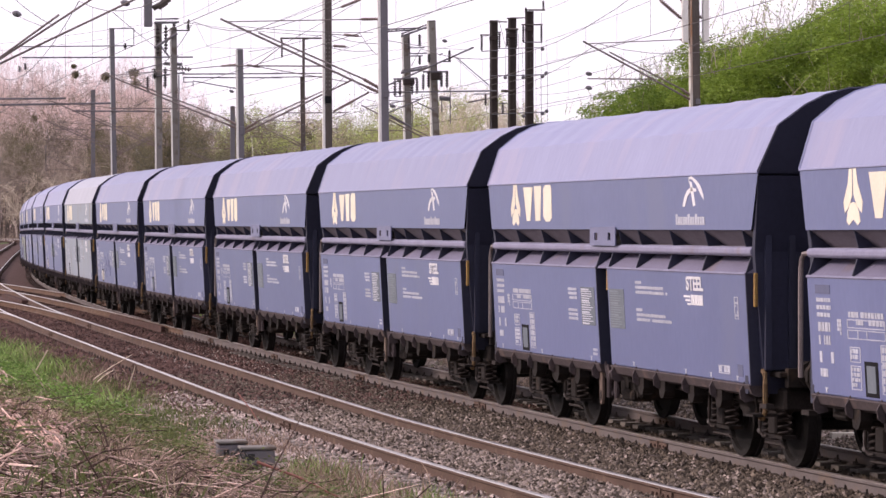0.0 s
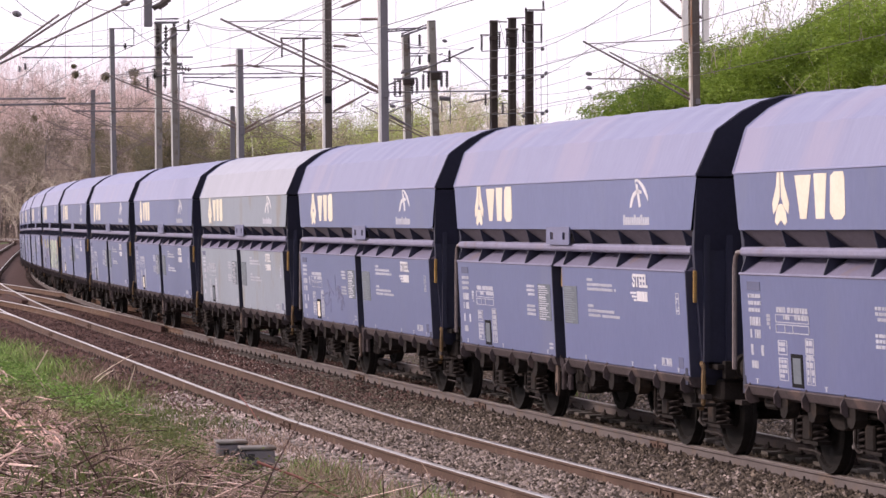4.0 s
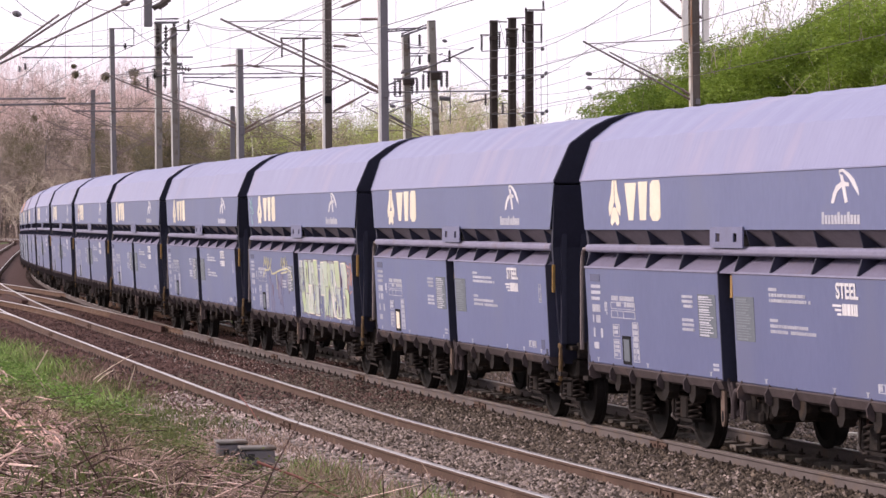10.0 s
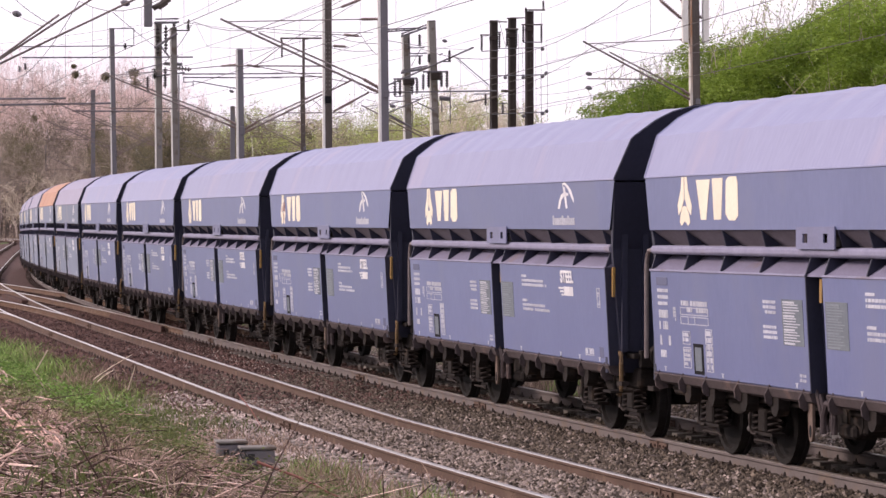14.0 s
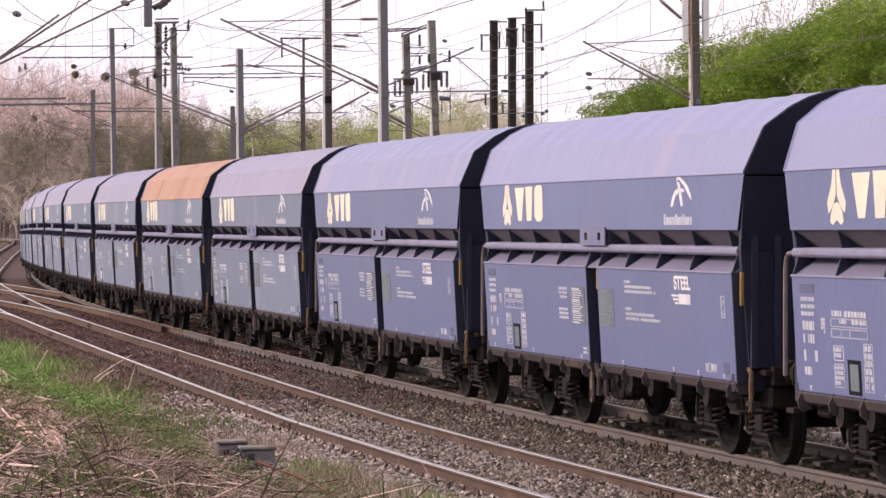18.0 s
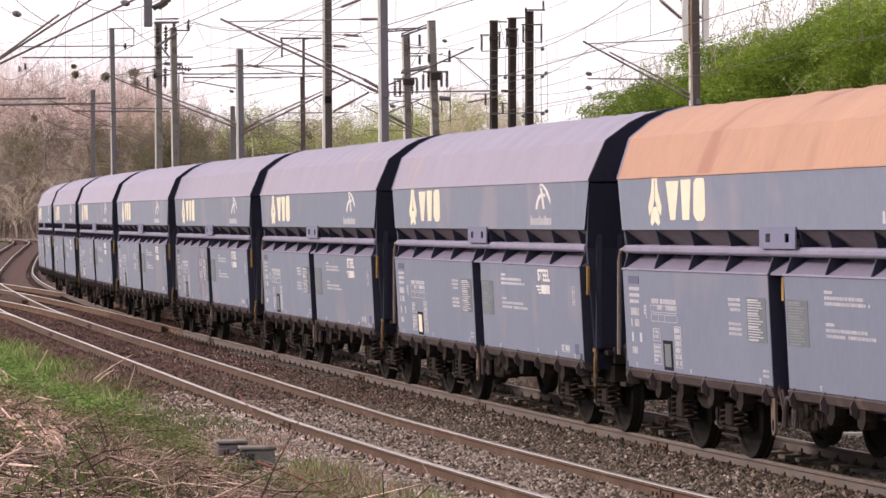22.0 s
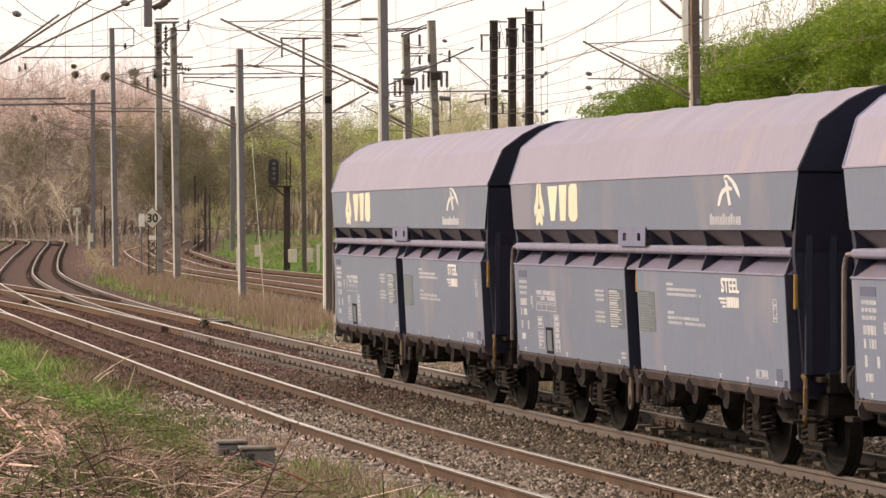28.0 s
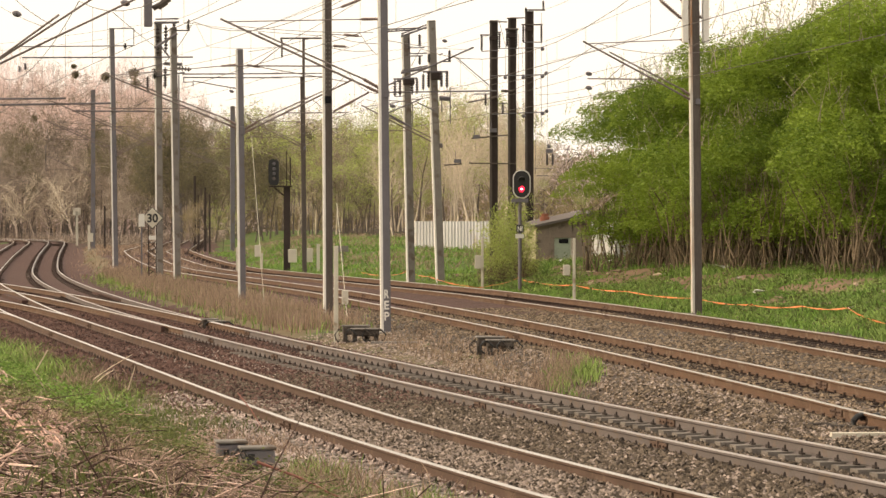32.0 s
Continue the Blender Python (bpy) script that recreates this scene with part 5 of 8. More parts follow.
rods(near_mast, 77.0, 2.334, 0, ((-300, 461, 250, 65, 0.026), (-300, 448, 388, -2, 0.026), (-300, 412, 565, 0, 0.026)), TUBE, "bracket_tube")
rods(m2, 173.0, 2.334, 0, ((455, 120, 557, 120, 0.03), (555, 120, 555, 190, 0.025), (90, 195, 555, 191, 0.03), (0, 435, 460, 428, 0.055), (0, 410, 275, 408, 0.05), (300, 460, 700, 462, 0.04)), STEEL, "bracket_bar")
strings(m2, 173.0, 2.334, 0, ((520, 180, 520, 205), (108, 262, 108, 292), (85, 275, 85, 300)), 0.09, 4)
rods(m3, 152.0, 2.334, 0, ((95, 240, 800, 238, 0.035), (640, 98, 742, 94, 0.05), (645, 82, 740, 79, 0.035), (700, 128, 787, 128, 0.035), (780, 82, 787, 92, 0.03), (680, 265, 755, 268, 0.08), (640, 318, 765, 302, 0.04), (520, 302, 690, 262, 0.02)), STEEL, "switch_bar")
rods(m4, 150.0, 2.334, 0, ((755, 308, 1167, 306, 0.03), (760, 322, 1167, 323, 0.03), (760, 322, 762, 342, 0.025), (760, 342, 800, 340, 0.02), (800, 336, 990, 370, 0.025), (800, 336, 800, 358, 0.02), (741, 310, 741, 660, 0.03), (640, 200, 735, 140, 0.06), (660, 185, 700, 235, 0.04)), STEEL, "switch_bar")
strings(m3, 152.0, 2.334, 0, ((655, 108, 655, 236), (688, 108, 688, 216), (780, 88, 780, 126), (685, 280, 685, 366), (613, 318, 613, 386), (640, 285, 640, 330)), 0.10, 7)
strings(m4, 150.0, 2.334, 0, ((735, 284, 792, 290), (722, 96, 722, 130)), 0.11, 4)
inv = m3.matrix_basis.inverted()
g = Geo()
c = inv @ Vector(((263.5 - 784) / 5841 * 152, 151.6, 2.491 + (401.2 - 18) / 5841 * 152))
g.box(c.x - 0.19, c.x + 0.19, c.y - 0.2, c.y + 0.2, c.z - 0.8, c.z + 1.0)
part("transformer_box", g, STEEL, m3, "grey steel box at the mast top", bevel=0.03)
rods(m3, 152.0, 2.334, 0, ((635, 38, 705, -2, 0.13), (655, 32, 690, 8, 0.17)), BROWNMAST, "bushing")
rods(m10, 166.6, 2.91, 480, ((168, 205, 168, 400, 0.07), (50, 200, 262, 200, 0.045), (50, 200, 60, 226, 0.05), (0, 380, 265, 380, 0.025), (0, 400, 265, 397, 0.025)), BROWNMAST, "crossarm")
strings(m10, 166.6, 2.91, 480, ((57, 226, 57, 300),), 0.07, 6)
rods(m5, 92.8, 2.91, 480, ((312, 180, 470, 192, 0.012), (312, 240, 400, 246, 0.012), (320, 578, 505, 478, 0.028), (300, 62, 480, -4, 0.012)), TUBE, "tie_rod")
strings(m5, 92.8, 2.91, 480, ((375, 183, 452, 190), (322, 240, 386, 245), (362, 42, 462, 2), (345, 565, 440, 514)), 0.045, 9, INSULTAN)
TRUSS = [(600 + 19 * i, 165 - 1.0 * i, 619 + 19 * i, 152 - 1.0 * i, 0.02) for i in range(12)] + [(670 + 20 * i, 186 - 7 * i, 690 + 20 * i, 186 - 7 * i, 0.02) for i in range(8)]
rods(m7, 137.0, 2.91, 480, tuple([(600, 166, 740, 156, 0.03), (600, 154, 745, 148, 0.03), (668, 192, 832, 132, 0.04), (670, 178, 825, 122, 0.03), (668, 378, 835, 346, 0.05), (672, 366, 832, 336, 0.03), (700, 250, 790, 248, 0.025), (705, 278, 835, 278, 0.025), (705, 292, 782, 290, 0.025), (630, 410, 752, 405, 0.035), (640, 500, 700, 495, 0.02), (728, 530, 728, 655, 0.02), (605, 520, 722, 526, 0.02)] + TRUSS[::2]), STEEL, "switch_bar")
strings(m7, 137.0, 2.91, 480, ((708, 195, 708, 260), (638, 412, 638, 500), (664, 412, 664, 496), (726, 408, 726, 490), (751, 404, 751, 486)), 0.075, 6)
rods(m8, 132.7, 2.91, 480, ((780, 372, 912, 372, 0.04), (882, 320, 926, 320, 0.025), (862, 285, 884, 279, 0.02), (605, 440, 1042, 247, 0.035), (950, 295, 1122, 442, 0.02), (605, 478, 1162, 470, 0.03), (878, 520, 878, 580, 0.02), (922, 450, 922, 640, 0.02), (752, 530, 842, 572, 0.025), (605, 592, 722, 656, 0.04), (605, 582, 772, 512, 0.03), (866, 508, 922, 512, 0.09)), STEEL, "switch_bar")
strings(m8, 132.7, 2.91, 480, ((765, 180, 765, 244), (765, 290, 765, 336), (812, 280, 812, 326), (918, 262, 918, 322), (783, 384, 783, 466), (810, 370, 810, 456), (877, 374, 877, 452), (905, 370, 905, 456)), 0.075, 6)
for mast, depth, u, v in ((m7, 137.0, 708, 420), (m8, 132.7, 850, 395)):
    g = Geo()
    c = mast.matrix_basis.inverted() @ Vector(((480 + u / 2.91 - 784) / 5841 * depth, depth, 2.491 - (v / 2.91 - 401.2) / 5841 * depth))
    g.box(c.x - 0.22, c.x + 0.22, c.y - 0.25, c.y + 0.25, c.z - 0.14, c.z + 0.14)
    part("switch_hub", g, DARKPOLE, mast, bevel=0.02)

# balance weights high on the brown mast, white letters on the grey one
for dx in (-0.27, 0.32):
    g = Geo()
    g.box(dx - 0.09, dx + 0.09, -0.1, 0.1, 7.65 - p9.z, 9.3 - p9.z)
    part("balance_weight", g, PALE, m9, "stack of pale balance weights", bevel=0.02)
    g = Geo()
    insulator(g, (dx - 0.1, 0, 8.32 - p9.z), (dx - 0.72, 0.0, 8.86 - p9.z), 0.065, 11)
    part("insulator", g, INSULTAN, m9)
for i, ch in enumerate("REP"):
    me = letter(ch, 0.3, 0.003, 0.13)
    me.materials.append(PALE)
    part("lettering", me, PALE, m6, "white painted letter", m=Matrix.Translation((0.0, -0.142, 0.98 - 0.28 * i)) @ Matrix.Rotation(radians(90), 4, "X") @ pose(0, 0, 0))
g = Geo()
g.box(-0.09, 0.09, -0.165, -0.155, 6.25 - p5.z - 0.3, 6.25 - p5.z - 0.1)
part("number_plate", g, BLACK, m5)
for i in range(14):
    for sx in (-0.05, 0.05):
        g = Geo()
        z = 6.35 - p5.z + i * 0.115
        g.tube((sx, -0.152, z), (sx, -0.146, z), 0.026, None, 8)
        part("hole", g, CONCRETE, m5)

# three dark switch poles on the bank, with rods, bells and switches between them
PW = 148.0 / 5841
wx = lambda u: (680 + u / 2.466 - 784) * PW
wz = lambda v: 2.491 - (v / 2.466 - 401.2) * PW
POLES = []
for u, v, w in ((478, 90, 0.35), (558, 80, 0.36), (633, 50, 0.37)):
    p = stand(wx(u), 148.0)
    root = thing("switch_pole", "dark rusted pole carrying switchgear and insulators", "pole", "switch poles on the bank", m=Matrix.Translation(p))
    h = wz(v) - p.z
    for sx in (-1, 1):
        g = Geo()
        g.box(sx * w * 0.38 - 0.05, sx * w * 0.38 + 0.05, -0.14, 0.14, 0, h)
        part("pole_leg", g, DARKPOLE if sx > 0 else BROWNMAST, root)
    g = Geo()
    g.box(-w * 0.4, w * 0.4, -0.05, 0.05, 0, h)
    part("pole_web", g, DARKPOLE, root)
    g = Geo()
    g.box(-0.2, 0.2, -0.2, 0.2, h - 0.9, h - 0.72)
    part("collar", g, DARKPOLE, root, bevel=0.02)
    POLES.append((root, p))


def on_pole(k, u, v, dy=-0.2):
    return Vector((wx(u), 148.0 + dy, wz(v))) - POLES[k][1]


for k, u0, v0, u1, v1, r in ((0, 418, 155, 470, 155, 0.03), (0, 488, 143, 510, 143, 0.03), (0, 425, 226, 500, 222, 0.022), (0, 458, 96, 535, 98, 0.03), (1, 528, 130, 585, 130, 0.05), (1, 535, 82, 612, 80, 0.03), (2, 598, 110, 692, 110, 0.035),
                            (2, 606, 186, 690, 186, 0.025), (2, 615, 46, 702, 46, 0.035), (1, 495, 214, 690, 210, 0.018), (2, 460, 333, 705, 328, 0.024), (2, 470, 500, 705, 490, 0.024), (0, 390, 412, 462, 412, 0.025), (0, 492, 452, 535, 452, 0.025),
                            (0, 380, 606, 545, 590, 0.03), (0, 370, 713, 572, 716, 0.03), (0, 262, 722, 340, 716, 0.03), (0, 365, 448, 500, 424, 0.03), (1, 510, 398, 560, 400, 0.06), (2, 665, 768, 720, 768, 0.02), (2, 650, 736, 740, 736, 0.012)):
    g = Geo()
    g.tube(on_pole(k, u0, v0), on_pole(k, u1, v1), r, None, 6)
    part("crossarm", g, BROWNMAST if r > 0.028 else STEEL, POLES[k][0])
for k, u, v0, v1 in ((0, 425, 155, 226), (0, 502, 143, 214), (1, 535, 132, 208), (1, 576, 132, 208), (2, 606, 112, 190), (2, 685, 112, 186), (2, 693, 6, 50), (2, 617, 36, 60), (0, 442, 414, 462), (0, 517, 454, 500), (2, 710, 672, 722), (2, 734, 672, 722)):
    g = Geo()
    insulator(g, on_pole(k, u, v0, -0.24), on_pole(k, u, v1, -0.24), 0.062, 6)
    part("insulator", g, INSUL, POLES[k][0])
for k, u, v in ((2, 690, 216), (2, 706, 322), (2, 690, 336), (0, 528, 340), (1, 606, 340), (2, 708, 487), (2, 690, 497), (1, 608, 508), (2, 718, 640)):
    g = Geo()
    c = on_pole(k, u, v, -0.24)
    g.lathe(c - Vector((0.09, 0, 0)), c + Vector((0.09, 0, 0)), [(0, 0.02), (0.25, 0.085), (0.75, 0.085), (1, 0.02)], 9)
    part("bell_insulator", g, STEEL, POLES[k][0], "round grey bell insulator")
for k, u, v in ((0, 402, 600), (0, 475, 572), (0, 320, 706), (2, 720, 662)):
    g = Geo()
    c = on_pole(k, u, v, -0.25)
    g.box(c.x - 0.16, c.x + 0.16, c.y - 0.1, c.y + 0.1, c.z - 0.07, c.z + 0.10)
    g.tube((c.x - 0.08, c.y, c.z + 0.1), (c.x - 0.1, c.y, c.z + 0.5), 0.02, 0.015, 5)
    part("switch_box", g, STEEL, POLES[k][0], bevel=0.02)
for k, us, v0, v1 in ((2, (708, 712, 709), 175, 600), (2, (685, 684, 686), 60, 560), (2, (660, 662, 658), 220, 760), (1, (585, 583, 582), 150, 700), (0, (500, 530, 528), 90, 330), (1, (600, 606, 604), 190, 500), (0, (445, 452, 450), 470, 600), (2, (655, 668, 690), 760, 690)):
    g = Geo()
    n = len(us) - 1
    g.path([on_pole(k, u, v0 + (v1 - v0) * i / n, -0.26) for i, u in enumerate(us)], 0.010, 4)
    part("down_lead", g, WIRE, POLES[k][0])


def catenary(fn, supports, zc, zm, label, drop=6.0):
    """Messenger and contact wire with droppers, hung from support to support."""
    root = thing("overhead_line", label, "overhead wire", "overhead lines", kind="structure")
    mess, cont = Geo(), Geo()
    for a, b in zip(supports, supports[1:]):
        pts, low = [], []
        n = 10
        for i in range(n + 1):
            u = i / n
            y = a + (b - a) * u
            v = fn(y)
            sag = 0.95 * 4 * u * (1 - u)
            pts.append(Vector((v.x, v.y, zm - sag)))
            low.append(Vector((v.x, v.y, zc)))
        mess.path(pts, 0.0085, 4)
        cont.path(low, 0.0085, 4)
        for i in range(1, n):
            g = Geo()
            g.tube(pts[i], low[i], 0.004, None, 3)
            part("dropper", g, WIRE, root)
    part("messenger_wire", mess, WIRE, root)
    part("contact_wire", cont, WIRE, root)
    return root


catenary(lambda y: over_train(y, 0, 0), [20, 52, 84, 107.5, 152, 173, 212, 252, 300, 360], 6.1, 7.7, "catenary above the train's track")
catenary(lambda y: over_train(y, 3.6, 0), [20, 48, 77, 110, 140, 173, 212, 252, 300, 360], 6.1, 7.7, "catenary above the foreground track")
catenary(lambda y: over(0, y, 0), [30, 60, 93, 107.5, 140, 173, 212, 260, 320], 6.15, 7.5, "catenary above the nearer far track")
catenary(lambda y: over(1, y, 0), [30, 60, 92.6, 132.7, 166.6, 223, 290], 6.2, 7.62, "catenary above the far track at the bank")
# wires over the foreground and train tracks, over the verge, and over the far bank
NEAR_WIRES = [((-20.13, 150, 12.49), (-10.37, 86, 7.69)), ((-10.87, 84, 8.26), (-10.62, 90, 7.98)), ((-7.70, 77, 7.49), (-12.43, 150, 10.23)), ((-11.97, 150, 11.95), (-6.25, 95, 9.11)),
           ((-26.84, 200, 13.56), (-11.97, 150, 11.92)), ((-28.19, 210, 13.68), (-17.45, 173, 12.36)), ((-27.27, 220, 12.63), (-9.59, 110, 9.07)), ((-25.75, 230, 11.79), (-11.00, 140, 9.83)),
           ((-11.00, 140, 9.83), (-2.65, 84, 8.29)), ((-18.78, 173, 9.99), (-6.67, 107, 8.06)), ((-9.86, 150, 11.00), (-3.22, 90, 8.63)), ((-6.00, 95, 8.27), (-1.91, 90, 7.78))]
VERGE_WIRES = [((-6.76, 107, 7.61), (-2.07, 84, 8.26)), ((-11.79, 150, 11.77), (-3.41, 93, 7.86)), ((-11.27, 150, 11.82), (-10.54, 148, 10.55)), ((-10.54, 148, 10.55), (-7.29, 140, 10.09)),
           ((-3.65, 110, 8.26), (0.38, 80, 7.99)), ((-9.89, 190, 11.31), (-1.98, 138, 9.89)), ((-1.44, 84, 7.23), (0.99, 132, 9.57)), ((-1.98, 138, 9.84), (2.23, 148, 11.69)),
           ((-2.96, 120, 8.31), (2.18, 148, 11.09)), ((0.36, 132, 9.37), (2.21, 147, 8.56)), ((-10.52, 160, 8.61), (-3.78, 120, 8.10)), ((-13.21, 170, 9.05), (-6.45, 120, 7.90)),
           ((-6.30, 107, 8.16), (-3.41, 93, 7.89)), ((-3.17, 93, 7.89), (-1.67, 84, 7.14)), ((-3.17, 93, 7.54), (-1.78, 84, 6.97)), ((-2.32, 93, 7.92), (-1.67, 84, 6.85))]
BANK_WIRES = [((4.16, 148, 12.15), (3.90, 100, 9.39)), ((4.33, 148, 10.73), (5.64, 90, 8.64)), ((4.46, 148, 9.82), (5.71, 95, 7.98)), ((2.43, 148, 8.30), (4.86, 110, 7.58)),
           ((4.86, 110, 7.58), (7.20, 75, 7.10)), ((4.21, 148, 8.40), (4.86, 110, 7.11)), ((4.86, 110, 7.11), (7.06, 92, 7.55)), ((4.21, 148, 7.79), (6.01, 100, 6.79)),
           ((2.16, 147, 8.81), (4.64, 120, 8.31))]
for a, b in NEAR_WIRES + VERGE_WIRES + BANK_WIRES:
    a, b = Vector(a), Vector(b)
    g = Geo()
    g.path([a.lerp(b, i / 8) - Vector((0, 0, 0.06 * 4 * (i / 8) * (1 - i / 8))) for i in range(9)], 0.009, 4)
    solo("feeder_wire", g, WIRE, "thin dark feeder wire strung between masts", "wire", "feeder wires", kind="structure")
for v in ((-9.94, 77, 7.45), (4.85, 109.8, 7.57), (4.85, 109.8, 7.10), (0.07, 140, 10.36), (-1.83, 120, 6.87), (-9.60, 150, 8.63), (-7.41, 77, 7.70)):
    g = Geo()
    v = Vector(v)
    g.lathe(v - Vector((0.11, 0, -0.03)), v + Vector((0.11, 0, -0.03)), [(0, 0.02), (0.2, 0.06), (0.5, 0.075), (0.8, 0.06), (1, 0.02)], 9)
    solo("wire_weight", g, STEEL, "grey rounded section insulator hanging on a wire", "insulator", "wire insulators", kind="structure")

# ---- signals, signs and lineside posts ----


def glow(name, col, strength):
    m = bpy.data.materials.new(name)
    m.use_nodes = True
    b = m.node_tree.nodes["Principled BSDF"]
    b.inputs["Base Color"].default_value = (*col, 1)
    b.inputs["Emission Color"].default_value = (*col, 1)
    b.inputs["Emission Strength"].default_value = strength
    return m


REDLAMP = glow("lit_red_lens", (1.0, 0.015, 0.05), 3.5)
REDCORE = glow("lit_red_lamp_core", (1.0, 0.45, 0.5), 6.0)
SIGNWHITE = material("white_sign_enamel", (0.75, 0.74, 0.70), (0.66, 0.64, 0.58), 0.45, 0, 3, 20)
BLACKPAINT = material("matt_black_paint", (0.014, 0.014, 0.015), (0.02, 0.02, 0.02), 0.6)


def rounded(w, h, r, n=7):
    pts = []
    for cx, cz, a0 in ((w - r, h - r, 0), (-w + r, h - r, 90), (-w + r, -h + r, 180), (w - r, -h + r, 270)):
        pts += [(cx + r * math.cos(radians(a0 + 90 * i / n)), cz + r * math.sin(radians(a0 + 90 * i / n))) for i in range(n + 1)]
    return pts


p = stand(2.75, 118.0)
sig = thing("signal", "railway colour light signal showing red, on a grey post", "signal", m=Matrix.Translation(p))
hz = 2.49 + (401.2 - 326) / 5841 * 118.0 - p.z
g = Geo()
g.tube((0, 0, 0), (0, 0, hz - 0.4), 0.07, 0.06, 10)
part("post", g, STEEL, sig)
g = Geo()
g.slab([(x + 0.06, z + hz) for x, z in rounded(0.32, 0.51, 0.3)], -0.12, -0.09)
part("border", g, SIGNWHITE, sig, "white target border")
g = Geo()
g.slab([(x + 0.06, z + hz) for x, z in rounded(0.28, 0.47, 0.27)], -0.15, -0.115)
part("target", g, BLACKPAINT, sig, "black oval target")
g = Geo()
g.lathe((0.06, -0.152, hz - 0.18), (0.06, -0.17, hz - 0.18), [(0, 0.10), (1, 0.085)], 16)
part("lens", g, REDLAMP, sig, "lit red lens")
g = Geo()
g.lathe((0.06, -0.172, hz - 0.18), (0.06, -0.176, hz - 0.18), [(0, 0.035), (1, 0.03)], 12)
part("lamp_core", g, REDCORE, sig, "bright core of the red lens")
g = Geo()
for i in range(9):
    a = radians(20 + 140 * i / 8)
    b = radians(20 + 140 * (i + 1) / 8)
    g.add([(0.06 + 0.13 * math.cos(a), -0.15, hz + 0.15 + 0.13 * math.sin(a)), (0.06 + 0.13 * math.cos(b), -0.15, hz + 0.15 + 0.13 * math.sin(b)), (0.06 + 0.13 * math.cos(b), -0.38, hz + 0.11 + 0.13 * math.sin(b)), (0.06 + 0.13 * math.cos(a), -0.38, hz + 0.11 + 0.13 * math.sin(a))], [(0, 1, 2, 3)])
part("hood", g, BLACKPAINT, sig)
g = Geo()
g.box(-0.3, 0.3, -0.1, 0.3, hz - 0.66, hz - 0.52)
g.tube((0, 0, hz - 0.55), (-0.2, 0, hz - 0.75), 0.03, None, 5)
part("bracket", g, STEEL, sig, bevel=0.01)
zp = 2.49 + (401.2 - 405) / 5841 * 118.0 - p.z
g = Geo()
g.box(-0.13, 0.13, -0.10, -0.08, zp - 0.14, zp + 0.14)
pl = part("sign_plate", g, BLACKPAINT, sig, "black plate with white letters")
me = letter("Nf", 0.24, 0.004, 0.19)
me.materials.append(SIGNWHITE)
part("lettering", me, SIGNWHITE, pl, "white letters", m=Matrix.Translation((0.0, -0.105, zp - 0.08)) @ Matrix.Rotation(radians(90), 4, "X"))
g = Geo()
g.box(-0.16, 0.14, -0.10, -0.08, zp - 0.34, zp - 0.19)
part("number_plate", g, SIGNWHITE, sig, "small white plate")

p = stand(-8.1, 172.0)
sig2 = thing("signal", "dark unlit signal head on a bracket post seen against trees", "signal", m=Matrix.Translation(p))
hz = 2.49 + (401.2 - 305) / 5841 * 172.0 - p.z
g = Geo()
g.box(-0.2, 0.14, -0.15, 0.15, 0, hz - 0.75)
part("post", g, DARKPOLE, sig2)
g = Geo()
g.box(-0.95, 0.25, -0.4, 0.3, hz - 0.78, hz - 0.70)
g.path([(0.15, -0.1, hz - 0.7), (0.15, -0.1, hz + 0.75)], 0.035, 5)
g.path([(-0.05, -0.1, hz - 0.7), (-0.05, -0.1, hz + 1.1)], 0.025, 5)
g.tube((-0.7, 0, hz - 0.78), (-0.1, 0, hz - 1.3), 0.04, None, 5)
part("platform", g, DARKPOLE, sig2)
g = Geo()
g.slab([(x - 0.72, z + hz) for x, z in rounded(0.27, 0.68, 0.2)], -0.1, 0.15)
head = part("target", g, BLACKPAINT, sig2)
for i in range(4):
    g = Geo()
    g.lathe((-0.70, -0.1, hz + 0.44 - i * 0.26), (-0.70, -0.16, hz + 0.44 - i * 0.26), [(0, 0.09), (1, 0.06)], 10)
    part("lens", g, STEEL, head)

p = stand(-12.85, 146.0)
sgn = thing("speed_sign", "white diamond speed board with black figures on a lattice post", "sign", m=Matrix.Translation(p))
zc = 2.49 + (401.2 - 386) / 5841 * 146 - p.z
g = Geo()
g.slab([(0.0, zc + 0.50), (0.50, zc), (0.0, zc - 0.50), (-0.50, zc)], -0.03, 0.0)
bd = part("board", g, BLACKPAINT, sgn)
g = Geo()
g.slab([(0.0, zc + 0.46), (0.46, zc), (0.0, zc - 0.46), (-0.46, zc)], -0.04, -0.031)
part("face", g, CREAMPAINT, bd, "off-white diamond face")
me = letter("30", 0.52, 0.004, 0.48)
me.materials.append(BLACKPAINT)
part("numeral", me, BLACKPAINT, bd, "black figures", m=Matrix.Translation((0.0, -0.05, zc - 0.18)) @ Matrix.Rotation(radians(90), 4, "X"))
g = Geo()
for sx in (-0.17, 0.17):
    g.tube((sx, 0, 0), (sx, 0, zc - 0.3), 0.03, None, 5)
for i in range(6):
    z = 0.2 + i * 0.3
    g.tube((-0.17, 0, z), (0.17, 0, z + 0.3), 0.018, None, 4)
    g.tube((0.17, 0, z), (-0.17, 0, z + 0.3), 0.018, None, 4)
part("lattice_post", g, DARKPOLE, sgn)
for dx, dz, w, h, lab in ((-0.48, -0.1, 0.13, 0.28, "small white plate"), (0.0, -0.87, 0.16, 0.09, "small white plate")):
    g = Geo()
    g.box(dx - w, dx + w, -0.05, -0.03, zc + dz - h, zc + dz + h)
    part("plate", g, SIGNWHITE, sgn, lab)
g = Geo()
g.box(-0.51, -0.45, -0.03, 0.03, 0, zc)
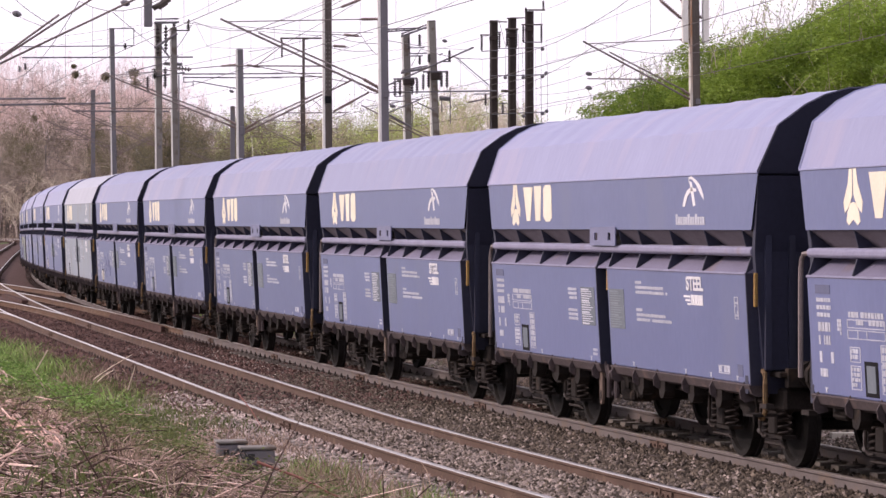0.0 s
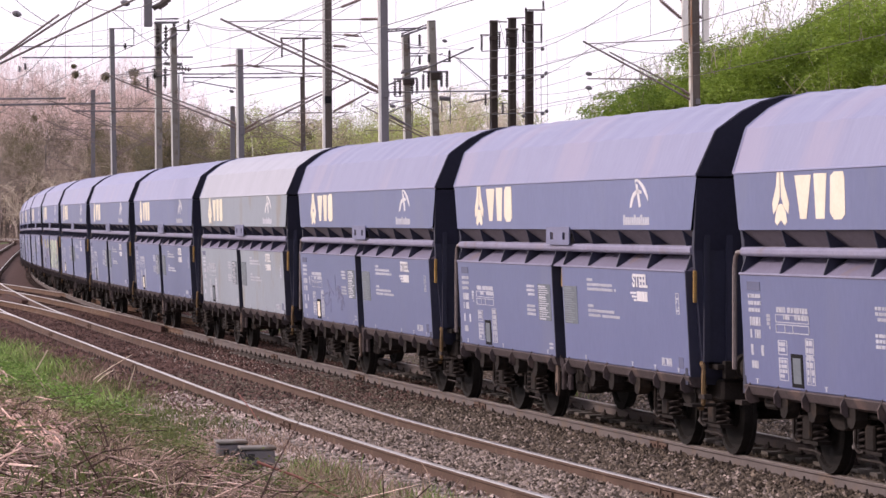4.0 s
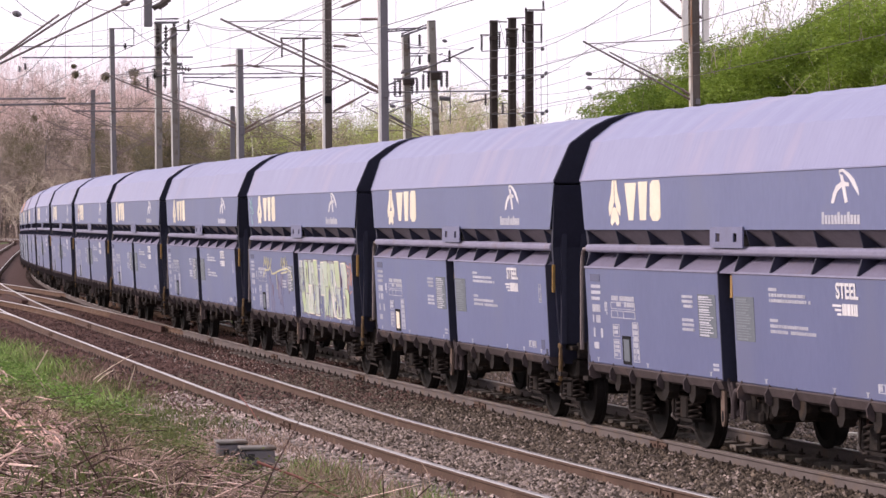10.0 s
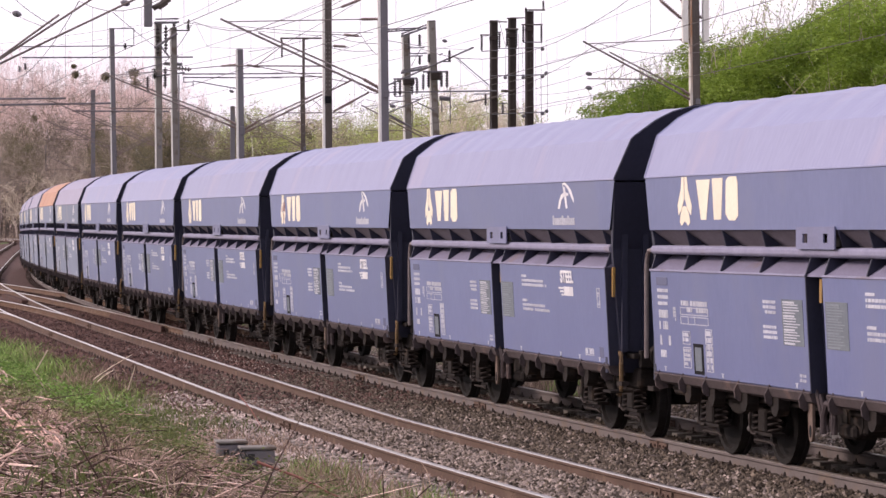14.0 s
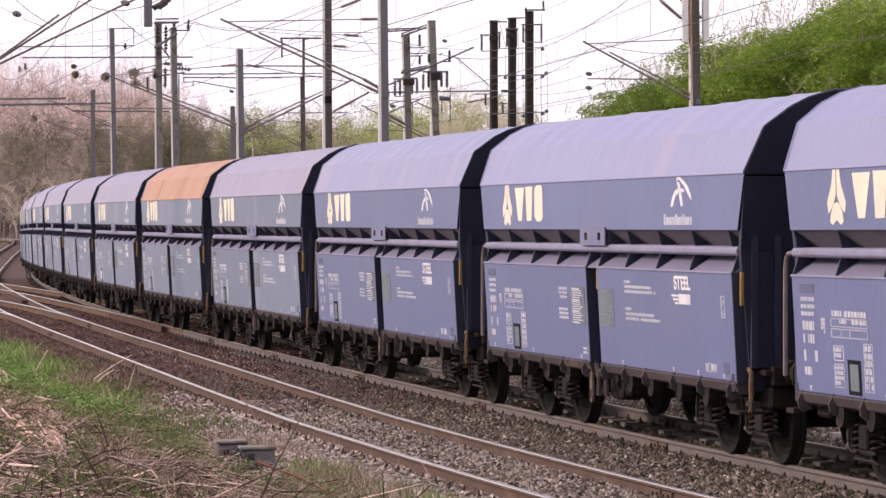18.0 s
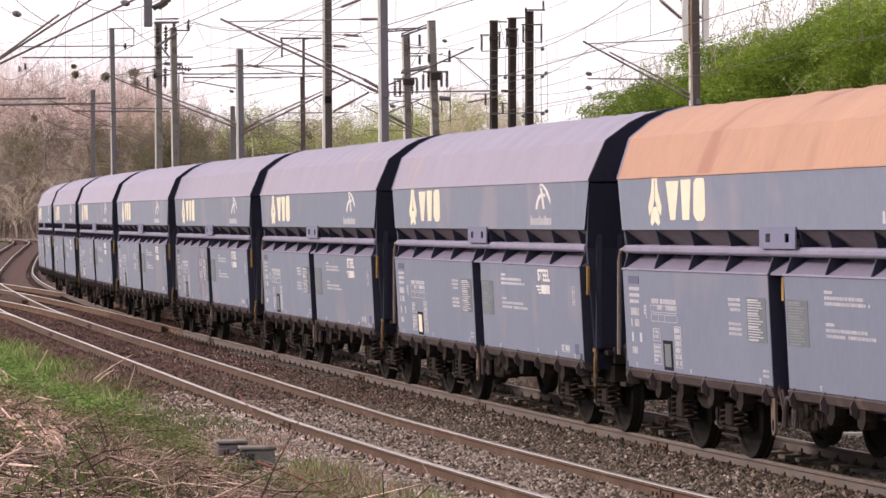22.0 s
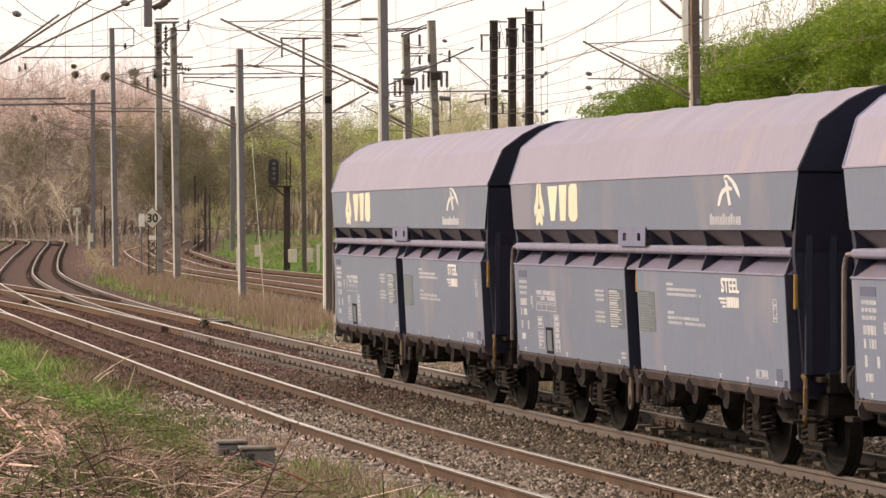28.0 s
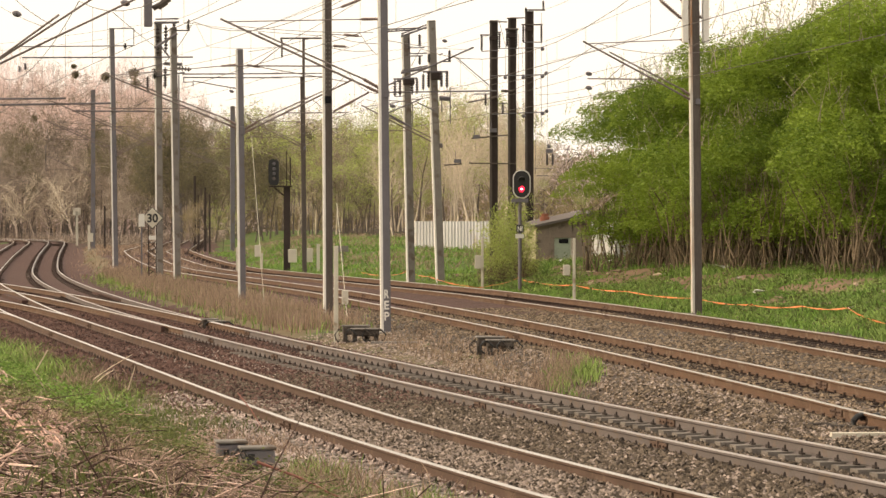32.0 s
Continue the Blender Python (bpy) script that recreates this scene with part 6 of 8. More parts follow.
part("side_post", g, STEEL, sgn)


def white_post(x, y, top, w, lab, box=None):
    p = stand(x, y)
    root = thing("marker_post", lab, "post", "pale lineside posts", m=Matrix.Translation(p))
    g = Geo()
    g.box(-w / 2, w / 2, -w / 2, w / 2, 0, top - p.z)
    part("post", g, CREAMPAINT, root, bevel=0.01)
    if box:
        dx, dz, bw, bh = box
        g = Geo()
        g.box(dx - bw, dx + bw, -0.1, 0.1, dz - bh, dz + bh)
        part("cabinet", g, CREAMPAINT, root, "cream connection box", bevel=0.015)
    return root


white_post(-2.6, 80.2, 2.02, 0.11, "cream square post beside the track on the verge", (0.22, 1.18, 0.08, 0.17))
white_post(4.17, 105.0, 2.12, 0.09, "cream post with connection box on the grassy bank", (-0.24, 1.12, 0.11, 0.17))
white_post(1.43, 119.8, 2.1, 0.09, "cream post with small box beside the bushes", (-0.16, 1.2, 0.12, 0.24))
white_post(-6.35, 168.0, 1.6, 0.16, "cream post near the slim mast", (-0.5, 0.9, 0.22, 0.36))
white_post(-7.2, 171.0, 1.5, 0.12, "cream cabinet post by the signal", (-0.6, 0.9, 0.22, 0.34))
white_post(-9.4, 171.0, 1.1, 0.14, "cream post by the dark signal", (-0.2, 1.2, 0.16, 0.3))
white_post(-26.6, 248.0, 2.6, 0.16, "cream telephone post along the curve", (0.1, 1.1, 0.2, 0.32))
white_post(-10.9, 175.0, 1.4, 0.14, "white marker post before the far grass")
white_post(-34.5, 311.0, 3.9, 0.2, "pale post with a plate near the woods", (0.0, 3.3, 0.36, 0.36))
for x, y, top, r in ((-16.5, 229, 5.2, 0.1), (-19.7, 262, 6.5, 0.12), (-21.0, 262, 7.0, 0.1), (-15.2, 215, 4.6, 0.07), (-17.8, 240, 4.8, 0.08), (-24.6, 240, 4.0, 0.08)):
    p = stand(x, y)
    g = Geo()
    g.tube(p, (x, y, top), r, r * 0.8, 8)
    solo("pole", g, DARKPOLE, "slim dark pole among the far trees", "pole", "slim far poles")
g = Geo()
for px, py, y0, px2, py2, y1 in ((445, 240, 104, 468, 545, 101), (596, 360, 90, 614, 560, 85)):
    a = Vector(((px - 784) / 5841 * y0, y0, 2.49 - (py - 401.2) / 5841 * y0))
    b = Vector(((px2 - 784) / 5841 * y1, y1, 2.49 - (py2 - 401.2) / 5841 * y1))
    g = Geo()
    g.tube(a, b, 0.009, None, 5)
    solo("guy_wire", g, CREAMPAINT, "pale stay running from a mast to the ground", "wire", "stays", kind="structure")


def point_machine(x, y, rz, s=1.0, lab="black point machine with hoses beside the rails"):
    p = stand(x, y, 0.0)
    root = thing("point_machine", lab, "point machine", "point machines", m=Matrix.Translation(p) @ Matrix.Rotation(radians(rz), 4, "Z"))
    for dx, dy, w, h in ((-0.16, 0.22, 0.40, 0.44), (0.10, -0.12, 0.40, 0.36)):
        g = Geo()
        g.box((dx - w) * s, (dx + w) * s, dy - 0.16, dy + 0.16, h * s * 0.45, h * s)
        part("case", g, MACHINE, root, bevel=0.03)
        g = Geo()
        g.box((dx - w - 0.04) * s, (dx + w + 0.04) * s, dy - 0.18, dy + 0.18, h * s, h * s + 0.04)
        part("lid", g, CONCRETE, root, "dusty grey lid", bevel=0.015)
        for sx in (-0.8, 0.8):
            g = Geo()
            g.box((dx + sx * w) * s - 0.05, (dx + sx * w) * s + 0.05, dy - 0.1, dy + 0.1, -0.05, h * s * 0.46)
            part("foot", g, MACHINE, root)
    for i, sx in enumerate((-0.62, -0.46, -0.30, -0.05, 0.2, 0.42, 0.56)):
        g = Geo()
        lean = 0.10 if i % 2 else -0.08
        g.path([(sx * s, -0.26, 0.34 * s), (sx * s + lean, -0.36, 0.38 * s), (sx * s + lean * 2.2, -0.40, 0.22 * s), (sx * s + lean * 1.8, -0.42, 0.06), (sx * s + lean, -0.42, 0.0)], 0.019, 6)
        part("hose", g, BLACKPAINT if i % 3 else MACHINE, root)
    return root


MACHINE = material("oily_grey_casting", (0.095, 0.08, 0.07), (0.05, 0.042, 0.037), 0.7, 0, 4, 30, 0.2, 40, spots=(0.18, 0.155, 0.13), spot_scale=5, spot_at=0.56)
point_machine(-1.95, 79.2, 5, 0.8)
point_machine(1.12, 69.5, 5, 0.7)
p = stand(-2.33, 38.9, -0.07)
root = thing("point_machine", "weathered grey twin track box with cables in grass", "point machine", "point machines", m=Matrix.Translation(p) @ Matrix.Rotation(radians(8), 4, "Z"))
for dx, dy, w, h in ((-0.15, 0.25, 0.17, 0.24), (0.13, -0.1, 0.20, 0.19)):
    g = Geo()
    g.box(dx - w, dx + w, dy - 0.16, dy + 0.16, 0, h)
    part("case", g, STEEL, root, bevel=0.02)
    g = Geo()
    g.box(dx - w - 0.02, dx + w + 0.02, dy - 0.18, dy + 0.18, h, h + 0.035)
    part("lid", g, CONCRETE, root, "dusty grey lid", bevel=0.01)
    g = Geo()
    g.box(dx - w * 0.6, dx - w * 0.2, dy - 0.165, dy - 0.155, h * 0.35, h * 0.75)
    part("latch", g, BLACKPAINT, root)
for dx in (-0.12, -0.06, 0.0):
    g = Geo()
    g.path([(dx, -0.2, 0.2), (dx - 0.03, -0.3, 0.16), (dx + 0.02, -0.36, 0.06), (dx + 0.06, -0.38, -0.02)], 0.012, 5)
    part("hose", g, BLACKPAINT, root)
point_machine(-6.0, 86.5, 14, 0.5, "small dark trackside box at the rails")
g = Geo()
p = stand(-5.22, 172)
g.tube(p, p + Vector((0, 0, 0.8)), 0.04, None, 6)
g.box(p.x - 0.3, p.x + 0.3, p.y - 0.2, p.y + 0.2, p.z + 0.8, p.z + 1.1)
solo("lineside_box", g, CONCRETE, "small grey lineside box on a stalk in grass", "box")
g = Geo()
g.add([(0, 0, 0), (1.9, 0.25, 0), (1.9, 0.75, 0.0), (0, 0.4, 0.0)] + [(0, 0, -0.12), (1.9, 0.25, -0.12), (1.9, 0.75, -0.12), (0, 0.4, -0.12)], [(0, 1, 2, 3), (0, 4, 5, 1), (1, 5, 6, 2), (2, 6, 7, 3), (3, 7, 4, 0)])
ob = solo("concrete_slab", g, CONCRETE, "pale concrete cable slab in the verge", "slab")
ob.matrix_basis = Matrix.Translation(stand(-1.7, 77.6, -0.06))
ob = solo("concrete_slab", Geo().box(-0.5, 0.62, -0.10, 0.10, -0.05, 0.02), CREAMPAINT, "pale plank lying by the far rails", "plank")
ob.matrix_basis = Matrix.Translation(stand(5.46, 42.2, -0.03)) @ Matrix.Rotation(radians(2), 4, "Z")
# bonded rail joint beside the plank: two dark rubber loops and flat ties in the stones
p = stand(5.66, 44.3, 0.0)
root = thing("rail_bond", "dark rubber cable loops at a rail joint in the stones", "cable", m=Matrix.Translation(p))
for dx in (-0.10, 0.12):
    g = Geo()
    g.hose([(dx - 0.07, -0.12, -0.02), (dx - 0.06, -0.1, 0.08), (dx, -0.04, 0.14), (dx + 0.06, 0.02, 0.15), (dx + 0.08, 0.06, 0.10)], 0.045, 7)
    part("cable_loop", g, BLACKPAINT, root, smooth=True)
for dx, dy, w in ((-0.55, 0.1, 0.20), (-0.38, -0.35, 0.17), (0.2, -0.75, 0.4)):
    g = Geo()
    g.box(dx - w, dx + w, dy - 0.05, dy + 0.05, -0.03, 0.045)
    part("flat_tie", g, MACHINE, root, bevel=0.01)

# rusty point covers between the crossing rails
COVERS_RUST = material("rust_brown_cover_plate", (0.10, 0.055, 0.045), (0.06, 0.036, 0.03), 0.8, 0, 2, 20, 0.2, 40)


def spot(px, py, z):
    y = (2.491 - z) * 5841 / (py - 401.2)
    return Vector(((px - 784) / 5841 * y, y, z))


for px0, py0, px1, py1 in ((40, 506, 86, 516), (168, 517, 218, 531), (8, 521, 44, 533), (196, 555, 288, 577)):
    a, b = spot(px0, py0, 0.0), spot(px1, py1, 0.0)
    way = (b - a).normalized()
    side = Vector((-way.y, way.x, 0)) * (0.04 if px0 == 196 else 0.11)
    lift = Vector((0, 0, -0.01 if px0 == 196 else 0.02))
    low = Vector((0, 0, -0.3))
    g = Geo()
    g.add([tuple(v) for v in (a - side + lift, b - side + lift, b + side + lift, a + side + lift, a - side + low, b - side + low, b + side + low, a + side + low)], [(0, 1, 2, 3), (7, 6, 5, 4), (0, 4, 5, 1), (1, 5, 6, 2), (2, 6, 7, 3), (3, 7, 4, 0)])
    solo("point_cover", g, COVERS_RUST, "rust-brown steel cover plate beside the crossing rails", "cover plate", "point covers")

# ---- shed, fences, tape ----
SHEDWALL = material("stained_render", (0.31, 0.25, 0.21), (0.205, 0.165, 0.14), 0.9, 0, 1.2, 20, 0.2, 40, spots=(0.10, 0.08, 0.07), spot_scale=1.5, spot_at=0.55)
SHEDSIDE = material("cream_render", (0.66, 0.58, 0.43), (0.56, 0.48, 0.35), 0.85, 0, 1.5, 20)
DOORGREEN = material("faded_green_door", (0.40, 0.45, 0.37), (0.32, 0.36, 0.3), 0.7, 0, 2, 20)
ROOFING = material("grey_roof_sheet", (0.17, 0.15, 0.14), (0.12, 0.105, 0.10), 0.85, 0, 2, 20)
SHEET = material("pale_corrugated_sheet", (0.62, 0.62, 0.62), (0.5, 0.5, 0.5), 0.5, 0.2, 1.5, 20, spots=(0.4, 0.33, 0.28), spot_scale=1.0, spot_at=0.62, vary=0.12)
ORANGE = material("orange_plastic_tape", (0.85, 0.24, 0.06), (0.8, 0.2, 0.06), 0.5)
POT = material("red_clay_pot", (0.36, 0.15, 0.10), None, 0.7)

SY = 139.0
bx = lambda px: (px - 784) / 5841 * SY
bz = lambda py: 2.491 - (py - 401.2) / 5841 * SY
shed = thing("shed", "small rendered lineside shed with sloping sheet roof and green door", "shed", m=pose(0, SY, 0))
zb = bz(476)
g = Geo()
for a, b, zt0, zt1 in ((948, 981, 398, 391.5), (1012, 1047, 385.5, 378)):
    g.add([(bx(a), 0, zb), (bx(b), 0, zb), (bx(b), 0, bz(zt1)), (bx(a), 0, bz(zt0)), (bx(a), 0.2, zb), (bx(b), 0.2, zb), (bx(b), 0.2, bz(zt1)), (bx(a), 0.2, bz(zt0))], [(0, 1, 2, 3), (5, 4, 7, 6), (0, 4, 5, 1), (1, 5, 6, 2), (2, 6, 7, 3), (3, 7, 4, 0)])
g.add([(bx(981), 0, bz(421)), (bx(1012), 0, bz(421)), (bx(1012), 0, bz(385.5)), (bx(981), 0, bz(391.5)), (bx(981), 0.2, bz(421)), (bx(1012), 0.2, bz(421)), (bx(1012), 0.2, bz(385.5)), (bx(981), 0.2, bz(391.5))], [(0, 1, 2, 3), (5, 4, 7, 6), (0, 4, 5, 1), (1, 5, 6, 2), (2, 6, 7, 3), (3, 7, 4, 0)])
part("front_wall", g, SHEDWALL, shed)
for px in (973, 1013, 1038):
    g = Geo()
    g.box(bx(px) - 0.03, bx(px) + 0.03, -0.04, 0, bz(470), bz(396))
    part("pilaster", g, SHEDWALL, shed)
g = Geo()
g.box(bx(981), bx(1012), 0.05, 0.1, zb, bz(421))
dr = part("door", g, DOORGREEN, shed, "faded green door")
g = Geo()
g.box(bx(989), bx(1006), 0.03, 0.05, bz(431), bz(423))
part("door_window", g, BLACK, dr)
g = Geo()
g.box(bx(1010), bx(1014), -0.03, 0.06, zb, bz(421))
part("door_post", g, CREAMPAINT, shed)
g = Geo()
g.add([(bx(948), 0, zb), (bx(948) - 0.45, 3.0, zb), (bx(948) - 0.45, 3.0, bz(400)), (bx(948), 0, bz(398)), (bx(948) + 0.1, 0.2, zb), (bx(948) - 0.35, 3.0, zb), (bx(948) - 0.35, 3.0, bz(400)), (bx(948) + 0.1, 0.2, bz(398))], [(0, 1, 2, 3), (5, 4, 7, 6), (3, 2, 6, 7), (1, 5, 6, 2)])
part("side_wall", g, SHEDSIDE, shed, "cream rendered side wall")
g = Geo()
g.add([(bx(948) - 0.45, 3.0, zb), (bx(1047) - 0.3, 3.0, zb), (bx(1047) - 0.3, 3.0, bz(378)), (bx(948) - 0.45, 3.0, bz(400))], [(0, 1, 2, 3)])
g.add([(bx(1047), 0, zb), (bx(1047) - 0.3, 3.0, zb), (bx(1047) - 0.3, 3.0, bz(378)), (bx(1047), 0, bz(378))], [(0, 1, 2, 3)])
part("back_wall", g, SHEDWALL, shed)
g = Geo()
a, b = Vector((bx(940), -0.25, bz(400))), Vector((bx(1054), -0.25, bz(375)))
back = Vector((-0.5, 3.5, 0.1))
dn = Vector((0, 0, -0.1))
g.add([tuple(v) for v in (a, b, b + back, a + back, a + dn, b + dn, b + back + dn, a + back + dn)], [(0, 1, 2, 3), (7, 6, 5, 4), (0, 4, 5, 1), (1, 5, 6, 2), (2, 6, 7, 3), (3, 7, 4, 0)])
part("roof", g, ROOFING, shed, "thin sloping sheet roof")
g = Geo()
g.lathe((bx(966), 1.5, bz(394)), (bx(966), 1.5, bz(378)), [(0, 0.2), (0.6, 0.22), (0.65, 0.15), (1, 0.17)], 10)
part("chimney_pot", g, POT, shed, "red clay chimney pot")


def fence(name, p, q, zt, zb0, n, label):
    root = thing(name, label, "fence", kind="structure")
    p, q = Vector(p), Vector(q)
    w = (q - p).length / n
    d = (q - p).normalized()
    g = Geo()
    prof = [(0, 0), (w * 0.3, 0), (w * 0.4, 0.05), (w * 0.85, 0.05), (w, 0)]
    vs = []
    for x, y in prof:
        for z in (0, 1):
            vs.append((x, -y, z))
    g.add(vs, [(2 * i, 2 * i + 2, 2 * i + 3, 2 * i + 1) for i in range(len(prof) - 1)])
    me = g.mesh("sheet", SHEET)
    for i in range(n):
        c = p + d * w * i
        m = Matrix.Translation((c.x, c.y, zb0)) @ Matrix.Rotation(math.atan2(d.y, d.x), 4, "Z") @ Matrix.Diagonal((1, 1, zt - zb0, 1))
        part("sheet", me, None, root, m=m)
    return root


fence("fence_1", (-1.6, 185.0, 0), (2.95, 181.0, 0), 2.78, 0.9, 26, "pale corrugated sheet fence on the bank")
fence("fence_2", (6.5, 146.0, 0), (7.9, 140.0, 0), 2.7, 0.9, 14, "grey corrugated sheet fence beside the shed")
# orange tape strung along the bank
root = thing("safety_tape", "orange safety tape strung along the grassy bank", "tape")
knots = []
for px, py in ((640, 478), (690, 487), (720, 482), (760, 490), (830, 507), (870, 505), (918, 497), (945, 499), (1016, 508), (1110, 516), (1231, 528), (1330, 541), (1420, 549), (1500, 550), (1568, 568), (1640, 585)):
    y = 2.0 * 5841 / (py - 401.2 + 6)
    x = (px - 784) / 5841 * y
    for _ in range(12):
        zg = ground_z(x, y) + 0.28
        y = y * 0.5 + 0.5 * (2.491 - zg) * 5841 / (py - 401.2)
        x = (px - 784) / 5841 * y
    knots.append(Vector((x, y, ground_z(x, y) + 0.28)))
for a, b in zip(knots, knots[1:]):
    g = Geo()
    n = 8
    for i in range(n + 1):
        u = i / n
        c = a.lerp(b, u) - Vector((0, 0, 0.06 * 4 * u * (1 - u)))
        tw = 0.012 + 0.008 * math.sin(i * 1.7 + a.x)
        g.v += [(c.x, c.y, c.z - tw), (c.x, c.y + 0.02, c.z + tw)]
    g.f = [(2 * i, 2 * i + 2, 2 * i + 3, 2 * i + 1) for i in range(n)]
    g.k = [0] * n
    part("tape", g, ORANGE, root)
    g = Geo()
    g.tube((b.x, b.y, b.z + 0.05), (b.x, b.y, b.z - 0.5), 0.012, None, 5)
    part("stake", g, DARKPOLE, root)

# ---- trees ----
BARK = material("grey_brown_bark", (0.18, 0.15, 0.135), (0.11, 0.092, 0.082), 0.9, 0, 3, 30, 0.2, 30)
# both twig colours are lightened to give the distant wood its haze
TWIG = material("bare_brown_twigs", (0.45, 0.365, 0.31), (0.30, 0.245, 0.205), 0.9, 0, 0.3, 3, island=0.45)
TWIGPALE = material("haze_paled_bare_twigs", (0.84, 0.68, 0.64), (0.66, 0.52, 0.49), 0.9, 0, 0.3, 3, island=0.25)
PALEBARK = material("pale_grey_stems", (0.26, 0.20, 0.14), (0.10, 0.075, 0.052), 0.9, 0, 1, 20, island=0.6)


def leafmat(name, a, b, isl=0.35):
    """Leaves that let a part of the light through."""
    m = material(name, a, b, 0.6, 0, 0.25, 2.5, island=isl, spec=0.2)
    n, l = m.node_tree.nodes, m.node_tree.links
    bs = n["Principled BSDF"]
    tr = n.new("ShaderNodeBsdfTranslucent")
    l.new(bs.inputs["Base Color"].links[0].from_socket, tr.inputs[0])
    mx = n.new("ShaderNodeMixShader")
    mx.inputs[0].default_value = 0.28
    l.new(bs.outputs[0], mx.inputs[1])
    l.new(tr.outputs[0], mx.inputs[2])
    l.new(mx.outputs[0], n["Material Output"].inputs[0])
    return m


LEAF = leafmat("fresh_green_leaves", (0.31, 0.42, 0.065), (0.095, 0.165, 0.022), 0.25)
# lighter green that carries the sunlight on the bushes' tops
LEAFLIGHT = leafmat("sunlit_pale_green_leaves", (0.42, 0.50, 0.14), (0.26, 0.33, 0.075), 0.3)
LEAFYOUNG = leafmat("yellow_green_buds", (0.49, 0.55, 0.20), (0.34, 0.40, 0.13))
LEAFOLIVE = leafmat("olive_brown_buds", (0.36, 0.30, 0.16), (0.27, 0.22, 0.125))


def limbs(rng, h, spread, levels, first, sides=4):
    """Segments (p, q, r0, r1, level) of a branching tree."""
    out, tips = [], []

    def grow(p, way, length, r, level):
        n = 3 if level < 2 else 2
        for i in range(n):
            way = (way + Vector((rng.gauss(0, 0.12), rng.gauss(0, 0.12), rng.gauss(0.03, 0.06)))).normalized()
            q = p + way * length / n
            out.append((p, q, r, r * 0.8, level))
            r *= 0.8
            p = q
            if level < levels:
                for _ in range(rng.choice((1, 2)) if level else rng.choice((2, 3))):
                    side = Vector((rng.gauss(0, 1), rng.gauss(0, 1), rng.gauss(0.35, 0.4))).normalized()
                    w = (way * (1 - spread) + side * spread).normalized()
                    grow(p, w, length * rng.uniform(0.45, 0.68), r * 0.62, level + 1)
        tips.append(p)

    start = Vector((0, 0, 0))
    up = Vector((rng.gauss(0, 0.04), rng.gauss(0, 0.04), 1)).normalized()
    q = start + up * first
    out.append((start, q, h * 0.016, h * 0.013, 0))
    grow(q, up, h - first, h * 0.013, 0)
    return out, tips


def leaf_cards(g, centres, rng, size, per, spread, flat=0.4, slim=0.45):
    for c in centres:
        for _ in range(per):
            p = c + Vector((rng.gauss(0, spread), rng.gauss(0, spread), rng.gauss(0, spread * 0.8)))
            a = Vector((rng.gauss(0, 1), rng.gauss(0, 1), rng.gauss(0, flat))).normalized() * size * rng.uniform(0.6, 1.3)
            b = a.cross(Vector((rng.gauss(0, 1), rng.gauss(0, 1), rng.gauss(0, 1)))).normalized() * size * slim * rng.uniform(0.7, 1.3)
            o = len(g.v)
            g.v += [tuple(p - a), tuple(p + b), tuple(p + a), tuple(p - b)]
            g.f.append((o, o + 1, o + 2, o + 3))
            g.k.append(0)


def tree(seed, h, spread, levels, first, bark, twig, leaf=None, size=0.12, per=4, scatter=0.35, thin=0.022, slim=0.45, flat=0.4):
    rng = random.Random(seed)
    segs, tips = limbs(rng, h, spread, levels, first)
    root = thing("tree", "", "tree")
    tr, cr = Geo(), Geo()
    for p, q, r0, r1, lv in segs:
        if lv == 0:
            tr.tube(p, q, r0, r1, 7, 0, False)
        else:
            cr.tube(p, q, max(thin, r0), max(thin * 0.75, r1), 4 if lv == 1 else 3, 0, False)
    part("trunk", tr, bark, root, smooth=True)
    part("crown", cr, twig, root, "bare branching crown")
    if leaf:
        lf = Geo()
        pts = tips + [q for p, q, r0, r1, lv in segs if lv >= levels - 1]
        leaf_cards(lf, pts, rng, size, per, scatter, flat, slim)
        part("foliage", lf, leaf, root)
    return root


TWIGSAND = material("sandy_bare_twigs", (0.72, 0.63, 0.50), (0.54, 0.46, 0.36), 0.9, 0, 0.3, 3, island=0.25)
BARE = [tree(s, 15 + s % 3, 0.50, 4, 2.5, BARK, TWIG, TWIG, 0.55, 3, 0.5, 0.03, 0.055, 1.2) for s in (1, 2, 3)]
# trees for the far rows, with haze mixed into the twig colour
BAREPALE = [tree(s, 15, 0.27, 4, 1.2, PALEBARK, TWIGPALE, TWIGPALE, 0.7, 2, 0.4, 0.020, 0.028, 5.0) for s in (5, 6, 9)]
BARESAND = [tree(s, 15, 0.40, 4, 1.8, TWIGSAND, TWIGSAND, TWIGSAND, 0.5, 2, 0.5, 0.024, 0.04, 1.5) for s in (7, 8)]
BUDDING = [tree(s, 11, 0.55, 4, 1.5, BARK, TWIG, LEAFYOUNG, 0.14, 4, 0.5) for s in (11, 12)]
LEAFDARK = leafmat("dark_ivy_leaves", (0.23, 0.205, 0.125), (0.15, 0.14, 0.08))
IVIED = [tree(s, 12, 0.45, 4, 1.0, BARK, BARK, LEAFDARK, 0.17, 5, 0.5) for s in (19, 20)]
LIMBED = [tree(s, 9, 0.62, 3, 1.6, TWIG, TWIGSAND, None, thin=0.028) for s in (22, 23)]
OLIVES = [tree(s, 12, 0.55, 4, 1.5, BARK, TWIG, LEAFOLIVE, 0.17, 3, 0.4) for s in (15, 16)]
used = set()


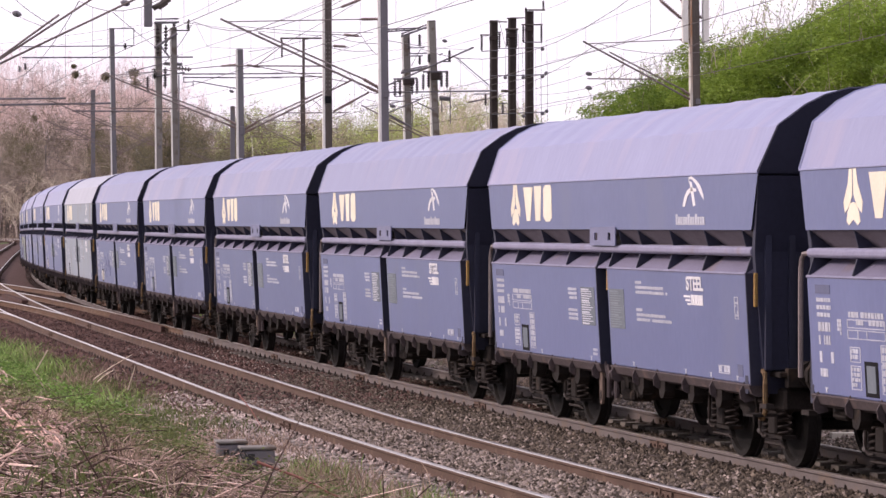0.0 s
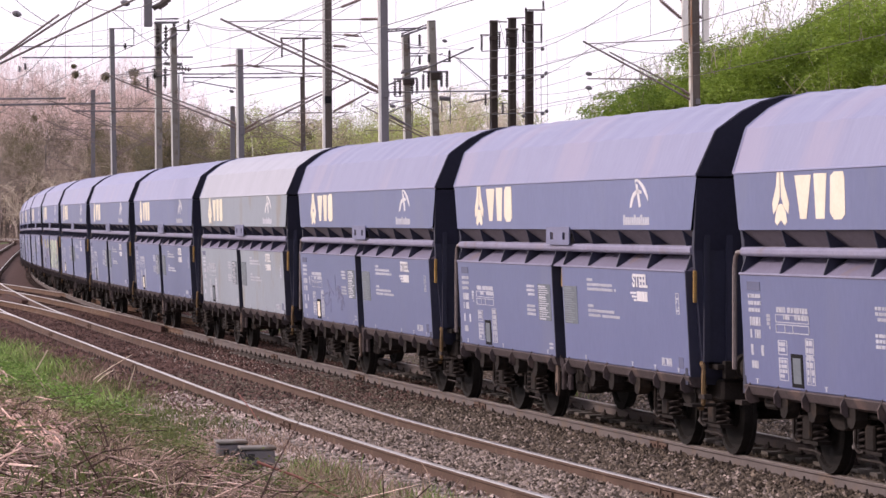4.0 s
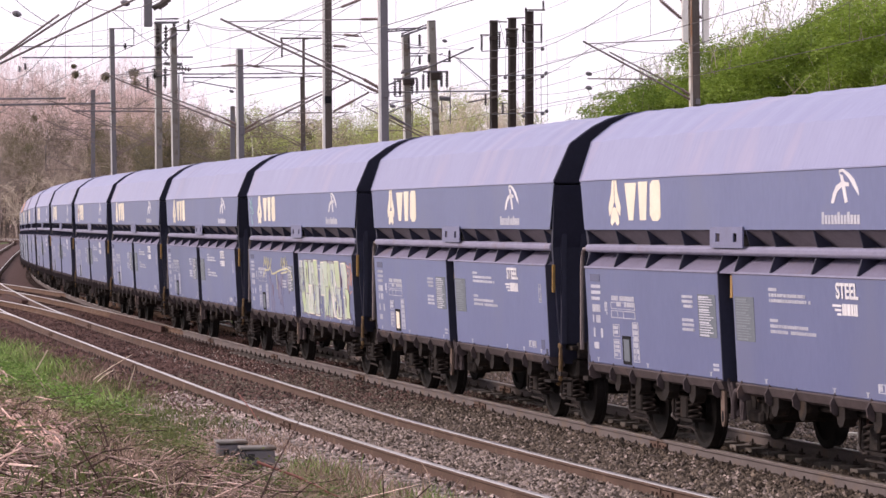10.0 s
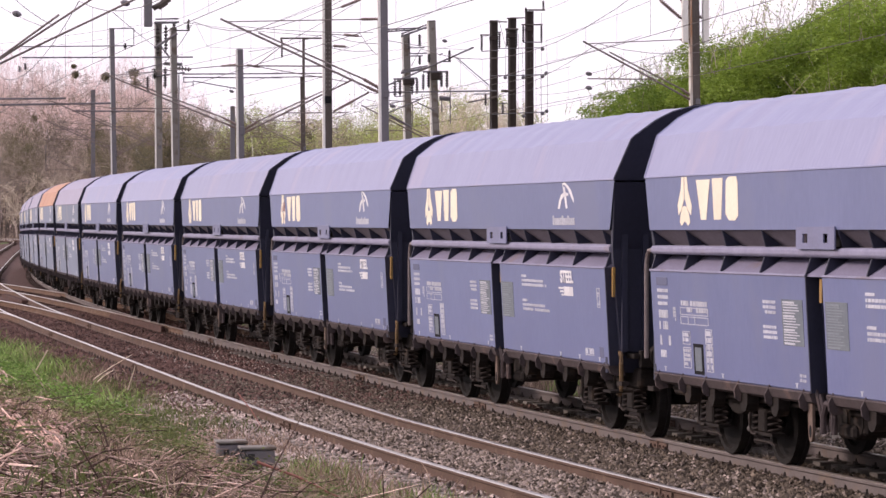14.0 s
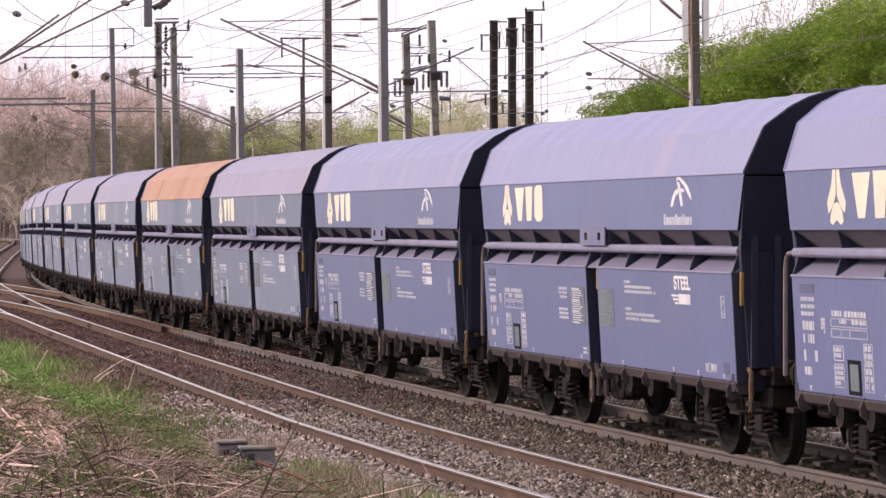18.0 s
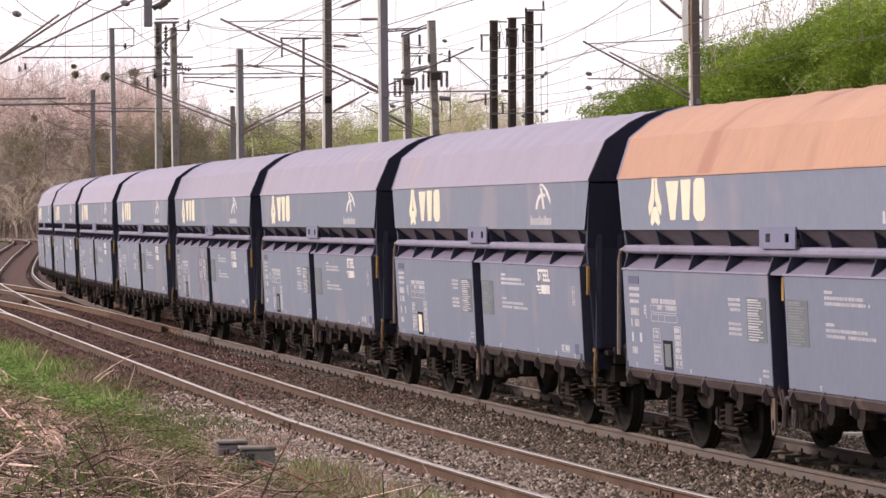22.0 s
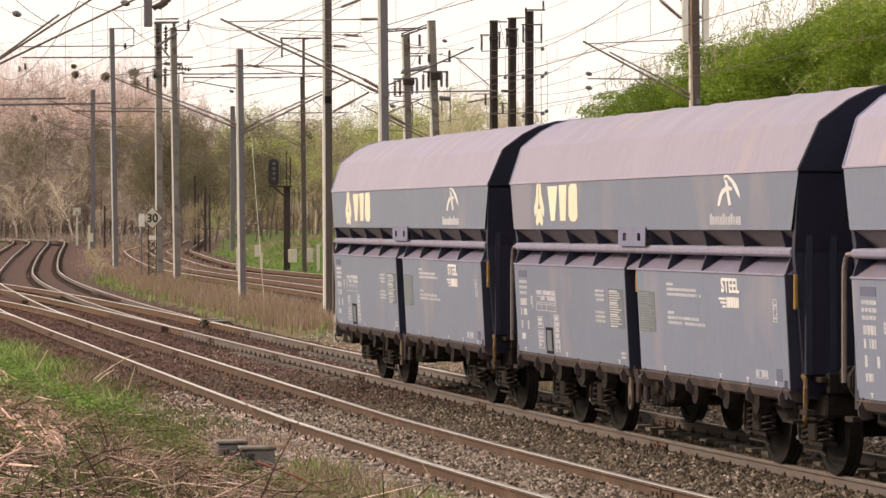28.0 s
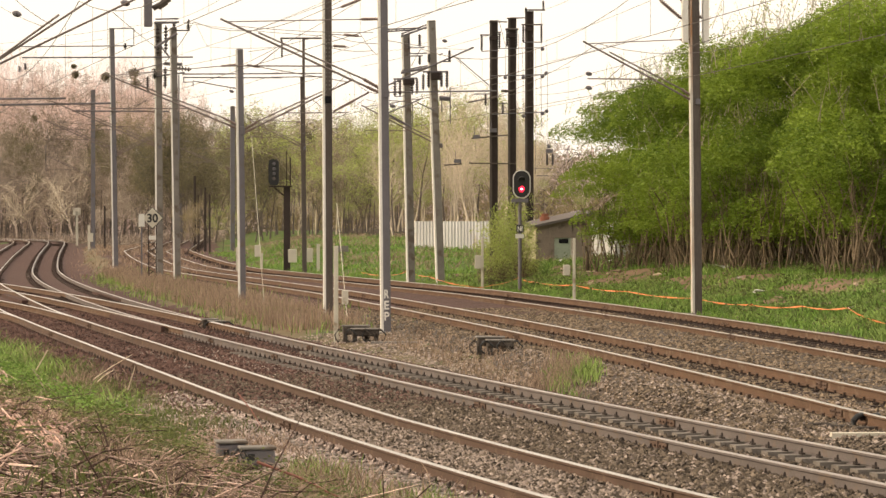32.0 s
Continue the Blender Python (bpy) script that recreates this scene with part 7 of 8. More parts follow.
def plant(proto, x, y, size, turn, label, group):
    zg = ground_z(x, y) - 0.15
    m = Matrix.Translation((x, y, zg)) @ Matrix.Rotation(turn, 4, "Z")
    if proto.name in used:
        ob = copy_thing(proto, m)
    else:
        ob = proto
        used.add(proto.name)
        ob.matrix_basis = m
    ob.scale = (size, size, size)
    return tagged(ob, label, "tree", group)


rng = random.Random(77)


def top_limit(u):
    """Height of the tree line, as a slope from the eye, across the view."""
    return float(np.interp(u, [-0.14, -0.11, -0.085, -0.075, -0.06, -0.04, -0.02, 0.0, 0.02, 0.034, 0.05], [0.047, 0.051, 0.044, 0.036, 0.037, 0.034, 0.033, 0.040, 0.041, 0.028, 0.022]))


TALL = {t.name: max(max((Vector(c) for c in o.bound_box), key=lambda v: v.z).z for o in t.children) for t in BARE + BAREPALE + BARESAND + BUDDING + OLIVES + IVIED + LIMBED}


def wood(n, y0, y1, u0, u1, protos, lo, hi, label, group):
    for _ in range(n):
        y = rng.uniform(y0, y1)
        u = rng.uniform(u0, u1)
        x = u * y
        if y < 330 and (abs(x - float(np.interp(y, PY, PX)) - 1.8) < 8 or abs(x - float(east(y, 1)) + 1) < 6.5):
            x += 12
            u = x / y
        # on the left, trees beyond 450 m take the haze-coloured twigs
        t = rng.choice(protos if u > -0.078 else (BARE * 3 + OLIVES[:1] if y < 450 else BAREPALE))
        h = (2.5 + top_limit(u) * y) * rng.uniform(lo, hi)
        plant(t, x, y, max(0.12, h / TALL[t.name]), rng.uniform(0, 6.3), label, group)


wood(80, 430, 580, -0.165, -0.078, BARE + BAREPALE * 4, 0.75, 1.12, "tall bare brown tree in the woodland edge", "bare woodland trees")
wood(60, 385, 450, -0.165, -0.07, BARE * 2 + OLIVES[:1], 0.30, 0.68, "bare brown tree in front of the wood", "bare woodland trees")
wood(50, 225, 330, -0.072, -0.008, BUDDING * 4 + OLIVES[:1] + BARESAND[:1] + BARE[:1], 0.5, 1.05, "slender tree with yellow-green spring buds", "budding trees")
wood(34, 215, 320, -0.018, 0.03, BARESAND * 3 + BUDDING, 0.6, 1.0, "pale bare tree behind the sheet fence", "pale bare trees")
wood(26, 340, 430, -0.092, -0.035, BARE + OLIVES + BUDDING, 0.75, 1.0, "tall brown tree behind the budding trees", "bare woodland trees")
wood(22, 225, 420, -0.15, 0.05, OLIVES + BUDDING + BARESAND[:1], 0.2, 0.45, "low olive-brown thicket tree at the wood's foot", "thicket")


for px, top, y in ((322, 190, 300), (352, 178, 285), (382, 196, 310), (262, 215, 330), (285, 235, 320), (452, 196, 260), (478, 190, 268), (505, 200, 262), (425, 225, 290), (618, 200, 300), (35, 250, 400), (90, 205, 430), (235, 250, 380), (150, 262, 400), (560, 235, 260), (640, 240, 250), (12, 215, 425), (62, 192, 440), (118, 196, 436), (160, 205, 430), (205, 200, 420), (250, 190, 395), (340, 172, 300), (368, 168, 305), (300, 205, 310), (612, 194, 290), (632, 205, 285), (465, 184, 270)):
    x = (px - 784) / 5841 * y
    t = IVIED[px % 2]
    h = 2.49 + (401.2 - top) / 5841 * y - ground_z(x, y)
    plant(t, x, y, h / TALL[t.name], px * 0.7, "dark ivy-clad tree standing out of the bare wood", "ivied trees")
for px, top, y in ((60, 300, 372), (105, 268, 372), (128, 300, 365), (215, 300, 340), (30, 330, 378), (175, 330, 360), (85, 325, 370), (245, 330, 345)):
    x = (px - 784) / 5841 * y
    t = LIMBED[px % 2]
    h = 2.49 + (401.2 - top) / 5841 * y - ground_z(x, y)
    plant(t, x, y, h / TALL[t.name], px * 0.9, "low pale bare tree with arching limbs", "pale low trees")


for px, py, y, r in ((134, 133, 470, 0.55), (188, 137, 465, 0.75), (237, 131, 470, 0.9), (240, 149, 468, 0.8), (183, 246, 440, 1.1), (131, 118, 472, 0.3), (60, 210, 455, 0.5)):
    g = Geo()
    mr = random.Random(px)
    c = Vector(((px - 784) / 5841 * y, y, 2.49 - (py - 401.2) / 5841 * y))
    for _ in range(260):
        d = Vector((mr.gauss(0, 1), mr.gauss(0, 1), mr.gauss(0, 1))).normalized() * r * mr.random() ** 0.5
        leaf_cards(g, [c + d], mr, 0.16, 2, 0.05)
    solo("mistletoe", g, LEAFDARK, "dark round mistletoe clump in a bare crown", "mistletoe", "mistletoe clumps")


def far_wood():
    """Distant thicket: clumps of fine twigs, deep enough to close the view between the trunks."""
    r = np.random.default_rng(9)
    n, per = 1500, 90
    cy = r.uniform(440, 640, n)
    cu = r.uniform(-0.165, 0.09, n)
    tops = np.interp(cu, [-0.14, -0.11, -0.085, -0.075, -0.06, -0.04, -0.02, 0.0, 0.02, 0.034, 0.05], [0.028, 0.030, 0.027, 0.024, 0.024, 0.023, 0.023, 0.026, 0.024, 0.019, 0.016])
    cz = land(cu * cy, cy) + r.uniform(0, 1, n) ** 1.2 * tops * cy
    kind = np.where(cu < -0.075, r.choice(4, n, p=[0.5, 0.25, 0.05, 0.2]), r.choice(4, n, p=[0.3, 0.1, 0.45, 0.15]))
    rep = lambda a: np.repeat(a, per)
    m = n * per
    p = np.stack([rep(cu * cy), rep(cy), rep(cz)], -1) + r.normal(0, 1, (m, 3)) * np.array([2.2, 2.2, 1.7])
    a = r.normal(0, 1, (m, 3)) * np.array([0.7, 0.4, 1.0])
    a = a / np.linalg.norm(a, axis=1)[:, None] * r.uniform(0.3, 1.1, m)[:, None]
    b = np.cross(a, np.array([0.0, 1.0, 0.0]))
    b = b / (np.linalg.norm(b, axis=1)[:, None] + 1e-6) * r.uniform(0.03, 0.10, m)[:, None]
    v = np.stack([p - a, p + b, p + a, p - b], 1).reshape(-1, 3)
    me = bpy.data.meshes.new("far_wood")
    me.from_pydata(v.tolist(), [], np.arange(4 * m).reshape(-1, 4).tolist())
    for mt in (TWIG, BARK, LEAFOLIVE, TWIGPALE):
        me.materials.append(mt)
    me.polygons.foreach_set("material_index", rep(kind))
    return tagged(new("far_wood", me), "distant brown leafless woodland", "woodland", kind="stuff")


far_wood()


def shrub(seed, h, w, n_leaves, leaf, size):
    """A broad bush: many stems and a ragged crown of small leaves in clumps."""
    rng = random.Random(seed)
    root = thing("bush", "", "bush")
    st = Geo()
    stems = []
    for i in range(84):
        a = rng.uniform(0, 6.28)
        p = Vector((rng.uniform(-w, w) * 0.75, rng.uniform(-w, w) * 0.4, 0))
        way = Vector((math.cos(a) * 0.14, math.sin(a) * 0.14, 1))
        r = rng.uniform(0.012, 0.045)
        for k in range(5):
            q = p + way * h * 0.07 + Vector((rng.gauss(0, 0.13), rng.gauss(0, 0.13), 0))
            st.tube(p, q, r, r * 0.85, 5, 0, False)
            p, r = q, r * 0.85
            way = (way + Vector((rng.gauss(0, 0.09), rng.gauss(0, 0.09), 0)))
            if k >= 2:
                side = p + Vector((rng.gauss(0, 0.4), rng.gauss(0, 0.4), rng.uniform(0.4, 1.1)))
                st.tube(p, side, r * 0.5, r * 0.3, 4, 0, False)
    tagged(part("brushwood", st, PALEBARK, root, "bare grey-brown stems"), kind="stuff")
    blobs = []
    for i in range(84):
        u = rng.uniform(-1, 1)
        z = h * rng.uniform(0.19, 0.98)
        reach = w * math.sqrt(max(0.05, 1 - ((z / h - 0.5) / 0.56) ** 2))
        reach *= min(1.0, 0.6 + 1.6 * max(0.0, z / h - 0.19))
        blobs.append((Vector((u * reach, rng.uniform(-0.6, 0.6) * reach, z)), rng.uniform(0.4, 1.1)))
    lf = Geo()
    weights = [r * r for c, r in blobs]
    for c, r in rng.choices(blobs, weights, k=n_leaves):
        d = Vector((rng.gauss(0, 1), rng.gauss(0, 1), rng.gauss(0, 0.8))).normalized()
        if d.z < -0.1 and rng.random() < 0.8:
            d.z = -d.z
        q = d * r * (1.12 - 0.7 * rng.random() ** 3.5)
        p = c + Vector((q.x * 1.3, q.y * 1.3, q.z * 0.6 - 0.30 * math.hypot(q.x, q.y)))
        a = Vector((rng.gauss(0, 1), rng.gauss(0, 1), rng.gauss(0, 0.4))).normalized() * size * rng.uniform(0.7, 1.9)
        b = a.cross(Vector((rng.gauss(0, 1), rng.gauss(0, 1), rng.gauss(0, 1)))).normalized() * size * rng.uniform(0.25, 0.55)
        o = len(lf.v)
        lf.v += [tuple(p - a), tuple(p + b), tuple(p + a), tuple(p - b)]
        lf.f.append((o, o + 1, o + 2, o + 3))
        lf.k.append(0)
    # sprays that break the outline, leaves paled for sun on the upper crown
    sp, yl = Geo(), Geo()
    upper = sorted(blobs, key=lambda b: -b[0].z)[:50]
    for i in range(140):
        c, r = rng.choice(blobs if i % 3 == 0 else upper)
        p = c + Vector((rng.gauss(0, 0.5), rng.gauss(0, 0.5), r * 0.8))
        q = p + Vector((rng.gauss(0, 0.35), rng.gauss(0, 0.35), rng.uniform(0.5, 1.3)))
        sp.tube(p, q, 0.014, 0.006, 3, 0, False)
        leaf_cards(yl, [p.lerp(q, u / 5) for u in range(1, 6)], rng, size * 0.8, 3, 0.08)
    tagged(part("twig_spray", sp, TWIG, root), kind="stuff")
    tagged(part("young_growth", yl, LEAFLIGHT, root, "paler green shoots with sunlight in their colour"), kind="stuff")
    part("foliage", lf, leaf, root)
    return root


SHRUBS = [shrub(31, 8.6, 3.6, 62000, LEAF, 0.055), shrub(32, 8.2, 3.3, 58000, LEAF, 0.055), shrub(33, 8.8, 3.8, 62000, LEAF, 0.055)]
for i, (x, y, s) in enumerate(((7.35, 123, 0.78), (8.6, 118.5, 0.83), (10.4, 114, 0.90), (11.9, 110, 0.96), (13.4, 106, 1.0), (14.8, 102, 1.0), (16.2, 98, 1.0), (9.3, 128, 0.86), (12.4, 121, 0.96), (15.0, 114, 1.06), (17.5, 108, 1.1), (19.5, 102, 1.1), (12.5, 133, 0.92), (16, 126, 1.05), (20, 118, 1.15), (8.8, 130, 0.6), (11.2, 125, 0.55), (13.6, 119, 0.55), (15.8, 113, 0.6), (18, 107, 0.6), (20, 101, 0.6))):
    plant(SHRUBS[i % 3], x, y, s, i * 1.9, "tall bushy hawthorn with fresh green leaves above bare stems", "bushes on the bank")
SMALL = shrub(41, 8.2, 2.2, 2800, LEAFYOUNG, 0.12)
for x, y, s in ((1.95, 124.5, 0.34), (2.75, 127.5, 0.40), (2.35, 126, 0.28), (3.35, 130, 0.24)):
    plant(SMALL, x, y, s, x * 3, "small yellow-green shrub at the foot of the poles", "small shrubs")

# ---- grasses, stems and stones ----
BLADE = leafmat("fresh_grass_blades", (0.30, 0.41, 0.125), (0.12, 0.19, 0.05), 0.65)
DRYBLADE = material("dry_tan_grass", (0.40, 0.295, 0.225), (0.27, 0.195, 0.14), 0.8, 0, 0.4, 3, island=0.45)
STALK = material("dead_bramble_stalks", (0.70, 0.52, 0.45), (0.20, 0.125, 0.105), 0.8, 0, 1.5, 6, island=0.85)
BANKGRASS = leafmat("lush_bank_grass", (0.235, 0.375, 0.09), (0.105, 0.195, 0.042), 0.5)
BRAMBLE = leafmat("bramble_leaves", (0.19, 0.215, 0.075), (0.085, 0.105, 0.04))
STALKPINK = material("pinkish_cut_stalks", (0.74, 0.53, 0.45), (0.40, 0.26, 0.21), 0.8, 0, 1.5, 6, island=0.6)
PALETWIG = material("bleached_twig", (0.80, 0.67, 0.55), (0.62, 0.50, 0.40), 0.8, 0, 6, 30)
DARKCANE = material("grey_brown_cane", (0.20, 0.14, 0.115), (0.11, 0.075, 0.062), 0.8, 0, 6, 30)
CANE = material("red_brown_cane", (0.28, 0.10, 0.075), (0.2, 0.08, 0.06), 0.6)


STRAWBRUSH = material("dull_brown_brush", (0.30, 0.23, 0.18), (0.19, 0.145, 0.11), 0.9, 0, 0.3, 3, island=0.5)


def clear_of_box(x, y):
    """Keeps plants off the trackside box and out of its front."""
    return not (-2.75 < x < -1.75 and 34.5 < y < 39.6)


def field(name, label, n, pick, height, width, mat, seed, lean=0.35):
    """Blades of grass scattered where pick(rng) says."""
    rng = random.Random(seed)
    vs, fs = [], []
    xy = [q for q in (pick(rng) for _ in range(n)) if clear_of_box(*q)]
    zs = land([p[0] for p in xy], [p[1] for p in xy])
    for (x, y), z in zip(xy, zs):
        h = height * rng.uniform(0.45, 1.25)
        a = rng.uniform(0, 6.28)
        dx, dy = math.cos(a) * width, math.sin(a) * width * 0.5
        lx, ly = rng.gauss(0, lean) * h, rng.gauss(0, lean) * h
        o = len(vs)
        vs += [(x - dx, y - dy, z - 0.03), (x + dx, y + dy, z - 0.03), (x + dx * 0.7 + lx * 0.4, y + dy * 0.7 + ly * 0.4, z + h * 0.6), (x - dx * 0.7 + lx * 0.4, y - dy * 0.7 + ly * 0.4, z + h * 0.6), (x + lx, y + ly, z + h)]
        fs += [(o, o + 1, o + 2, o + 3), (o + 3, o + 2, o + 4)]
    me = bpy.data.meshes.new(name)
    me.from_pydata(vs, [], fs)
    me.materials.append(mat)
    return tagged(new(name, me), label, "grass", kind="stuff")


def by_track(rng, s0, s1, o0, o1):
    p = along(rng.uniform(s0, s1), rng.uniform(o0, o1))
    return p.x, p.y


def clumped(fn, share, r, seed):
    rr = random.Random(seed)
    centres = [fn(rr) for _ in range(share)]

    def pick(rng):
        c = rng.choice(centres)
        return c[0] + rng.gauss(0, r), c[1] + rng.gauss(0, r * 2)
    return pick


def beyond_curve(y0, y1, u0, u1):
    """Spots on the outer side of the far bend."""
    def pick(r):
        while True:
            y = r.uniform(y0, y1)
            x = r.uniform(u0, u1) * y
            if (float(np.interp(y, PY, PX)) - x) * math.cos(float(np.interp(y, PY, TURN))) < -6:
                return x, y
    return pick


def bank_right(rng):
    while True:
        y = rng.uniform(62, 135)
        x = float(east(y, 1)) + 2.6 + 9 * rng.random() ** 0.8
        bare = math.sin(x * 0.9 + y * 0.23) + math.sin(y * 0.47 - x * 0.5) + 0.6 * math.sin(x * 2.9 + y)
        if x - float(east(y, 1)) < 4.5 or bare < 0.2 or rng.random() < 0.12:
            return x, y


def mid_strip(rng):
    y = rng.uniform(86, 175)
    a, b = over_train(y, -2.9, 0).x, float(east(y, 0)) - 2.4
    return rng.uniform(a, b), y


field("grass", "fresh green grass on the near bank", 36000, clumped(lambda r: (lambda s_: (lambda p: (p.x, p.y))(along(s_, r.uniform(6.5 if s_ < 15 else 5.9, 9.4))))(r.uniform(4.5, 48)), 360, 0.33, 3), 0.27, 0.013, BLADE, 21, 0.75)
field("grass", "low green grass at the track edge", 5000, clumped(lambda r: by_track(r, -9, 4, 5.5, 6.9), 90, 0.22, 4), 0.2, 0.008, BLADE, 22)
field("grass", "thin mossy grass between the bank and the rails", 12000, clumped(lambda r: by_track(r, 9, 44, 4.9, 6.6), 150, 0.34, 45), 0.09, 0.008, BRAMBLE, 46, 0.8)
field("dry_grass", "thin tan grass between the bank and the rails", 8000, clumped(lambda r: by_track(r, 6, 44, 5.0, 6.8), 150, 0.3, 47), 0.12, 0.006, DRYBLADE, 48, 0.8)
field("grass", "dark tufts in the near grass", 3000, clumped(lambda r: by_track(r, 8, 44, 6.2, 9.4), 90, 0.22, 49), 0.3, 0.014, BRAMBLE, 50, 0.7)
field("dry_grass", "thin brown and green grass at the foot of the bank", 7000, clumped(lambda r: by_track(r, -14, 3, 5.3, 7.0), 220, 0.2, 16), 0.26, 0.005, DRYBLADE, 31, 0.5)
field("grass", "dark grass tufts in the stalk heap", 2600, clumped(lambda r: by_track(r, -16, 4, 6.6, 11.5), 60, 0.22, 41), 0.3, 0.008, BRAMBLE, 42, 0.5)
field("grass", "thin grass at the foot of the bank", 7000, clumped(lambda r: by_track(r, -14, -1, 5.0, 6.9), 150, 0.22, 43), 0.2, 0.005, BLADE, 44, 0.5)
field("dry_grass", "pale dry grass on the near bank", 12000, clumped(lambda r: by_track(r, -14, 6, 5.6, 9.5), 200, 0.3, 5), 0.3, 0.006, DRYBLADE, 23, 0.7)
field("dry_grass", "tall tan dry grass between the tracks", 20000, mid_strip, 0.46, 0.009, DRYBLADE, 24, 0.25)
field("grass", "green grass patches between the tracks", 5000, clumped(mid_strip, 60, 0.6, 6), 0.3, 0.014, BLADE, 25)
field("grass", "green grass on the far bank", 60000, bank_right, 0.13, 0.022, BANKGRASS, 26, 0.8)
field("grass", "lush tufts on the far bank", 26000, clumped(bank_right, 170, 0.32, 71), 0.24, 0.02, BLADE, 72, 0.7)
field("dry_brush", "pale dry undergrowth at the foot of the wood", 5000, clumped(beyond_curve(335, 440, -0.16, -0.07), 110, 1.2, 18), 0.7, 0.03, STRAWBRUSH, 33, 1.2)
field("dry_brush", "bleached brushwood at the foot of the wood", 2500, clumped(beyond_curve(320, 420, -0.16, -0.07), 60, 1.2, 19), 1.1, 0.022, TWIG, 34, 1.6)
field("grass", "green verge beside the far curve", 4500, clumped(lambda r: (lambda y: (over_train(y, -r.uniform(3.2, 9), 0).x, y))(r.uniform(165, 290)), 160, 0.9, 20), 0.22, 0.025, DRYBLADE, 35, 0.6)
field("grass", "rough grass on the bank by the far curve", 16000, clumped(lambda r: (lambda y: (float(east(y, 1)) + r.uniform(2.6, 16), y))(r.uniform(135, 215)), 420, 0.6, 36), 0.22, 0.024, BANKGRASS, 37, 0.8)
field("dry_grass", "dry weeds on the bank by the far curve", 7000, clumped(lambda r: (lambda y: (float(east(y, 1)) + r.uniform(3.5, 18), y))(r.uniform(135, 230)), 120, 0.6, 38), 0.3, 0.02, DRYBLADE, 39, 0.8)
field("grass", "grass tuft in the gravel", 900, clumped(lambda r: (2.4 + r.gauss(0, 0.25), 59.5 + r.gauss(0, 1.6)), 40, 0.12, 8), 0.2, 0.01, BLADE, 27)
field("dry_grass", "dry grass tuft in the gravel", 1300, clumped(lambda r: (2.25 + r.gauss(0, 0.22), 61.0 + r.gauss(0, 1.5)), 40, 0.12, 9), 0.26, 0.006, DRYBLADE, 28)
field("dry_grass", "thin dry grass beside the nearer far track", 1000, lambda r: (lambda y: (float(east(y, 0)) - r.uniform(1.9, 3.4), y))(r.uniform(56, 82)), 0.2, 0.009, DRYBLADE, 29)


def stalks(name, label, n, region, length, r, mat, seed, up=0.25):
    rng = random.Random(seed)
    g = Geo()
    for _ in range(n):
        x, y = region(rng)
        if not clear_of_box(x, y):
            continue
        z = ground_z(x, y)
        a = rng.gauss(-0.35, 0.75)
        ln = length * rng.uniform(0.35, 1.2)
        way = Vector((math.cos(a), math.sin(a) * 0.6, rng.gauss(-0.38 * math.cos(a), up)))
        p = Vector((x, y, z + rng.uniform(0.02, 0.18)))
        mid = p + way * ln * 0.5 + Vector((0, 0, rng.uniform(0, 0.08)))
        q = p + way * ln + Vector((0, 0, rng.uniform(-0.12, 0.03)))
        rr = r * rng.uniform(0.5, 1.2)
        g.tube(p, mid, rr, rr * 0.8, 3, 0, False)
        g.tube(mid, q, rr * 0.8, rr * 0.4, 3, 0, False)
    return solo(name, g, mat, label, "stalks", kind="stuff")


DARKTWIG = material("dark_brown_twigs", (0.10, 0.06, 0.05), (0.055, 0.035, 0.03), 0.85, 0, 1.5, 6, island=0.5)
heap = lambda r: by_track(r, -18, 9, 6.9, 12.5)
clumps = clumped(heap, 75, 0.36, 14)
stalks("dead_stalks", "heap of cut pale bramble stalks on the bank", 4600, clumps, 0.5, 0.0062, STALK, 51, 0.28)
stalks("dead_stalks", "loose pale bramble stalks on the bank", 1500, heap, 0.9, 0.009, STALK, 55, 0.3)
stalks("dead_stalks", "dark dead twigs tangled in the heap", 4200, heap, 0.5, 0.0075, DARKTWIG, 53, 0.4)
stalks("dead_stalks", "scattered dead twigs at the foot of the bank", 700, lambda r: by_track(r, -12, 6, 5.9, 7.2), 0.5, 0.005, STALK, 52, 0.4)
rng = random.Random(61)
g = Geo()
tufts = clumped(lambda r: by_track(r, -14, 9, 6.4, 10.5), 44, 0.3, 15)
for i in range(150):
    x, y = tufts(rng)
    if i < 24:
        v = along(rng.gauss(3.6, 0.9), rng.gauss(7.1, 0.22))
        x, y = v.x, v.y
    for _ in range(5):
        cx, cy = x + rng.gauss(0, 0.16), y + rng.gauss(0, 0.3)
        if not clear_of_box(cx, cy):
            continue
        leaf_cards(g, [Vector((cx, cy, ground_z(cx, cy) + rng.uniform(0.05, 0.36)))], rng, 0.024, 40, 0.10)


def on_bank(px, py, up):
    """The spot of the near bank seen along a line from the eye, lifted a little."""
    lo, hi = 26.0, 60.0
    for _ in range(18):
        y = (lo + hi) / 2
        x = (px - 784) / 5841 * y
        if 2.491 - (py - 401.2) / 5841 * y > ground_z(x, y) + up:
            lo = y
        else:
            hi = y
    return Vector((x, y, 2.491 - (py - 401.2) / 5841 * y))


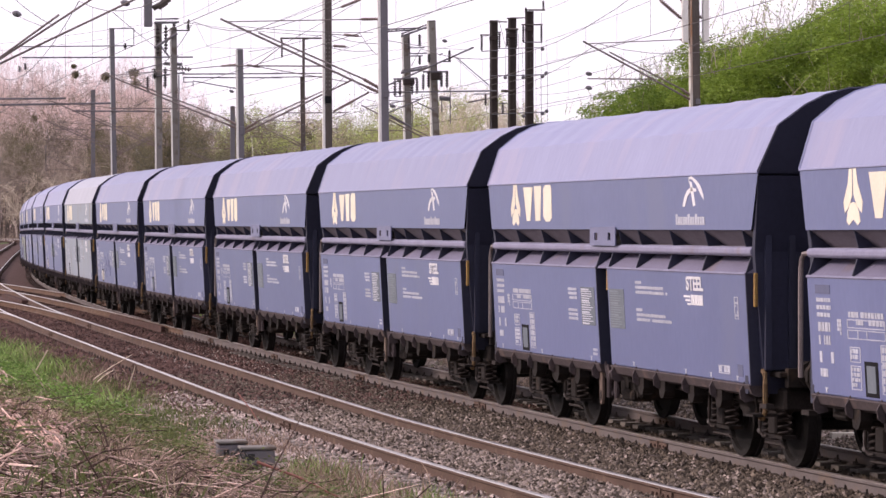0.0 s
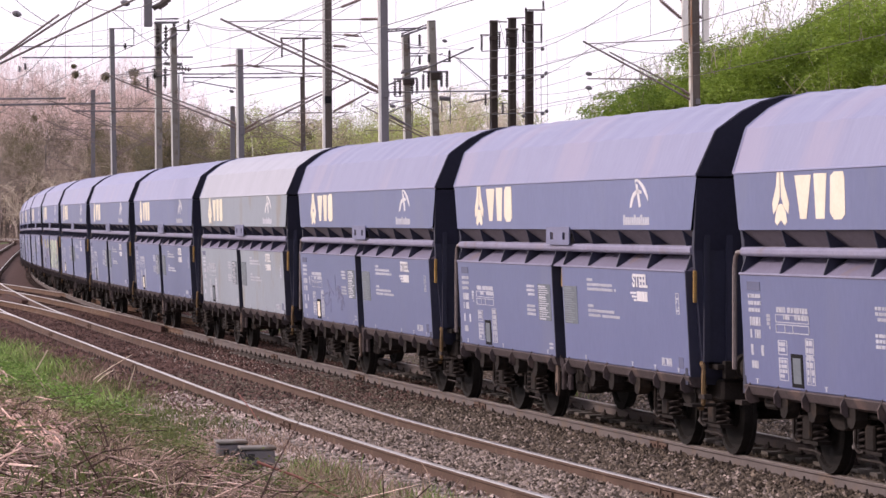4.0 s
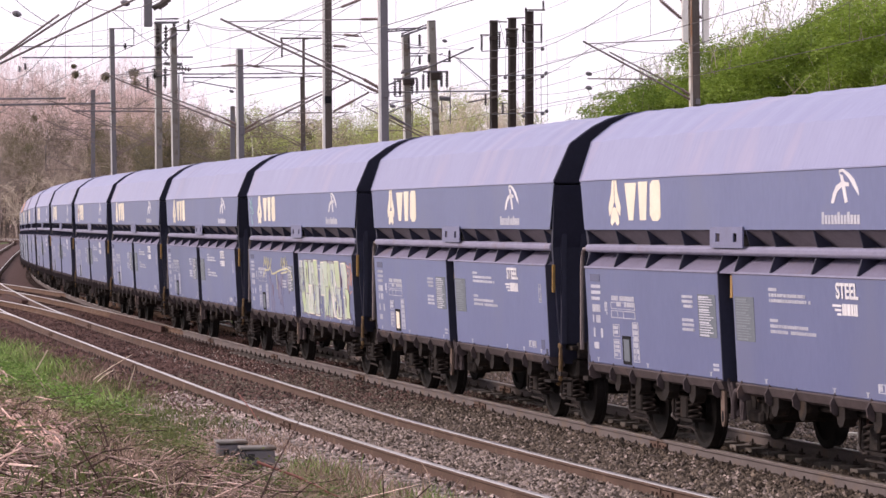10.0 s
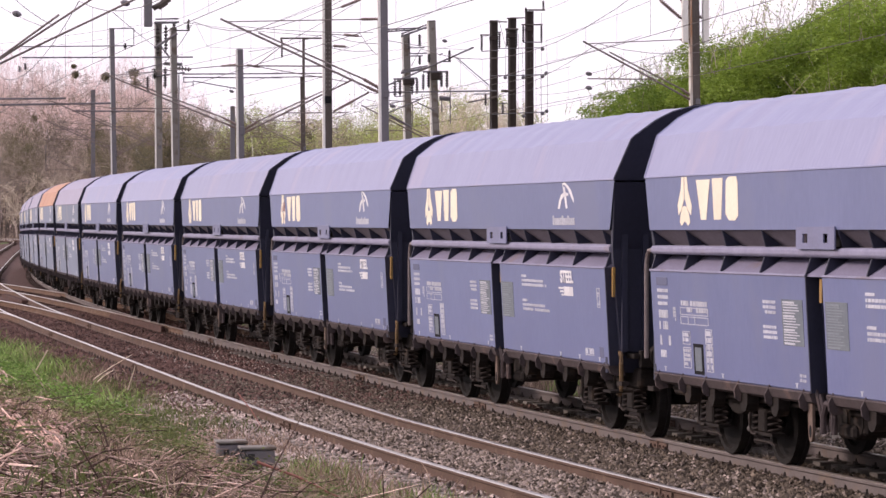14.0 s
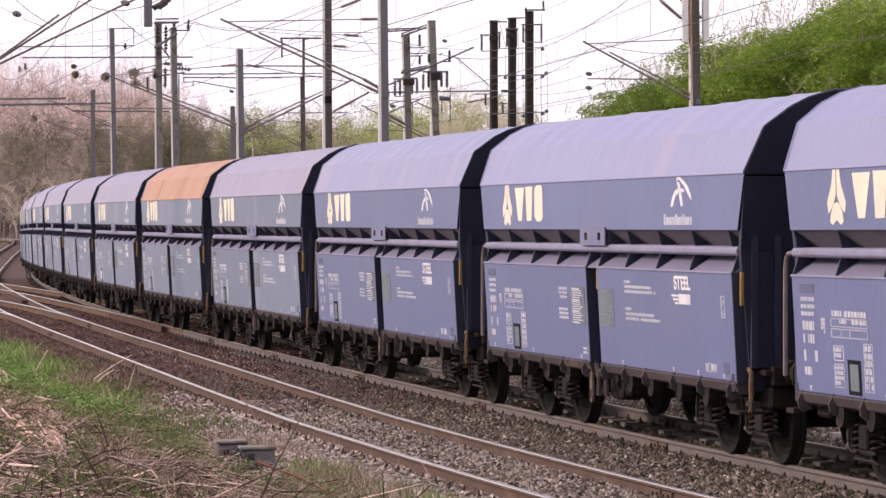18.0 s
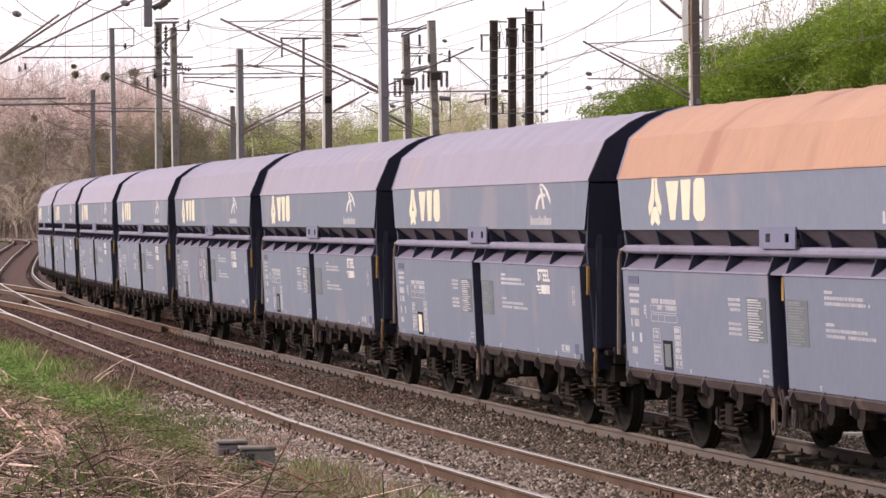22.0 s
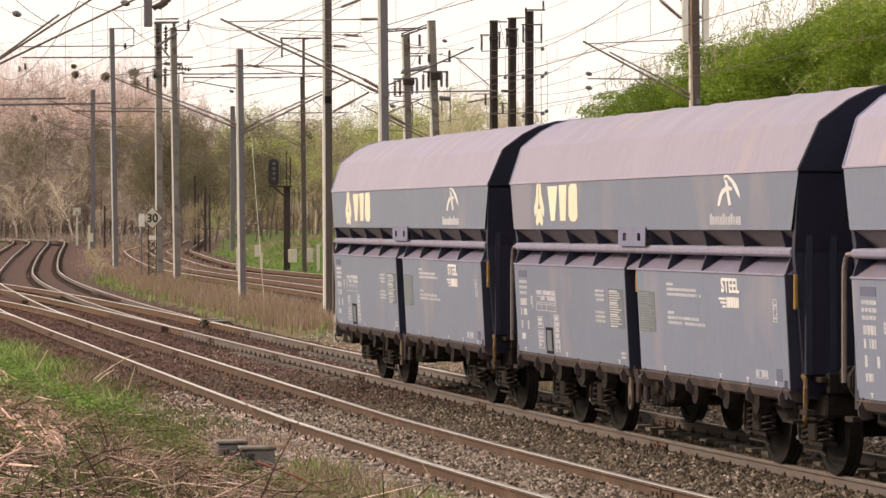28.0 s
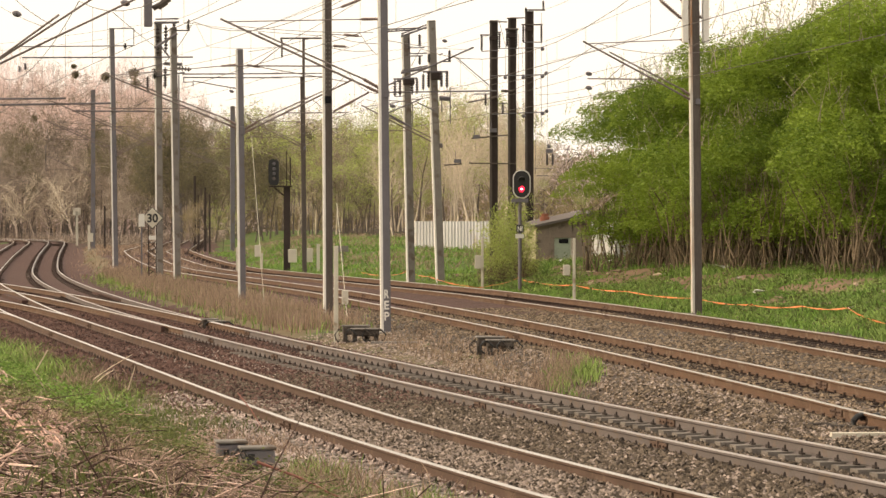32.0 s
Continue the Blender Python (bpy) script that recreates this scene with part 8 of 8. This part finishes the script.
# mossy bramble cushions along the slope
for px, py, rad, n in ((255, 745, 0.24, 26), (285, 760, 0.2, 20), (235, 720, 0.2, 18), (15, 800, 0.22, 20), (140, 775, 0.18, 16), (95, 860, 0.2, 14), (210, 840, 0.22, 18), (270, 860, 0.2, 14), (340, 830, 0.2, 14), (120, 705, 0.2, 14), (175, 745, 0.16, 12), (390, 862, 0.18, 12)):
    c = on_bank(px, py, 0.12)
    for _ in range(n // 2):
        q = c + Vector((rng.gauss(0, rad), rng.gauss(0, rad * 1.6), 0))
        q.z = ground_z(q.x, q.y) + abs(rng.gauss(0, 0.16)) + 0.04
        leaf_cards(g, [q], rng, 0.022, 50, 0.09)

# cut stalks swept down the slope in bundles: start, spread, lie, number, length, thickness
def bundle(x0, x1, at, slope, wide, lie, n, length, r, mat, seed, label):
    br = random.Random(seed)
    b = Geo()
    for _ in range(n):
        px = br.uniform(x0, x1)
        py = at + slope * px + br.gauss(0, wide)
        a = br.gauss(lie, 0.28)
        ln = length * br.uniform(0.4, 1.3)
        p = on_bank(px - ln / 2 * math.cos(a), py - ln / 2 * math.sin(a), br.uniform(0.10, 0.30))
        q = on_bank(px + ln / 2 * math.cos(a), py + ln / 2 * math.sin(a), br.uniform(0.08, 0.26))
        m = p.lerp(q, 0.5) + Vector((0, 0, br.uniform(0, 0.04)))
        rr = r * br.uniform(0.5, 1.25)
        b.tube(p, m, rr, rr * 0.85, 4, 0, False)
        b.tube(m, q, rr * 0.85, rr * 0.5, 4, 0, False)
    solo("dead_stalks", b, mat, label, "stalks", kind="stuff")


bundle(-25, 110, 708, 0.62, 24, 0.66, 850, 64, 0.0075, STALKPINK, 81, "bundle of pinkish cut stalks lying down the slope")
bundle(70, 190, 770, 0.45, 30, 0.85, 420, 46, 0.0065, STALKPINK, 82, "loose bundle of dead stalks lower on the slope")
bundle(215, 420, 770, 0.15, 26, 0.05, 380, 42, 0.0045, STALKPINK, 83, "flattened pale straw at the foot of the heap")
bundle(120, 330, 752, 0.25, 30, 2.3, 160, 50, 0.006, DARKTWIG, 84, "dark twigs crossing the heap")
solo("brambles", g, BRAMBLE, "low dark green bramble leaves on the bank", "brambles", kind="stuff")
for px, py, px2, py2, y, r in ((165, 672, 237, 628, 46, 0.008), (172, 676, 205, 655, 46, 0.009), (226, 690, 243, 648, 42, 0.009), (64, 655, 88, 620, 56, 0.012), (70, 795, 102, 727, 33, 0.008), (455, 818, 600, 880, 31.5, 0.016), (420, 695, 470, 765, 38, 0.007), (0, 760, 90, 800, 32, 0.014)):
    a = Vector(((px - 784) / 5841 * y, y, 2.491 - (py - 401.2) / 5841 * y))
    b = Vector(((px2 - 784) / 5841 * y, y - 0.3, 2.491 - (py2 - 401.2) / 5841 * (y - 0.3)))
    g = Geo()
    m = a.lerp(b, 0.5) + Vector((0.01, 0, 0.02))
    g.tube(a, m, r, r * 0.9, 6)
    g.tube(m, b, r * 0.9, r * 0.5, 6)
    solo("twig", g, CANE if px in (455, 420) else PALETWIG, "long dry broken twig sticking out of the bank", "twig", "broken twigs")


for pts, r in ((((0, 842), (55, 803), (115, 796), (150, 800)), 0.010), (((95, 845), (140, 862), (190, 884)), 0.020), (((145, 808), (170, 826), (176, 840)), 0.012), (((178, 772), (200, 748), (216, 735)), 0.010), (((170, 882), (225, 858), (285, 848), (290, 812)), 0.011), (((0, 705), (45, 722), (100, 748)), 0.009),
               (((105, 838), (180, 862), (250, 850)), 0.009), (((20, 700), (60, 730), (85, 752)), 0.008), (((300, 822), (335, 806), (350, 792)), 0.009), (((215, 770), (250, 800), (262, 820)), 0.008), (((60, 806), (85, 812), (120, 800)), 0.008), (((390, 815), (402, 780), (410, 745)), 0.008)):
    line = [on_bank(px, py, 0.16) for px, py in pts]
    soft = [line[0]]
    for a, b in zip(line, line[1:]):
        soft += [a.lerp(b, u) + Vector((0, 0, 0.02 * math.sin(u * 3.1))) for u in (0.33, 0.66, 1.0)]
    solo("bramble_cane", Geo().hose(soft, r * 1.5, 6), CANE if r > 0.0105 else DARKCANE, "long dead arching bramble cane on the bank", "cane", "bramble canes", smooth=True)


def stones(name, label, n, pick, size, mat, seed):
    rng = np.random.default_rng(seed)
    pr = random.Random(seed)
    xy = np.array([pick(pr) for _ in range(n)])
    z = land(xy[:, 0], xy[:, 1])
    base = np.array([(1, 0, 0), (0, 1, 0), (-1, 0, 0), (0, -1, 0), (0, 0, 1), (0, 0, -1)], float)
    tri = np.array([(0, 1, 4), (1, 2, 4), (2, 3, 4), (3, 0, 4), (1, 0, 5), (2, 1, 5), (3, 2, 5), (0, 3, 5)])
    s = size * rng.uniform(0.5, 1.25, (n, 1, 1))
    v = base[None] * s * rng.uniform(0.6, 1.2, (n, 6, 3)) + rng.normal(0, size * 0.18, (n, 6, 3))
    a = rng.uniform(0, 6.28, n)
    c, sn = np.cos(a), np.sin(a)
    x = v[..., 0] * c[:, None] - v[..., 1] * sn[:, None]
    y = v[..., 0] * sn[:, None] + v[..., 1] * c[:, None]
    v = np.stack([x + xy[:, 0:1], y + xy[:, 1:2], v[..., 2] * 0.75 + z[:, None] + size * 0.2], -1).reshape(-1, 3)
    f = (tri[None] + 6 * np.arange(n)[:, None, None]).reshape(-1, 3)
    me = bpy.data.meshes.new(name)
    me.from_pydata(v.tolist(), [], f.tolist())
    me.materials.append(mat)
    return tagged(new(name, me), label, "stones", kind="stuff")


PEBBLE = material("crushed_stone", (0.168, 0.134, 0.104), (0.066, 0.052, 0.040), 0.9, 0, 3, 30, 0.2, 60, island=0.8)
PEBBLEPALE = material("pale_crushed_stone", (0.42, 0.345, 0.30), (0.20, 0.16, 0.136), 0.9, 0, 3, 30, 0.2, 60, island=0.5)
PEBBLEGRAVEL = material("pinkish_gravel", (0.56, 0.46, 0.42), (0.30, 0.24, 0.215), 0.9, 0, 3, 30, 0.2, 60, island=0.45)
PEBBLEBROWN = material("rust_brown_stone", (0.155, 0.093, 0.078), (0.08, 0.048, 0.042), 0.9, 0, 3, 30, 0.2, 60, island=0.6)
def off_sleepers(r, s0, s1, o0, o1):
    """A spot on the bed that leaves the blocks by the train's rails bare."""
    while True:
        o, st = r.uniform(o0, o1), r.uniform(s0, s1)
        if st > 34 or abs(o) > 0.74 or abs(o) < 0.38:
            p = along(st, o)
            return p.x, p.y


stones("ballast", "crushed brown-grey stone ballast", 40000, lambda r: off_sleepers(r, -9, 26, -3.4, 4.4), 0.038, PEBBLE, 71)
stones("ballast", "pale crushed stone beside the foreground rails", 9000, lambda r: by_track(r, -9, 17, 2.7, 4.4), 0.036, PEBBLEPALE, 74)
stones("ballast", "pinkish pale gravel at the foot of the near bank", 12000, lambda r: by_track(r, -6, 20, 4.3, 6.7), 0.034, PEBBLEGRAVEL, 79)
stones("ballast", "scattered pale stones among the brown ballast", 7000, lambda r: off_sleepers(r, -9, 40, -3.4, 3.0), 0.03, PEBBLEPALE, 75)
stones("ballast", "rust-brown stained ballast", 30000, lambda r: off_sleepers(r, 14, 72, -2.4, 5.2), 0.045, PEBBLEBROWN, 72)
stones("ballast", "coarse grey stones beside the train's rails", 11000, lambda r: by_track(r, -8, 16, 0.95, 2.9), 0.046, PEBBLE, 76)
stones("ballast", "coarse pale stones beside the train's rails", 2000, lambda r: by_track(r, -8, 14, 0.95, 2.9), 0.046, PEBBLEPALE, 78)
PEBBLEWARM = material("tan_crushed_stone", (0.27, 0.208, 0.15), (0.125, 0.095, 0.07), 0.9, 0, 3, 30, 0.2, 60, island=0.6)
stones("ballast", "loose tan stones between the far tracks", 26000, lambda r: (lambda y: (float(east(y, 0)) + r.uniform(-3.2, 5.6), y))(r.uniform(42, 98)), 0.042, PEBBLEWARM, 73)

stones("ballast", "grey gravel between the train's track and the far tracks", 6000, lambda r: (lambda y: (over_train(y, -r.uniform(1.9, 5.0), 0).x, y))(r.uniform(40, 84)), 0.04, PEBBLEPALE, 83)

# leafy weeds in the grass of both banks
g = Geo()
rng = random.Random(67)
for i in range(1000):
    v = along(rng.uniform(9, 46), rng.uniform(6.2, 9.2))
    leaf_cards(g, [Vector((v.x, v.y, ground_z(v.x, v.y) + rng.uniform(0.1, 0.34)))], rng, 0.04, 16, 0.12)
solo("weeds", g, BANKGRASS, "leafy green weeds in the near grass", "weeds", kind="stuff")
g = Geo()
for i in range(620):
    x, y = bank_right(rng)
    leaf_cards(g, [Vector((x, y, ground_z(x, y) + rng.uniform(0.05, 0.22)))], rng, 0.06, 18, 0.2)
solo("weeds", g, BRAMBLE, "dark leafy weeds on the far bank", "weeds", kind="stuff")

# cut branches, litter and bare patches on the far bank
CUTWOOD = material("fresh_cut_wood", (0.62, 0.52, 0.40), (0.45, 0.35, 0.26), 0.8, 0, 3, 20)
PAPER = material("white_litter", (0.7, 0.7, 0.68), (0.6, 0.6, 0.6), 0.6)
rng = random.Random(91)
for i in range(120):
    x, y = bank_right(rng)
    x = max(x, float(east(y, 1)) + rng.uniform(4.0, 9.5))
    zg = ground_z(x, y)
    g = Geo()
    if i % 5:
        a = rng.uniform(0, 3.1)
        ln = rng.uniform(0.12, 0.5)
        d = Vector((math.cos(a), math.sin(a), rng.uniform(-0.05, 0.08))) * ln
        p = Vector((x, y, zg + 0.08))
        g.tube(p, p + d, rng.uniform(0.025, 0.06), 0.02, 6)
        g.tube(p + d * 0.4, p + d * 0.6 + Vector((0.14, 0.1, 0.07)), 0.018, 0.01, 5)
        solo("cut_branch", g, CUTWOOD if i % 3 else PALEBARK, "pale cut branch lying on the grassy bank", "branch", "cut branches")
    else:
        pts = [Vector((x + rng.gauss(0, 0.13), y + rng.gauss(0, 0.13), zg + 0.1 + rng.uniform(0, 0.14))) for _ in range(6)]
        g.add([tuple(q) for q in pts], [(0, 1, 2), (2, 3, 4), (4, 5, 0), (0, 2, 4)])
        solo("litter", g, PAPER, "crumpled white litter on the grassy bank", "litter", "litter on the bank")


motions()
